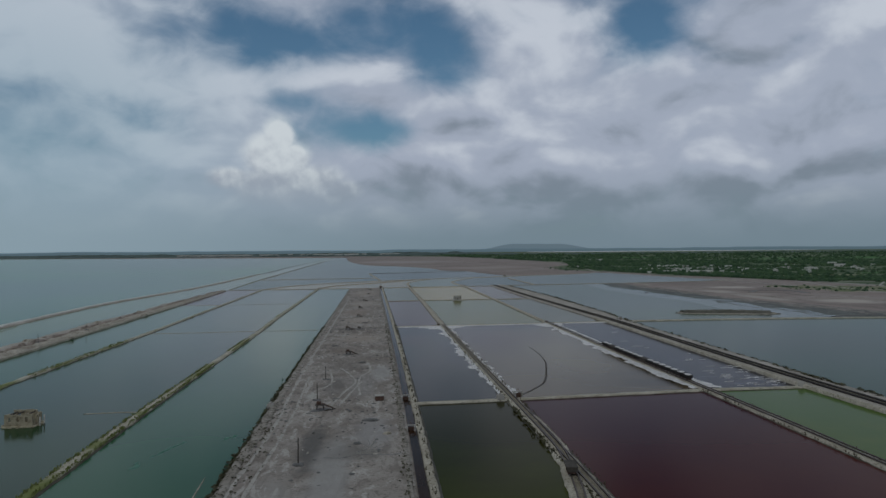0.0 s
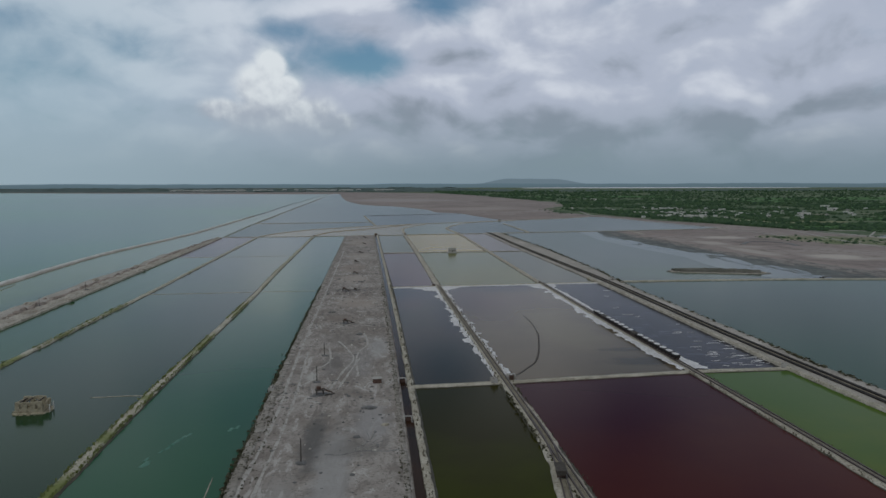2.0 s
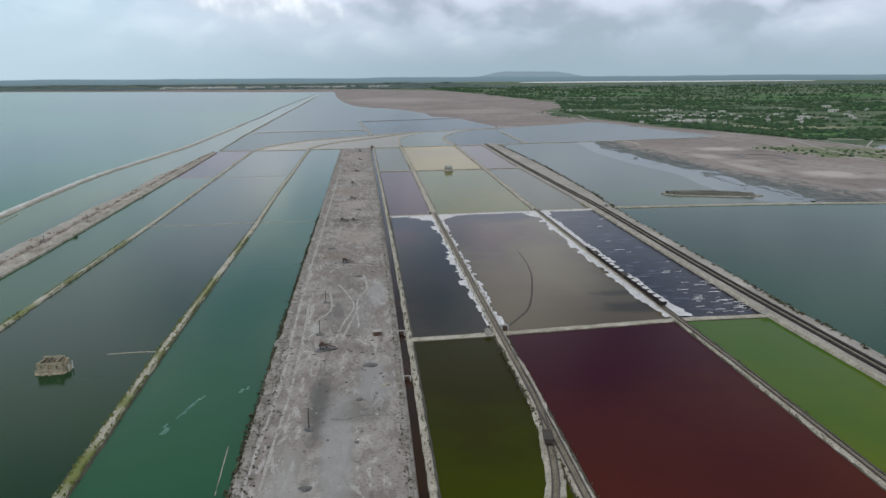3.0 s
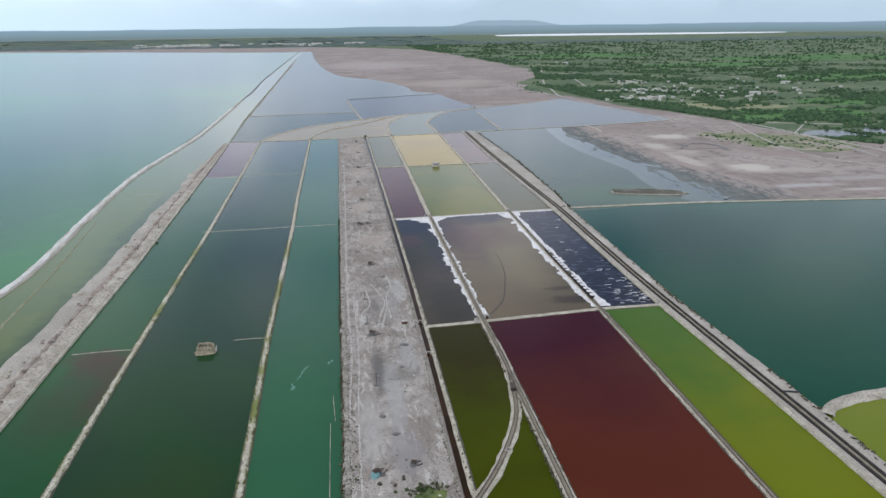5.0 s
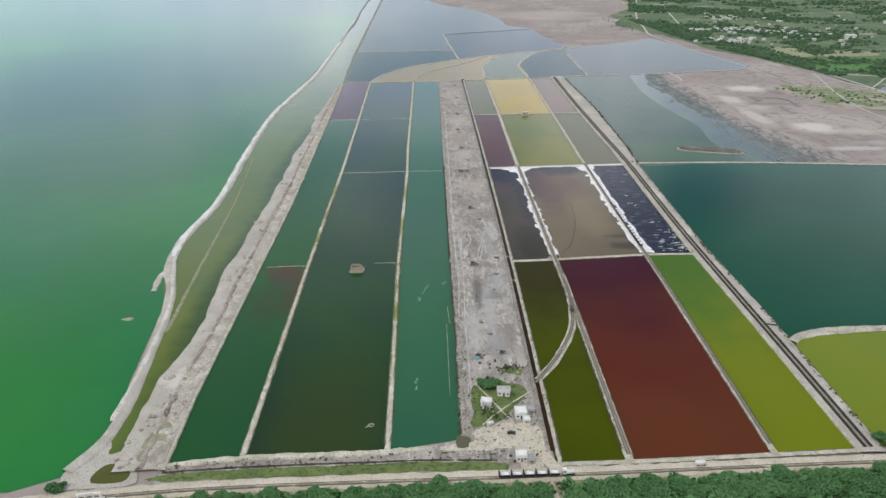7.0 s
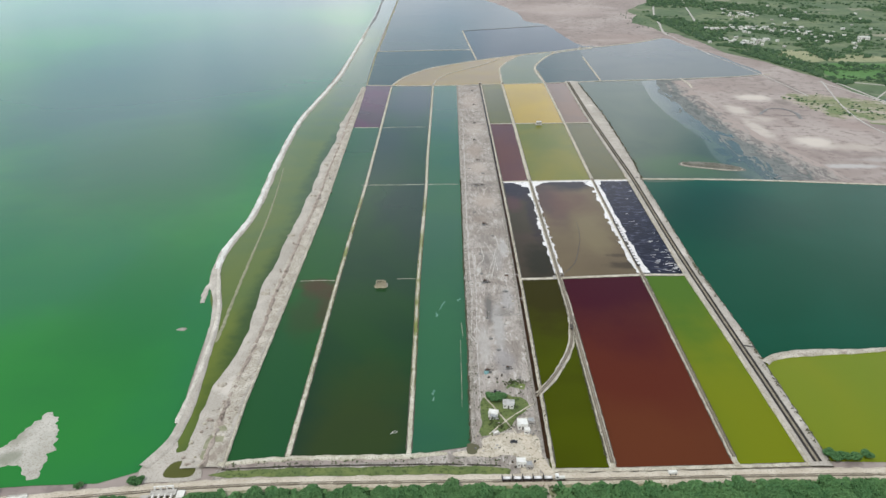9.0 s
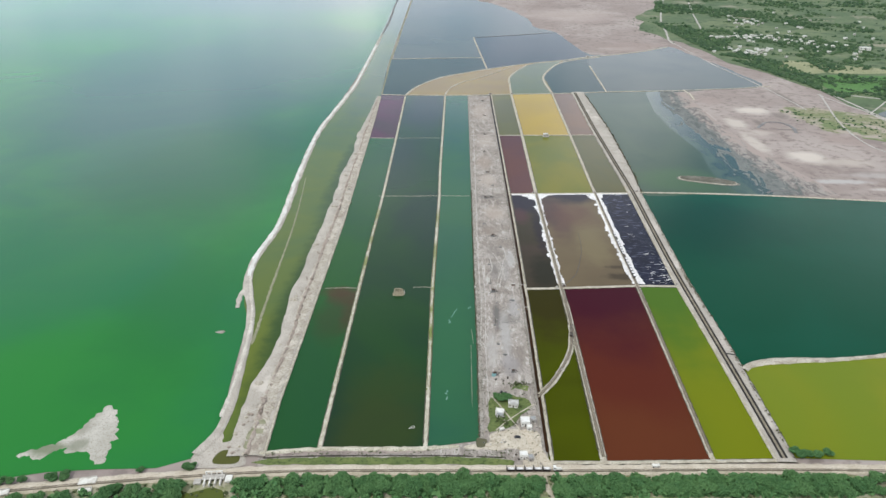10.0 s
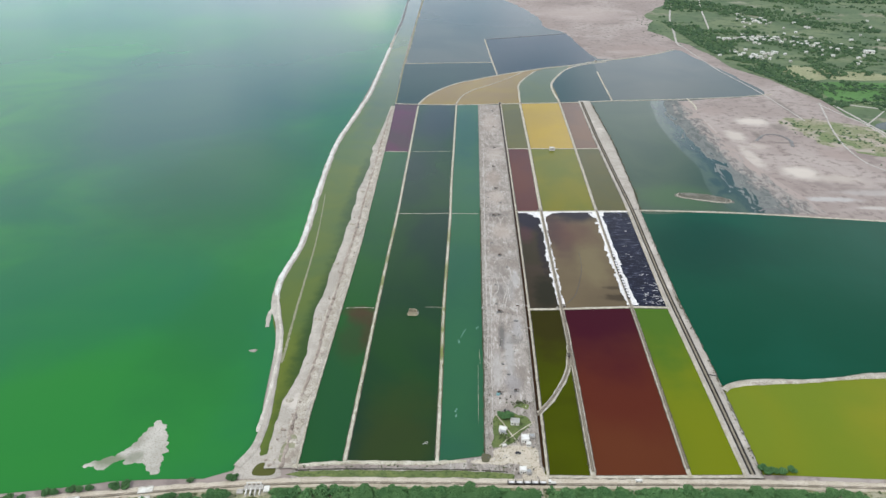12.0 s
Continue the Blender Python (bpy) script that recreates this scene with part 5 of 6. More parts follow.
# ---- the ruined hut in the pond ----
def ruined_hut():
    root = thing("ruined_hut", -31.95, 69.0, 0.0, 2.0, "roofless yellow-brick hut standing ruined in dark pond water", "ruined hut")
    w, d, h, t = 2.4, 1.8, 1.05, 0.18
    holes = [(0.35, 0.6, 0.4, 0.78), (1.05, 1.3, 0.4, 0.78), (1.75, 2.0, 0.35, 0.78)]
    placed(part("wall", wall(w, h, t, holes, 0.22, 3), BRICKWORK, root), -w / 2, -d / 2, 0.15)
    placed(part("wall", wall(w, h + 0.05, t, holes[:2], 0.3, 4), BRICKWORK, root), -w / 2, d / 2, 0.15)
    placed(part("wall", wall(d - t, h, t, [(0.6, 1.05, 0.0, 0.8)], 0.25, 5), BRICKWORK, root), -w / 2, -d / 2 + t / 2, 0.15, 0, 0, 90)
    placed(part("wall", wall(d - t, h - 0.2, t, [(0.25, 0.6, 0.2, 0.8), (0.9, 1.25, 0.2, 0.8)], 0.35, 6), BRICKWORK, root), w / 2, -d / 2 + t / 2, 0.15, 0, 0, 90)
    placed(part("partition", wall(d - t, h - 0.2, 0.14, [], 0.35, 7), BRICKWORK, root), 0.3, -d / 2 + t / 2, 0.15, 0, 0, 90)
    for x in (-0.85, -0.35, 0.65):
        part("roof_beam", block(x, 0, h - 0.02, 0.1, d, 0.1), DARK_WOOD, root, "charred roof beam")
    for k in range(2):
        part("porch_post", rod((w / 2 + 0.45, -0.5 + 0.9 * k, 0), (w / 2 + 0.45, -0.5 + 0.9 * k, 0.8), 0.07, 0.06), WHITEWASH, root, "pale porch post")
    bm = bmesh.new()
    rng = random.Random(8)
    for k in range(46):
        a = rng.uniform(0, 6.28)
        x, y = (w / 2 + 0.3) * math.cos(a) * rng.uniform(0.9, 1.15), (d / 2 + 0.3) * math.sin(a) * rng.uniform(0.9, 1.15)
        add_box(bm, x, y, -0.1, rng.uniform(0.1, 0.32), rng.uniform(0.1, 0.25), rng.uniform(0.12, 0.28), rng.uniform(0, 90))
    add_box(bm, 0, 0, -0.12, w + 0.5, d + 0.5, 0.28, bevel=0.08)
    part("rubble_base", bm, BRICKWORK, root, "rubble footing at the waterline")
    return root


ruined_hut()


# ---- houses ----
def gable(w, d, h, rise, over=0.12):
    bm = bmesh.new()
    x, y = w / 2 + over, d / 2 + over
    v = [bm.verts.new(p) for p in ((-x, -y, h), (x, -y, h), (x, y, h), (-x, y, h), (-x, 0, h + rise), (x, 0, h + rise))]
    for f in ((0, 1, 5, 4), (2, 3, 4, 5), (1, 2, 5), (3, 0, 4), (3, 2, 1, 0)):
        bm.faces.new([v[k] for k in f])
    bmesh.ops.solidify(bm, geom=bm.faces[:], thickness=0.05)
    return bm


def house(name, x, y, turn, w, d, h, label, roof="flat", windows=2, walls=None, roof_material=None, z=0.16, category="house", group=""):
    root = thing(name, x, y, z, turn, label, category, group)
    walls, roof_material, t = walls or WHITEWASH, roof_material or ROOF_WHITE, 0.12
    door = (w * 0.44, w * 0.58, 0.0, h * 0.72)
    step = w / (windows + 1)
    holes = [door] + [(step * (k + 0.5) - 0.14 * h, step * (k + 0.5) + 0.14 * h, h * 0.35, h * 0.68) for k in range(windows + 1) if abs(step * (k + 0.5) - w * 0.51) > 0.26 * h]
    placed(part("wall", wall(w, h, t, holes), walls, root), -w / 2, -d / 2, 0)
    placed(part("wall", wall(w, h, t, holes[1:]), walls, root), -w / 2, d / 2, 0)
    for s in (-1, 1):
        placed(part("wall", wall(d - t, h, t, [(d * 0.4, d * 0.4 + 0.28 * h, h * 0.35, h * 0.68)]), walls, root), s * (w / 2 - t / 2), -d / 2 + t / 2, 0, 0, 0, 90)
    part("door", block(-w / 2 + sum(door[:2]) / 2, -d / 2 + 0.03, 0, door[1] - door[0], 0.04, door[3]), DARK_WOOD, root)
    for a, b, lo, hi in holes[1:]:
        part("window", block(-w / 2 + (a + b) / 2, -d / 2 + 0.03, lo, b - a, 0.03, hi - lo), GLASS_DARK, root)
    if roof == "flat":
        part("roof", block(0, 0, h, w + 0.14, d + 0.14, 0.09, bevel=0.015), roof_material, root)
        bm = bmesh.new()
        for s in (-1, 1):
            add_box(bm, 0, s * (d / 2 + 0.03), h + 0.09, w + 0.1, 0.07, 0.13)
            add_box(bm, s * (w / 2 + 0.01), 0, h + 0.09, 0.07, d - 0.02, 0.13)
        part("parapet", bm, walls, root)
    else:
        part("roof", gable(w, d, h, d * 0.22), roof_material, root)
    return root


A = house("house", -2.2, 20.50, -4, 2.05, 1.45, 1.05, "white plastered house with a pale pitched roof on a lawn", "gable", 2)
B = house("house", -5.3, 17.50, -12, 1.7, 1.1, 0.95, "small white house with an open veranda on a lawn", "flat", 1)
for k in range(3):
    part("veranda_post", rod((-0.3 + 0.5 * k, -1.15, 0), (-0.3 + 0.5 * k, -1.15, 0.85), 0.05), WHITEWASH, B)
part("veranda_roof", block(0.2, -0.9, 0.85, 1.3, 0.75, 0.05), GREY_SHEET, B, "grey sheet veranda roof")
house("house", 0.0, 14.50, 3, 1.8, 1.7, 1.1, "white works building with stepped flat roofs", "flat", 2)
house("house", 0.75, 12.80, 3, 1.0, 0.8, 0.85, "small white annexe with a flat roof", "flat", 1)
house("house", 1.75, 15.50, 3, 1.1, 1.0, 0.8, "low shed with a pale sheet roof", "flat", 1, CONCRETE, GREY_SHEET)
house("house", -1.0, 4.30, 4, 1.5, 1.2, 1.05, "white two-room house by the causeway road", "flat", 2)
house("house", 0.35, 3.80, 4, 1.0, 1.0, 0.8, "small lean-to house with a grey roof by the road", "flat", 1, CONCRETE, GREY_SHEET)
house("house", -5.0, 12.30, 25, 1.0, 0.55, 0.4, "low pale store hut with a sheet roof", "flat", 1, CONCRETE, ROOF_WHITE)
P = house("pump_house", 24.0, 220.6, 2, 2.3, 1.3, 1.0, "lone pale pump house on a thin bank between ponds", "flat", 2, CONCRETE, ROOF_WHITE, 0.3, "pump house")
part("plinth", block(0, 0, -0.5, 2.8, 1.9, 0.5, bevel=0.05), CONCRETE, P)

YARD_DIRT = earth("yard_dirt", (0.48, 0.42, 0.335), (0.58, 0.52, 0.43), (0.25, 0.21, 0.155), 0.4, 3.5, extra=(0.29, 0.25, 0.18), extra_scale=0.5)
structure(sheet_of("lawn", [(-7.3, 23.1), (-7.6, 16.9), (-7.7, 11.5), (-6.2, 11.8), (-3.5, 13.3), (-2.2, 14.1), (-1.3, 16.5), (2.0, 20.5), (0.5, 23.1), (-3, 24.3)], 0.172, GRASS, 0.5, 0.8, scale=0.5), "green lawn with worn edges round the houses", "lawn")
structure(sheet_of("dry_grass", [(-2.4, 26.3), (-0.5, 28.1), (1.6, 27.5), (1.2, 26.1), (-0.6, 26.7)], 0.172, GRASS, 0.6, 0.5, scale=0.9), "thin patch of dry grass on mud", "grass patch")
structure(sheet_of("dry_grass", [(-10.3, 9.5), (-8.4, 9.3), (-8.5, 7.1), (-10.2, 7)], 0.172, SCRUB_LEAF, 0.4, 0.6, scale=0.6), "brown dry scrub patch beside the yard", "grass patch")
structure(ribbon("footpath", [(-6.8, 23.5), (-4.6, 19.3), (-1.3, 12.7)], 0.42, 0.19, DUST, base=0.16, lumpy=0.0, step=0.5, jag=0.2, seed=91.0), "pale beaten footpath across the lawn", "path")
structure(ribbon("footpath", [(-6.2, 12.3), (-2.6, 16.5), (2.8, 21.5)], 0.36, 0.195, DUST, base=0.16, lumpy=0.0, step=0.5, jag=0.2, seed=92.0), "pale beaten footpath across the lawn", "path")
structure(sheet_of("yard", [(-13, 6.9), (-8, 8.5), (-7.4, 11.1), (-3.0, 12.9), (-0.8, 12.3), (2.2, 12.5), (3.0, 8.9), (2.2, 3.1), (2.0, 1.7), (-1.0, 2.1), (-1.8, 6.7), (-8, 6.1)], 0.168, YARD_DIRT, 0.4, 0.8, scale=0.4), "pale dusty yard between houses and road", "yard")


def car(x, y, turn):
    root = thing("car", x, y, 0.18, turn, "dark parked car standing on a dusty yard", "car")
    bm = bmesh.new()
    add_box(bm, 0, 0, 0.12, 1.3, 0.55, 0.2, bevel=0.05)
    part("body", bm, CAR_PAINT, root)
    bm = block(-0.08, 0, 0.31, 0.75, 0.48, 0.17, bevel=0.06)
    part("cabin", bm, GLASS_DARK, root, "dark glazed cabin")
    part("roof", block(-0.08, 0, 0.47, 0.6, 0.42, 0.02), CAR_PAINT, root)
    for sx in (-1, 1):
        for sy in (-1, 1):
            w = part("wheel", rod((sx * 0.42, sy * 0.28, 0.11), (sx * 0.42, sy * 0.2, 0.11), 0.11, sides=12), TYRE, root)
            part("rim", rod((sx * 0.42, sy * 0.285, 0.11), (sx * 0.42, sy * 0.27, 0.11), 0.06, sides=10), GREY_SHEET, w)


car(-1.9, 10.1, 4)


def black_tank(x, y, r, label):
    root = thing("water_tank", x, y, 0.16, 0, label, "tank")
    part("drum", rod((0, 0, 0), (0, 0, r * 1.3), r, r * 0.96, 14), BLACK, root)
    part("lid", rod((0, 0, r * 1.3), (0, 0, r * 1.3 + 0.06), r * 0.45, r * 0.4, 12), BLACK, root)


for x, y, r in ((-4.6, 25.0, 0.3), (-3.7, 24.6, 0.34), (-3.0, 24.2, 0.26), (-5.2, 24.4, 0.25)):
    black_tank(x, y, r, "round black plastic water tank behind a house")
root = thing("tarpaulin_heap", -6.1, 31.4, 0.16, 10, "heap under a faded blue-green tarpaulin", "tarpaulin")
bm = bmesh.new()
heap(bm, 0, 0, 0, 0.55, 0.4, 77, 3)
part("cover", bm, BLUE_SHEET, root)
rng = random.Random(12)
for k in range(30):
    x, y = (rng.uniform(-9, 2.2), rng.uniform(5.5, 13)) if k < 16 else (rng.uniform(1.0, 2.6), rng.uniform(12, 20))
    mound(x, y, rng.uniform(0.12, 0.3), rng.uniform(0.1, 0.25), (DUST, WET, CONCRETE)[k % 3], "small heap of rubble in the yard", 100 + k, 0.15)


# an outlet pipe on the railway bank, and clutter round the works houses
root = thing("outlet_pipe", 51.2, 42.4, 0.45, -14, "black outlet pipe lying across the railway bank", "pipe")
part("pipe", rod((0, 0, 0), (2.4, 0, 0), 0.13, sides=10), BLACK, root)
for x in (0.3, 2.1):
    part("cradle", block(x, 0, -0.16, 0.14, 0.5, 0.14), CONCRETE, root)
rng = random.Random(17)
for k in range(26):
    cx, cy = ((0.3, 14.6), (-0.6, 4.2), (-5.2, 16.9), (-4.6, 30.2))[k % 4]
    x, y = cx + rng.gauss(0, 1.0), cy + rng.gauss(0, 0.8)
    root = thing("timber_crate", x, y, 0.16, rng.uniform(0, 90), "dark weathered timber crate standing in the yard", "crate", "crates in the yard")
    w, d, h = rng.uniform(0.18, 0.45), rng.uniform(0.15, 0.3), rng.uniform(0.12, 0.3)
    part("body", block(0, 0, 0, w, d, h, bevel=0.01), DARK_WOOD if k % 3 else RUST, root)
    part("lid", block(0, 0, h, w + 0.03, d + 0.03, 0.025), DARK_WOOD if k % 2 else CONCRETE, root)


# ---- salt wagons ----
def wagon(loaded=True):
    root = thing("salt_wagon", 0, 0, 0, 0, "dark iron tipping wagon heaped with white salt" if loaded else "empty dark iron tipping wagon on the track", "wagon", "salt train wagons")
    part("frame", block(0, 0, 0.16, 0.42, 1.5, 0.1), RUST, root)
    bm = bmesh.new()
    bmesh.ops.create_cube(bm, size=1.0, matrix=Matrix.Translation((0, 0, 0.44)) @ Matrix.Diagonal((0.84, 1.62, 0.40, 1)))
    for v in bm.verts:
        if v.co.z < 0.44:
            v.co.x *= 0.72
    bmesh.ops.bevel(bm, geom=bm.edges[:], offset=0.03, segments=1, affect="EDGES")
    part("tub", bm, BALLAST if loaded else DARK_WOOD, root, "dark iron tub")
    if loaded:
        bm = bmesh.new()
        heap(bm, 0.08, 0, 0.62, 0.38, 0.11, 5, 1, 1.9)
        part("load", bm, SALT, root, "heaped white salt")
    for sx in (-1, 1):
        for sy in (-1, 1):
            part("wheel", rod((sx * 0.28, sy * 0.5, 0.14), (sx * 0.2, sy * 0.5, 0.14), 0.14, sides=12), RUST, root)
    return root


first = wagon(True)
first.matrix_basis = pose(LINE_2(81.5) + 0.1, 81.5, 0.28, 0, 0, 0)
empty = wagon(False)
empty.matrix_basis = pose(14.1, 49.0, 0.30, 0, 0, -8)
for k in range(1, 17):
    y = 81.5 + 1.82 * k
    copy_thing(first if k % 7 else empty, pose(LINE_2(y) + 0.1, y, 0.28, 0, 0, 0.4))


def road_wagon():
    root = thing("rail_wagon", 0, 0, 0, 0, "flat dark wagon with a white salt load on the road track", "wagon", "wagons on the causeway")
    part("chassis", block(0, 0, 0.2, 1.62, 0.62, 0.12), BALLAST, root)
    part("end_board", block(-0.78, 0, 0.3, 0.14, 0.8, 0.75, bevel=0.02), BLACK, root, "tall black end board")
    part("side_board", block(0, -0.34, 0.3, 1.5, 0.06, 0.28), BALLAST, root)
    part("side_board", block(0, 0.34, 0.3, 1.5, 0.06, 0.28), BALLAST, root)
    part("load", block(0.06, 0, 0.32, 1.36, 0.58, 0.42, bevel=0.12), SALT, root, "white salt load")
    for sx in (-1, 1):
        for sy in (-1, 1):
            part("wheel", rod((sx * 0.5, sy * 0.3, 0.13), (sx * 0.5, sy * 0.22, 0.13), 0.13, sides=12), RUST, root)
    return root


lead = road_wagon()
lead.matrix_basis = pose(-3.8, 0.30, 0.44, 0, 0, 2.4)
for k in range(1, 5):
    copy_thing(lead, pose(-3.8 + 1.75 * k, 0.30 + 0.076 * k, 0.44, 0, 0, 2.4))
loco = thing("locomotive", 5.3, 0.69, 0.44, 2.4, "small white locomotive at the end of the wagons", "locomotive")
part("frame", block(0, 0, 0.18, 1.7, 0.66, 0.14), BALLAST, loco)
part("bonnet", block(0.25, 0, 0.32, 1.05, 0.5, 0.4, bevel=0.05), WHITEWASH, loco)
part("cab", block(-0.55, 0, 0.32, 0.5, 0.64, 0.7, bevel=0.03), WHITEWASH, loco)
part("cab_roof", block(-0.55, 0, 1.02, 0.6, 0.74, 0.05), ROOF_WHITE, loco)
for s in (-1, 1):
    part("cab_window", block(-0.55, s * 0.325, 0.66, 0.3, 0.02, 0.22), GLASS_DARK, loco)
for sx in (-1, 1):
    for sy in (-1, 1):
        part("wheel", rod((sx * 0.5, sy * 0.3, 0.13), (sx * 0.5, sy * 0.22, 0.13), 0.13, sides=12), RUST, loco)


# ---- the road sluice and slabs ----
def road_sluice():
    root = thing("road_sluice", -60.9, -4.0, 0.3, 6, "white concrete road sluice with piers over a pool", "sluice")
    part("deck", block(0, 0.3, 0.1, 4.2, 1.3, 0.22, bevel=0.03), CONCRETE, root)
    for k in range(4):
        part("pier", block(-1.5 + k * 1.0, -0.9, -0.4, 0.28, 1.6, 0.8, bevel=0.03), WHITEWASH, root)
        part("gate_post", block(-1.5 + k * 1.0, 1.0, -0.3, 0.22, 0.3, 1.2, bevel=0.02), WHITEWASH, root)
    for k in range(3):
        part("gate_plate", block(-1.0 + k * 1.0, 0.98, -0.3, 0.75, 0.06, 0.6), BALLAST, root, "dark iron gate")
    part("hoist_beam", block(0, 1.0, 0.9, 3.3, 0.2, 0.14), WHITEWASH, root)
    part("apron", block(2.9, -0.1, -0.2, 1.3, 1.7, 0.4, bevel=0.05), WHITEWASH, root)
    part("apron", block(-2.9, -0.5, -0.2, 1.4, 1.3, 0.36, bevel=0.05), CONCRETE, root)


road_sluice()
for x, y, turn, w, d in ((-84.6, -5.6, 12, 3.2, 1.6), (-84.0, -8.0, 10, 2.4, 1.0), (-99.2, -9.2, 14, 2.6, 1.3)):
    root = thing("concrete_slab", x, y, 0.3, turn, "pale broken concrete slab beside the road", "slab", "roadside slabs")
    part("slab", block(0, 0, 0, w, d, 0.3, bevel=0.06), WHITEWASH, root)
    part("kerb", block(0, d / 2, 0.3, w, 0.14, 0.18, bevel=0.03), CONCRETE, root)
van = thing("van", 24.8, 2.6, 0.30, 2.4, "small white van driving lane of the dusty causeway", "van")
tagged(van, "small white van standing on the dusty causeway")
part("body", block(0, 0, 0.13, 1.5, 0.62, 0.5, bevel=0.06), WHITEWASH, van)
part("windscreen", block(0.7, 0, 0.4, 0.12, 0.5, 0.2, bevel=0.02), GLASS_DARK, van)
for sx in (-1, 1):
    for sy in (-1, 1):
        part("wheel", rod((sx * 0.48, sy * 0.33, 0.12), (sx * 0.48, sy * 0.25, 0.12), 0.12, sides=12), TYRE, van)
structure(ribbon("dirt_track", [(4.3, 1.7), (3.1, 3.6), (1.6, 7.4), (0.2, 10.6), (-0.6, 12.6)], lambda k: 2.3 - 0.9 * k, 0.21, ROAD_DUST, base=0.16, step=0.8, jag=0.2, lumpy=0.0, seed=95.0), "pale worn track from road to yard", "track")
structure(ribbon("dirt_track", [(2.6, 0.6), (2.9, -2.9), (3.6, -5.9), (4.6, -9.1)], 1.0, 0.1, ROAD_DUST, base=0.0, step=0.8, jag=0.25, lumpy=0.1, seed=96.0), "pale track leading down through the trees", "track")
structure(ribbon("drain", [(-53.0, 2.1), (-45, 2.9), (-30, 3.7), (-21.8, 4), (-14, 4.3), (-4.5, 4.1)], 0.5, 0.185, DARK_MUD, base=0.15, step=1, jag=0.15), "narrow brown drain beside the road", "drain water")
structure(sheet_of("verge", [(-53, 1.7), (-45, 2.5), (-30, 3.3), (-14, 3.9), (-5, 3.7), (-3, 3.1), (-3.2, 2.1), (-20, 1.6), (-52, 0.3)], 0.175, GRASS, 0.3, 0.8, scale=0.4), "green grass verge between drain and road", "grass verge")
structure(sheet_of("south_bank", [(-130, -16.4), (-110, -11.7), (-95, -8.5), (-68, -4.3), (-44, -1.7), (-5, -0.7), (50, 1.9), (81, 2.6), (250, 3.6), (250, -60), (-130, -60)], 0.02, BELT, 0.6, 1.5, scale=0.2), "dry grassy bank under the roadside trees", "ground")


# rough ground where bank, lake and road meet
structure(sheet_of("mud_fill", [(-67, 2.4), (-66, 6), (-64.8, 10.5), (-63.4, 9.5), (-62.4, 6.4), (-58.5, 7), (-56.5, 1.6), (-57, -0.4), (-66, -1.0)], 0.06, SILT, 0.5, 0.7, scale=0.5), "rough pale ground between lake bank and road", "ground")
structure(sheet_of("salt_pond", [(-62.4, 0.4), (-62.6, 2.8), (-61.4, 4.2), (-58.8, 3.8), (-57.6, 2.2), (-58.2, 0.5)], 0.075, water("corner_pool", tone_of(112, 116, 72)), 0.2, 0.6), "small olive pool beside the road", "pond water")
structure(sheet_of("olive_ground", [(-57.6, 5), (-57.8, 9), (-56.6, 13), (-55.2, 12.5), (-55.0, 6), (-56, 4)], 0.44, OLIVE_MUD, 0.5, 0.6, scale=0.6), "olive dry weeds on the rough bank", "grass patch")
rng = random.Random(91)
for k in range(34):
    x, y = rng.uniform(-61.2, -54.5), 3 + 18 * rng.random() ** 1.3
    mound(x, y, rng.uniform(0.2, 0.5), rng.uniform(0.12, 0.3), (CLODS, DUST, SILT)[k % 3], "small heap of dumped earth on the bank", 200 + k, 0.28)
for k in range(40):
    y = rng.uniform(20, 280)
    x = OUTER(y) - rng.uniform(1.0, 0.75 * outer_width((y - 2.5) / 288.5))
    mound(x, y, rng.uniform(0.2, 0.55), rng.uniform(0.12, 0.3), (CLODS, CLODS, DUST)[k % 3], "small heap of dumped earth on the bank", 250 + k, 0.26)
# a loop of rope afloat
root = thing("rope_loop", -23.8, 12.7, 0.03, 15, "pale loop of rope afloat on the pond", "rope")
bm = bmesh.new()
ring_points = [(0.42 * math.cos(k * 0.5236), 0.34 * math.sin(k * 0.5236), 0) for k in range(12)]
for a, b in zip(ring_points, ring_points[1:] + ring_points[:1]):
    tube(bm, a, b, 0.05, 0.05, 6)
part("loop", bm, WHITEWASH, root)
part("tail", rod((-0.4, -0.1, 0), (-0.95, -0.35, 0), 0.05), WHITEWASH, root)


# ---- trees and scrub ----
def leaf_cloud(rng, lobes, count, size):
    verts, faces = [], []
    for k in range(count):
        cx, cy, cz, rx, rz = rng.choice(lobes)
        u, a = rng.uniform(-1, 1), rng.uniform(0, 6.283)
        r = rng.uniform(0.55, 1.0) ** 0.5
        h = math.sqrt(1 - u * u)
        p = Vector((cx + rx * r * h * math.cos(a), cy + rx * r * h * math.sin(a), cz + rz * r * u))
        s = size * rng.uniform(0.6, 1.4)
        m = Euler((rng.uniform(-0.9, 0.9), rng.uniform(-0.9, 0.9), rng.uniform(0, 6.28))).to_matrix()
        b = len(verts)
        verts += [p + m @ Vector(v) * s for v in ((-0.5, -0.35, 0), (0.5, -0.35, 0.12), (0.55, 0.4, 0), (-0.45, 0.4, 0.15))]
        faces.append((b, b + 1, b + 2, b + 3))
    return verts, faces


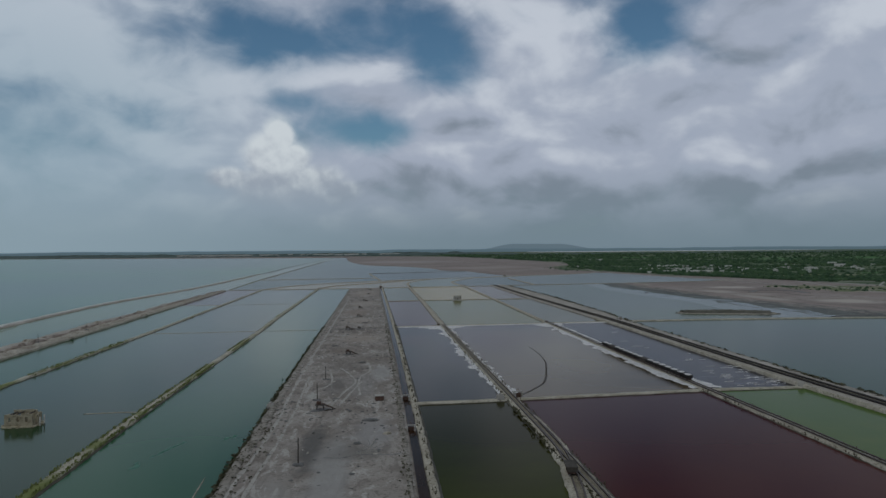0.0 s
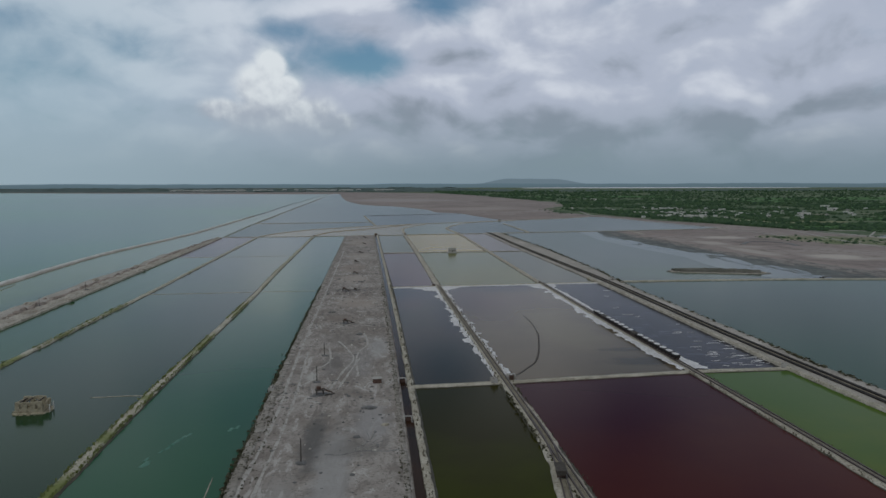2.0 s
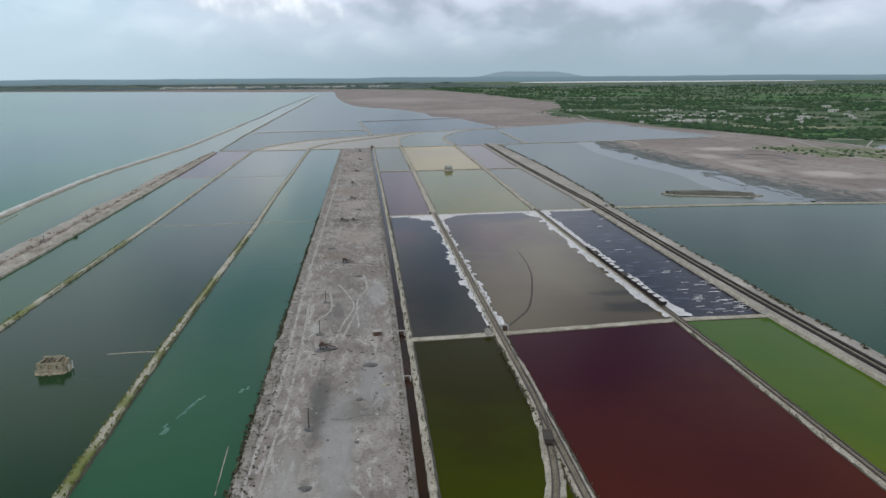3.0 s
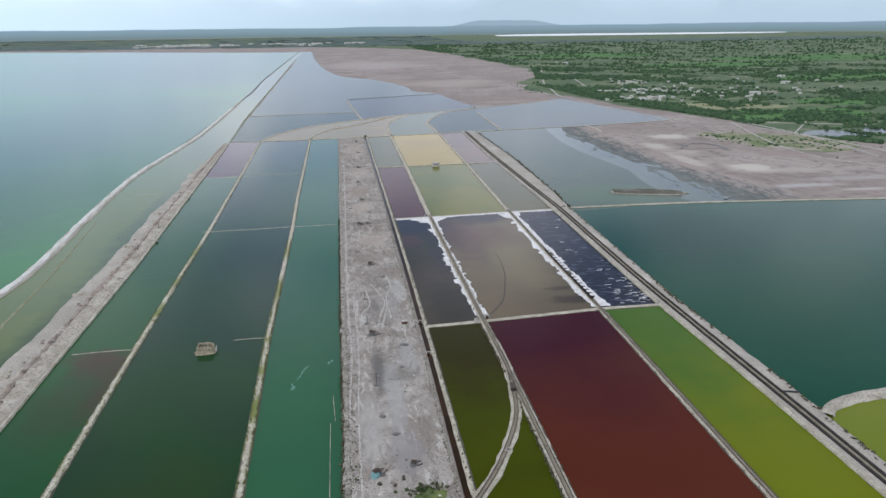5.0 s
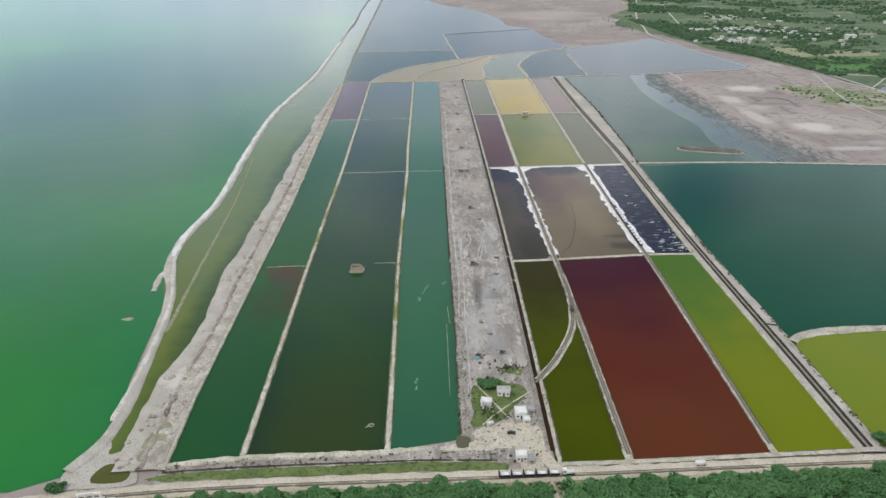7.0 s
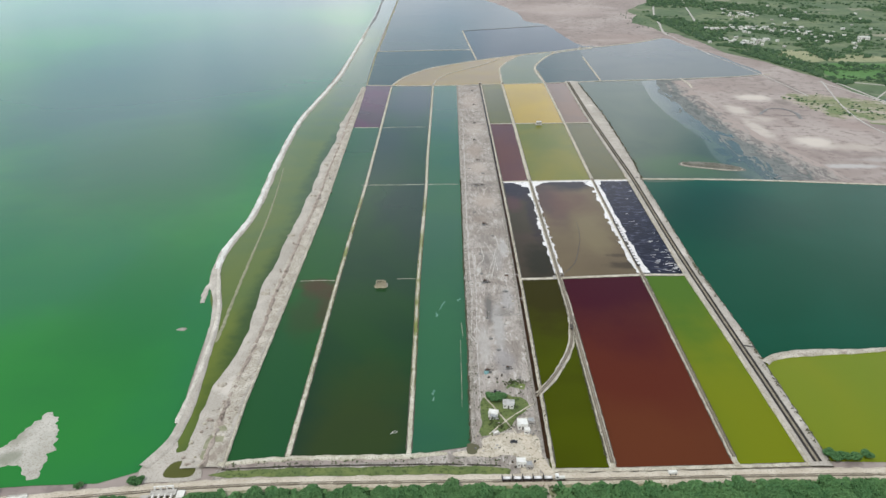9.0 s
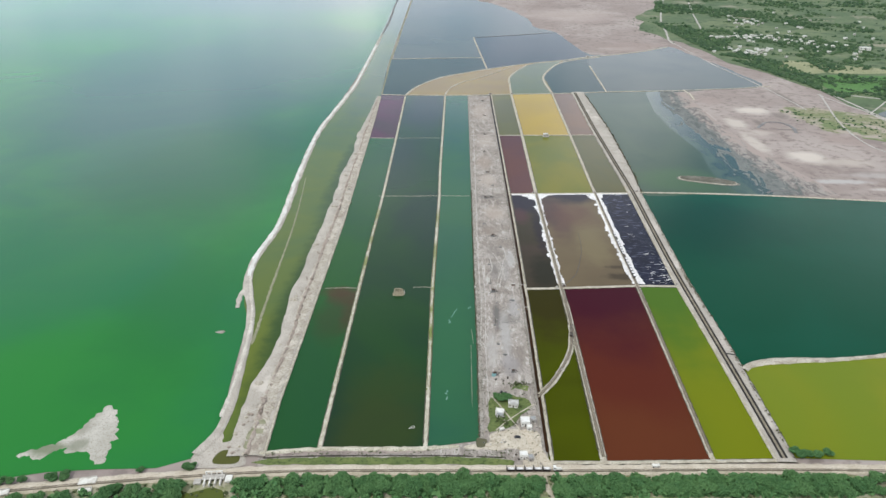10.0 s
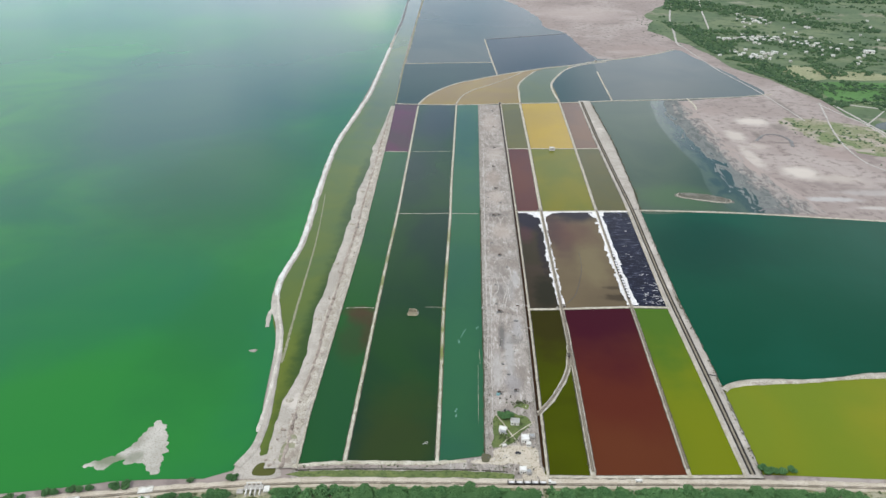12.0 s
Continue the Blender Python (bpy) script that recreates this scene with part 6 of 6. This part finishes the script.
def tree(seed, high, spread):
    rng = random.Random(seed)
    root = thing("tree", 0, 0, 0, 0, "dense green thorn tree in a roadside belt", "tree", "roadside trees")
    bm = bmesh.new()
    tube(bm, (0, 0, 0), (0.05, 0.03, high * 0.45), 0.12, 0.08, 7)
    lobes = []
    for k in range(6):
        a, d = k * 1.05 + rng.uniform(-0.3, 0.3), spread * rng.uniform(0.35, 0.62)
        tip = (d * math.cos(a), d * math.sin(a), high * rng.uniform(0.5, 0.78))
        tube(bm, (0.04, 0.02, high * 0.36), tip, 0.06, 0.025, 5)
        lobes.append((*tip, spread * rng.uniform(0.38, 0.55), high * rng.uniform(0.2, 0.3)))
    lobes.append((0, 0, high * 0.78, spread * 0.5, high * 0.26))
    part("trunk", bm, BARK, root)
    verts, faces = leaf_cloud(rng, lobes, 1900, 0.20)
    crown = new("crown", mesh_of("crown", verts, faces, LEAF))
    crown.parent = root
    return root


protos = [tree(1, 1.9, 1.7), tree(2, 1.5, 1.55), tree(3, 2.2, 2.0), tree(4, 1.1, 1.05)]
road_y = line([(p[0], p[1]) for p in ROAD])
spots, rng = [], random.Random(21)
for x0, x1, depth, density in ((-117, -103, (2.2, 5), 9), (-96, -87, (2.4, 5), 8), (-81, -66.5, (2.4, 6), 13), (-56, -48, (2.9, 4.8), 10), (-46, -34, (2.8, 6.4), 22), (-33, -7, (2.8, 6.4), 58), (-6, 1.4, (3.0, 6.2), 14), (4.6, 62, (2.8, 7.0), 112), (62, 84, (2.4, 7), 16)):
    for k in range(density):
        x = rng.uniform(x0, x1)
        spots.append((x, road_y(x) - rng.uniform(*depth) - (1.0 if -7 < x < 8 else 0.0)))
for x0, x1, n in ((-115, -71, 14), (-70, -66, 3)):
    for k in range(n):
        x = rng.uniform(x0, x1)
        spots.append((x, road_y(x) + rng.uniform(1.5, 2.4)))
for k, p in enumerate(protos):
    p.matrix_basis = pose(spots[k][0], spots[k][1], 0.0, 0, 0, rng.uniform(0, 360))
for k, (x, y) in enumerate(spots[4:]):
    north = y > road_y(x)
    copy_thing(protos[3] if north else protos[rng.choice((0, 0, 1, 1, 2, 3))], pose(x, y, 0.0, 0, 0, rng.uniform(0, 360)) @ Matrix.Scale(rng.uniform(0.7, 1.05), 4))
for x, y in ((-5.6, 22.9), (-5.0, 22.2), (-4.2, 23.0), (-3.4, 22.6)):
    bush = copy_thing(protos[3], pose(x, y, 0.15, 0, 0, x * 50))
    bush.name = "tree"
    tagged(bush, "rounded green garden tree beside a white house", "tree", "garden trees")
for x, y in ((53.8, 8.0), (54.6, 6.9), (56.2, 7.2), (58, 7.0), (60.4, 7.6)):
    copy_thing(protos[3], pose(x, y, 0.1, 0, 0, x * 40))


def scatter(name, spots_sizes, material, label, category, leaves=9, flat=0.6):
    rng = random.Random(len(spots_sizes))
    verts, faces = [], []
    for x, y, z, s in spots_sizes:
        v, f = leaf_cloud(rng, [(x, y, z + s * flat * 0.4, s * 0.5, s * flat * 0.5)], leaves, s * 0.55)
        b = len(verts)
        verts += v
        faces += [tuple(i + b for i in q) for q in f]
    return tagged(new(name, mesh_of(name, verts, faces, material)), label, category, kind="stuff")


def blades(name, spots_sizes, material, label, category, count=5):
    """Tufts of narrow, upright leaves."""
    rng = random.Random(len(spots_sizes) + 7)
    verts, faces = [], []
    for x, y, z, s in spots_sizes:
        for k in range(count):
            a, r = rng.uniform(0, 6.283), s * 0.30 * rng.random()
            cx, cy, h, w = x + r * math.cos(a), y + r * math.sin(a), s * rng.uniform(0.7, 1.3), s * 0.13
            lean = (rng.gauss(0, 0.16) * s, rng.gauss(0, 0.16) * s)
            b, t = len(verts), rng.uniform(0, 3.14)
            dx, dy = w * math.cos(t), w * math.sin(t)
            verts += [(cx - dx, cy - dy, z), (cx + dx, cy + dy, z), (cx + dx * 0.7 + lean[0], cy + dy * 0.7 + lean[1], z + h), (cx - dx * 0.7 + lean[0], cy - dy * 0.7 + lean[1], z + h)]
            faces.append((b, b + 1, b + 2, b + 3))
    return tagged(new(name, mesh_of(name, verts, faces, material)), label, category, kind="stuff")


rng = random.Random(33)
edge = [(STRIP_W(y) - 0.15 + rng.gauss(0, 0.2), y, 0.06, rng.uniform(0.1, 0.3)) for y in (rng.uniform(10, 150) for _ in range(2400))]
edge += [(STRIP_W(y) + abs(rng.gauss(0, 0.7)), y, 0.17, rng.uniform(0.08, 0.2)) for y in (rng.uniform(25, 75) for _ in range(420))]
edge += [(STRIP_W(y) + rng.uniform(0.5, 2.6), y, 0.14, rng.uniform(0.06, 0.14)) for y in (rng.uniform(10, 75) for _ in range(90))]
edge += [(STRIP_E(y) - 0.9 + rng.gauss(0, 0.18), y, 0.25, rng.uniform(0.07, 0.18)) for y in (rng.uniform(20, 150) for _ in range(420))]
scatter("scrub", edge, SCRUB_LEAF, "dry brown scrub along the edges of the mud strip", "scrub")
banks = []
for f, n in ((LINE_A, 1400), (LINE_B, 1900)):
    for _ in range(n):
        y = rng.uniform(8, 290) if rng.random() < 0.3 else rng.uniform(25, 130)
        if noise.noise(Vector((y * 0.06, f(50), 1))) > -0.3:
            banks.append((f(y) + rng.choice((-1, 1)) * rng.uniform(0.2, 0.52), y, 0.14, rng.uniform(0.10, 0.26)))
blades("bank_grass", banks, leafage("bank_grass_leaves", (0.13, 0.16, 0.04), (0.27, 0.29, 0.10)), "yellow-green grass tufts along pond banks", "grass")
reeds = [(LINE_1(y) + rng.choice((-0.7, 0.7)) + rng.gauss(0, 0.1), y, 0.12, rng.uniform(0.1, 0.25)) for y in (rng.uniform(8, 140) for _ in range(420))]
reeds += [(STRIP_E(y) + 0.8 + rng.gauss(0, 0.12), y, 0.2, rng.uniform(0.1, 0.25)) for y in (rng.uniform(10, 150) for _ in range(300))]
reeds += [(LINE_2(y) + rng.choice((-0.6, 0.6)) + rng.gauss(0, 0.1), y, 0.12, rng.uniform(0.1, 0.22)) for y in (rng.uniform(8, 76) for _ in range(220))]
blades("dry_reeds", reeds, leafage("dry_reed_leaves", (0.08, 0.07, 0.04), (0.17, 0.15, 0.10)), "dark dry grass along the railway banks", "grass")
right = []
for _ in range(230):
    y = rng.choice((rng.gauss(80, 6), rng.uniform(60, 150), rng.uniform(6, 50)))
    right.append((RAIL(y) + RAIL_BANK(min(y, 140)) - rng.uniform(0.1, 0.9), y, 0.25, rng.uniform(0.2, 0.5)))
for _ in range(260):
    y = rng.uniform(150, 300)
    right.append((RAIL(y) + RAIL_BANK(y) + rng.gauss(-0.1, 0.3), y, 0.02, rng.uniform(0.3, 0.8)))
for _ in range(240):
    y = rng.uniform(6, 70)
    right.append((LINE_1(y) - 0.75 + rng.gauss(0, 0.12), y, 0.15, rng.uniform(0.15, 0.3)))
scatter("bank_scrub", right, SCRUB_LEAF, "dark low scrub along the railway banks", "scrub")
yard = [(rng.gauss(-0.6, 1.3), rng.gauss(28.2, 0.5), 0.16, rng.uniform(0.2, 0.5)) for _ in range(46)]
yard += [(rng.uniform(-9.6, -7.8), rng.uniform(10, 34), 0.16, rng.uniform(0.1, 0.28)) for _ in range(36)]
yard += [(rng.uniform(-8, 2.4), rng.uniform(5, 13.5), 0.16, rng.uniform(0.1, 0.25)) for _ in range(46)]
yard += [(rng.gauss(-4.2, 1.2), rng.gauss(14.6, 0.9), 0.16, rng.uniform(0.2, 0.45)) for _ in range(36)]
yard += [(rng.uniform(-7.4, 1.6), rng.uniform(13.5, 25), 0.17, rng.uniform(0.12, 0.32)) for _ in range(90)]
scatter("yard_scrub", yard, leafage("yard_leaves", (0.03, 0.05, 0.015), (0.10, 0.115, 0.045)), "dark scrub scattered round the houses and yard", "scrub")
south = []
for _ in range(240):
    x = rng.uniform(-53, 3)
    south.append((x, road_y(x) + rng.uniform(3.2, 5.6), 0.16, rng.uniform(0.1, 0.3)))
for _ in range(700):
    x = rng.uniform(-116, 120)
    south.append((x, road_y(x) - rng.uniform(1.6, 8), 0.03, rng.uniform(0.25, 0.7)))
hedge_spots = []
for x0, x1, n in ((-116, -66, 120), (-56, -34, 150), (-33, 1.4, 330), (4.6, 64, 620)):
    for _ in range(n):
        x = rng.uniform(x0, x1)
        hedge_spots.append((x, road_y(x) - rng.uniform(2.3, 7.0), 0.0, rng.uniform(0.6, 1.5)))
scatter("undergrowth", hedge_spots, LEAF, "dense green undergrowth between the roadside trees", "undergrowth", leaves=26, flat=0.9)
scatter("roadside_scrub", south, leafage("roadside_leaves", (0.045, 0.075, 0.025), (0.12, 0.13, 0.06)), "mixed green and dry scrub along the causeway", "scrub")

# ---- the far plain: fields, tracks, village, woods ----
FIELD = earth("crop_field", (0.075, 0.17, 0.045), (0.10, 0.20, 0.06), (0.055, 0.12, 0.035), 0.03, 0.4)
TAN = earth("fallow_field", (0.26, 0.265, 0.15), (0.32, 0.315, 0.19), (0.18, 0.19, 0.095), 0.03, 0.4)
for pts, m, lab in (([(210, 359), (256, 362), (288, 359), (279, 319), (234, 319), (205, 319)], FIELD, "bright green crop field"), ([(211, 410), (233, 392), (220, 370), (205, 368), (199, 390)], TAN, "pale fallow field"), ([(237, 392), (264, 385), (260, 370), (224, 370)], TAN, "pale fallow field"),
                    ([(287, 405), (343, 422), (353, 383), (297, 376)], FIELD, "bright green crop field"), ([(395, 607), (520, 636), (522, 572), (405, 560)], FIELD, "bright green crop field"),
                    ([(357, 855), (517, 886), (527, 793), (376, 779)], FIELD, "bright green crop field"), ([(549, 1019), (802, 1060), (805, 902), (569, 908)], FIELD, "bright green crop field"), ([(280, 1233), (476, 1262), (496, 1115), (290, 1122)], FIELD, "bright green crop field")):
    structure(sheet_of("field", pts, 0.05, m, 1.0, 6.0), lab + " on the plain", "field")
for pts, w in (([(149, 468), (148, 483), (157, 532), (165, 581), (181, 649), (201, 725), (237, 866)], 2.2), ([(170, 449), (183, 506), (199, 584), (214, 657), (230, 727)], 2.0), ([(198, 374), (197, 342), (198, 316), (203, 256), (209, 195)], 2.0), ([(192, 312), (184, 284), (177, 258), (172, 231), (173, 208), (184, 190)], 1.4), ([(190, 311), (194, 292), (200, 270), (200, 242), (195, 208)], 1.4), ([(200, 270), (219, 293), (232, 309)], 1.2), ([(148, 488), (150, 454), (155, 392), (163, 342), (167, 303), (169, 276)], 1.1), ([(198, 315), (222, 302), (253, 291)], 1.8)):
    structure(ribbon("dirt_track", pts, w * 0.75, 0.12, TYRE_MARK, base=-0.03, step=4, jag=0.25), "pale dirt track over mud and plain", "track")
structure(ribbon("mud_ridge", [(114.5, 318), (115.5, 305), (114.3, 294)], 1.2, 0.12, DUST, base=-0.05, step=2), "short pale ridge on the mudflat", "mud ridge")
structure(ribbon("mud_ridge", [(130, 240), (138, 250), (145, 250), (148, 242), (146, 232)], 1.6, 0.12, WET, base=-0.05, step=2, jag=0.3), "curved dark ridge on the mudflat", "mud ridge")
structure(ribbon("mud_ridge", [(102, 152), (106, 154.5), (112, 153.5), (114, 151.5)], 1.2, 0.15, WET, base=-0.05, step=1, jag=0.3), "small dark mud hump beside the bank", "mud ridge")

structure(sheet_of("scrub_tongue", [(154, 274), (167, 282), (185, 274), (206, 262), (210, 244), (200, 227), (187, 219), (175, 225), (172, 233), (163, 234), (159, 251)], -0.03, THIN_GRASS, 3.0, 3.0, scale=0.15), "tongue of green scrub on the mudflat", "grassland")
structure(sheet_of("salt_pond", [(203, 264), (208, 273), (219, 277), (234, 270), (250, 287), (253, 272), (238, 261), (219, 255)], 0.02, SHALLOW, 1.5, 3.0), "shallow grey water lying in the scrub", "shallow water")
homes = [house("village_house", 0, 0, 0, 2.0, 1.6, 1.1, "small whitewashed flat-roofed village house among trees", "flat", 2, z=0, group="village houses"),
         house("village_house", 0, 0, 0, 2.8, 1.8, 1.2, "long white village house with a flat roof", "flat", 3, z=0, group="village houses"),
         house("village_house", 0, 0, 0, 1.7, 1.5, 1.0, "small earth-coloured village house with a pale roof", "flat", 1, CONCRETE, ROOF_WHITE, 0, group="village houses")]
rng = random.Random(55)
sites = []
for cx, cy, sx, sy, n in ((219, 500, 17, 6, 58), (197, 440, 9, 9, 30), (243, 590, 7, 18, 22), (251, 484, 12, 8, 22), (268, 454, 20, 20, 16), (313, 537, 50, 40, 24)):
    sites += [(rng.gauss(cx, sx), rng.gauss(cy, sy)) for _ in range(n)]
for k, (x, y) in enumerate(sites):
    m = pose(x, y, -0.02, 0, 0, rng.uniform(-25, 25))
    if k < 3:
        homes[k].matrix_basis = m
    else:
        copy_thing(homes[k % 3], m)
for x, y, turn in ((278, 928, 10), (286, 920, 10), (364, 537, 5), (287, 453, -8), (404, 607, 12)):
    house("farm_shed", x, y, turn, 7.5, 3.0, 2.0, "long white farm shed on the plain", "flat", 3, z=0, group="farm sheds")
town = house("town_house", -600, 2140, 0, 14, 9, 6, "pale flat-roofed town house on the far shore", "flat", 4, z=0, group="far town houses")
hall = house("town_house", -110, 2190, 0, 19, 10, 6, "long pale hall on the far shore", "flat", 5, z=0, group="far town houses")
for k in range(64):
    x = rng.gauss(-480, 120) if k < 44 else rng.uniform(-260, 60)
    copy_thing(hall if k % 9 == 0 else town, pose(x, rng.uniform(2130, 2420), -0.02, 0, 0, rng.uniform(-20, 20)))


def lump(verts, faces, x, y, z, r, h, rng):
    """A low, uneven, leafy lump."""
    b = len(verts)
    n = 6
    verts.append((x + rng.uniform(-0.2, 0.2) * r, y, z + h))
    for ringz, ringr in ((0.72, 0.62), (0.3, 1.0), (0.0, 0.8)):
        for k in range(n):
            a = 6.283 * (k + 0.5 * ringz) / n
            q = r * ringr * rng.uniform(0.7, 1.25)
            verts.append((x + q * math.cos(a), y + q * math.sin(a), z + h * ringz * rng.uniform(0.8, 1.2)))
    faces += [(b, b + 1 + k, b + 1 + (k + 1) % n) for k in range(n)]
    for ringi in range(2):
        o = b + 1 + ringi * n
        faces += [(o + k, o + n + k, o + n + (k + 1) % n, o + (k + 1) % n) for k in range(n)]


rng = random.Random(64)
for name, label, mat, spots in (
        ("mud_clods", "dark clods and damp lumps on the mud strip", WET, [(rng.uniform(-9.6, 2.4), cy + rng.gauss(0, spread), 0.15) for cy, spread, n in ((72, 2.5, 70), (108, 2.5, 60), (142, 3, 80), (60, 9, 60), (90, 12, 80), (125, 14, 70), (175, 20, 120), (235, 30, 120), (32, 3, 60)) for _ in range(n)]),
        ("salt_clods", "pale salt lumps on the mud strip", BLEACHED, [(rng.uniform(-9.8, 2.6), rng.uniform(26, 290), 0.15) for _ in range(170)]),
        ("bank_clods", "brown clods along the dumped ridge", CLODS, [(OUTER(y) - rng.uniform(0.6, 0.6 * outer_width((y - 2.5) / 288.5)), y, 0.33) for y in (rng.uniform(4, 288) for _ in range(700))])):
    verts, faces = [], []
    for x, y, z in spots:
        r = rng.uniform(0.04, 0.13) * (1 + y / 500)
        lump(verts, faces, x, y, z, r * rng.uniform(0.8, 1.6), r * rng.uniform(0.5, 1.0), rng)
    tagged(new(name, mesh_of(name, verts, faces, mat)), label, "clods", kind="stuff")
rng = random.Random(77)
shore = line([(86, 291), (174, 250), (256, 200), (335, 191), (401, 171), (461, 161), (587, 152), (700, 184), (822, 211), (1198, 198), (1671, 158)])
verts, faces = [], []
tries = 0
while len(faces) < 560000 and tries < 170000:
    tries += 1
    y = rng.uniform(180, 800) if tries % 2 else 240 + 1900 * rng.random() ** 1.3
    x = shore(y) + 4 + (y * 1.1 + 150) * rng.random() ** 1.5
    thick = noise.noise(Vector((x * 0.013, y * 0.013, 3))) + 0.6 * noise.noise(Vector((x * 0.05, y * 0.05, 5))) + (0.45 if x - shore(y) < 30 and 340 < y < 560 else 0)
    # hedgerows round crooked plots
    wx, wy = x * 0.9 + y * 0.25 + 9 * noise.noise(Vector((x * 0.02, y * 0.02, 8))), y - x * 0.2 + 9 * noise.noise(Vector((x * 0.02, y * 0.02, 9)))
    hedge = min(wx % 46, 46 - wx % 46, wy % 30, 30 - wy % 30) < 1.8
    if thick < (-0.25 if hedge else 0.08):
        continue
    s = (0.35 + 0.95 * rng.random() ** 1.6) * (1 + y / 900) * (0.8 if hedge else 1.0)
    lump(verts, faces, x, y, -0.1, s, s * rng.uniform(0.8, 1.4), rng)
for x0, y0, sx, sy, n in ((166, 255, 7, 12, 46), (184, 243, 10, 9, 60), (199, 244, 9, 10, 60), (158, 271, 4, 2.5, 12), (228, 344, 14, 5, 160), (144, 547, 5, 30, 60)):
    for k in range(n):
        s = rng.uniform(0.25, 0.85)
        lump(verts, faces, rng.gauss(x0, sx), rng.gauss(y0, sy), -0.1, s, s * rng.uniform(0.5, 1.0), rng)
tagged(new("scrub_woods", mesh_of("scrub_woods", verts, faces, LEAF_FAR)), "dark green scrub and trees scattered over the plain", "woods", kind="stuff")
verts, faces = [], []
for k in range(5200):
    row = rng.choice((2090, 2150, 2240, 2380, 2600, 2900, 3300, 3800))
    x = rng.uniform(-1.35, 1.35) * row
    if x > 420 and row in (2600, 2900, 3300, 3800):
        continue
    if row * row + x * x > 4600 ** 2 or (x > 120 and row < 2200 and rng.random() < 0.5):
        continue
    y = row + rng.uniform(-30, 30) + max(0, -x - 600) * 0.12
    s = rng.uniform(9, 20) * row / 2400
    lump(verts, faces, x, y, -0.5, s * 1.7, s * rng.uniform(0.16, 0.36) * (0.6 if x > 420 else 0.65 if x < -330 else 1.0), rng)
tagged(new("far_woods", mesh_of("far_woods", verts, faces, LEAF_HAZED)), "dark belt of far woods along the horizon", "woods", kind="stuff")
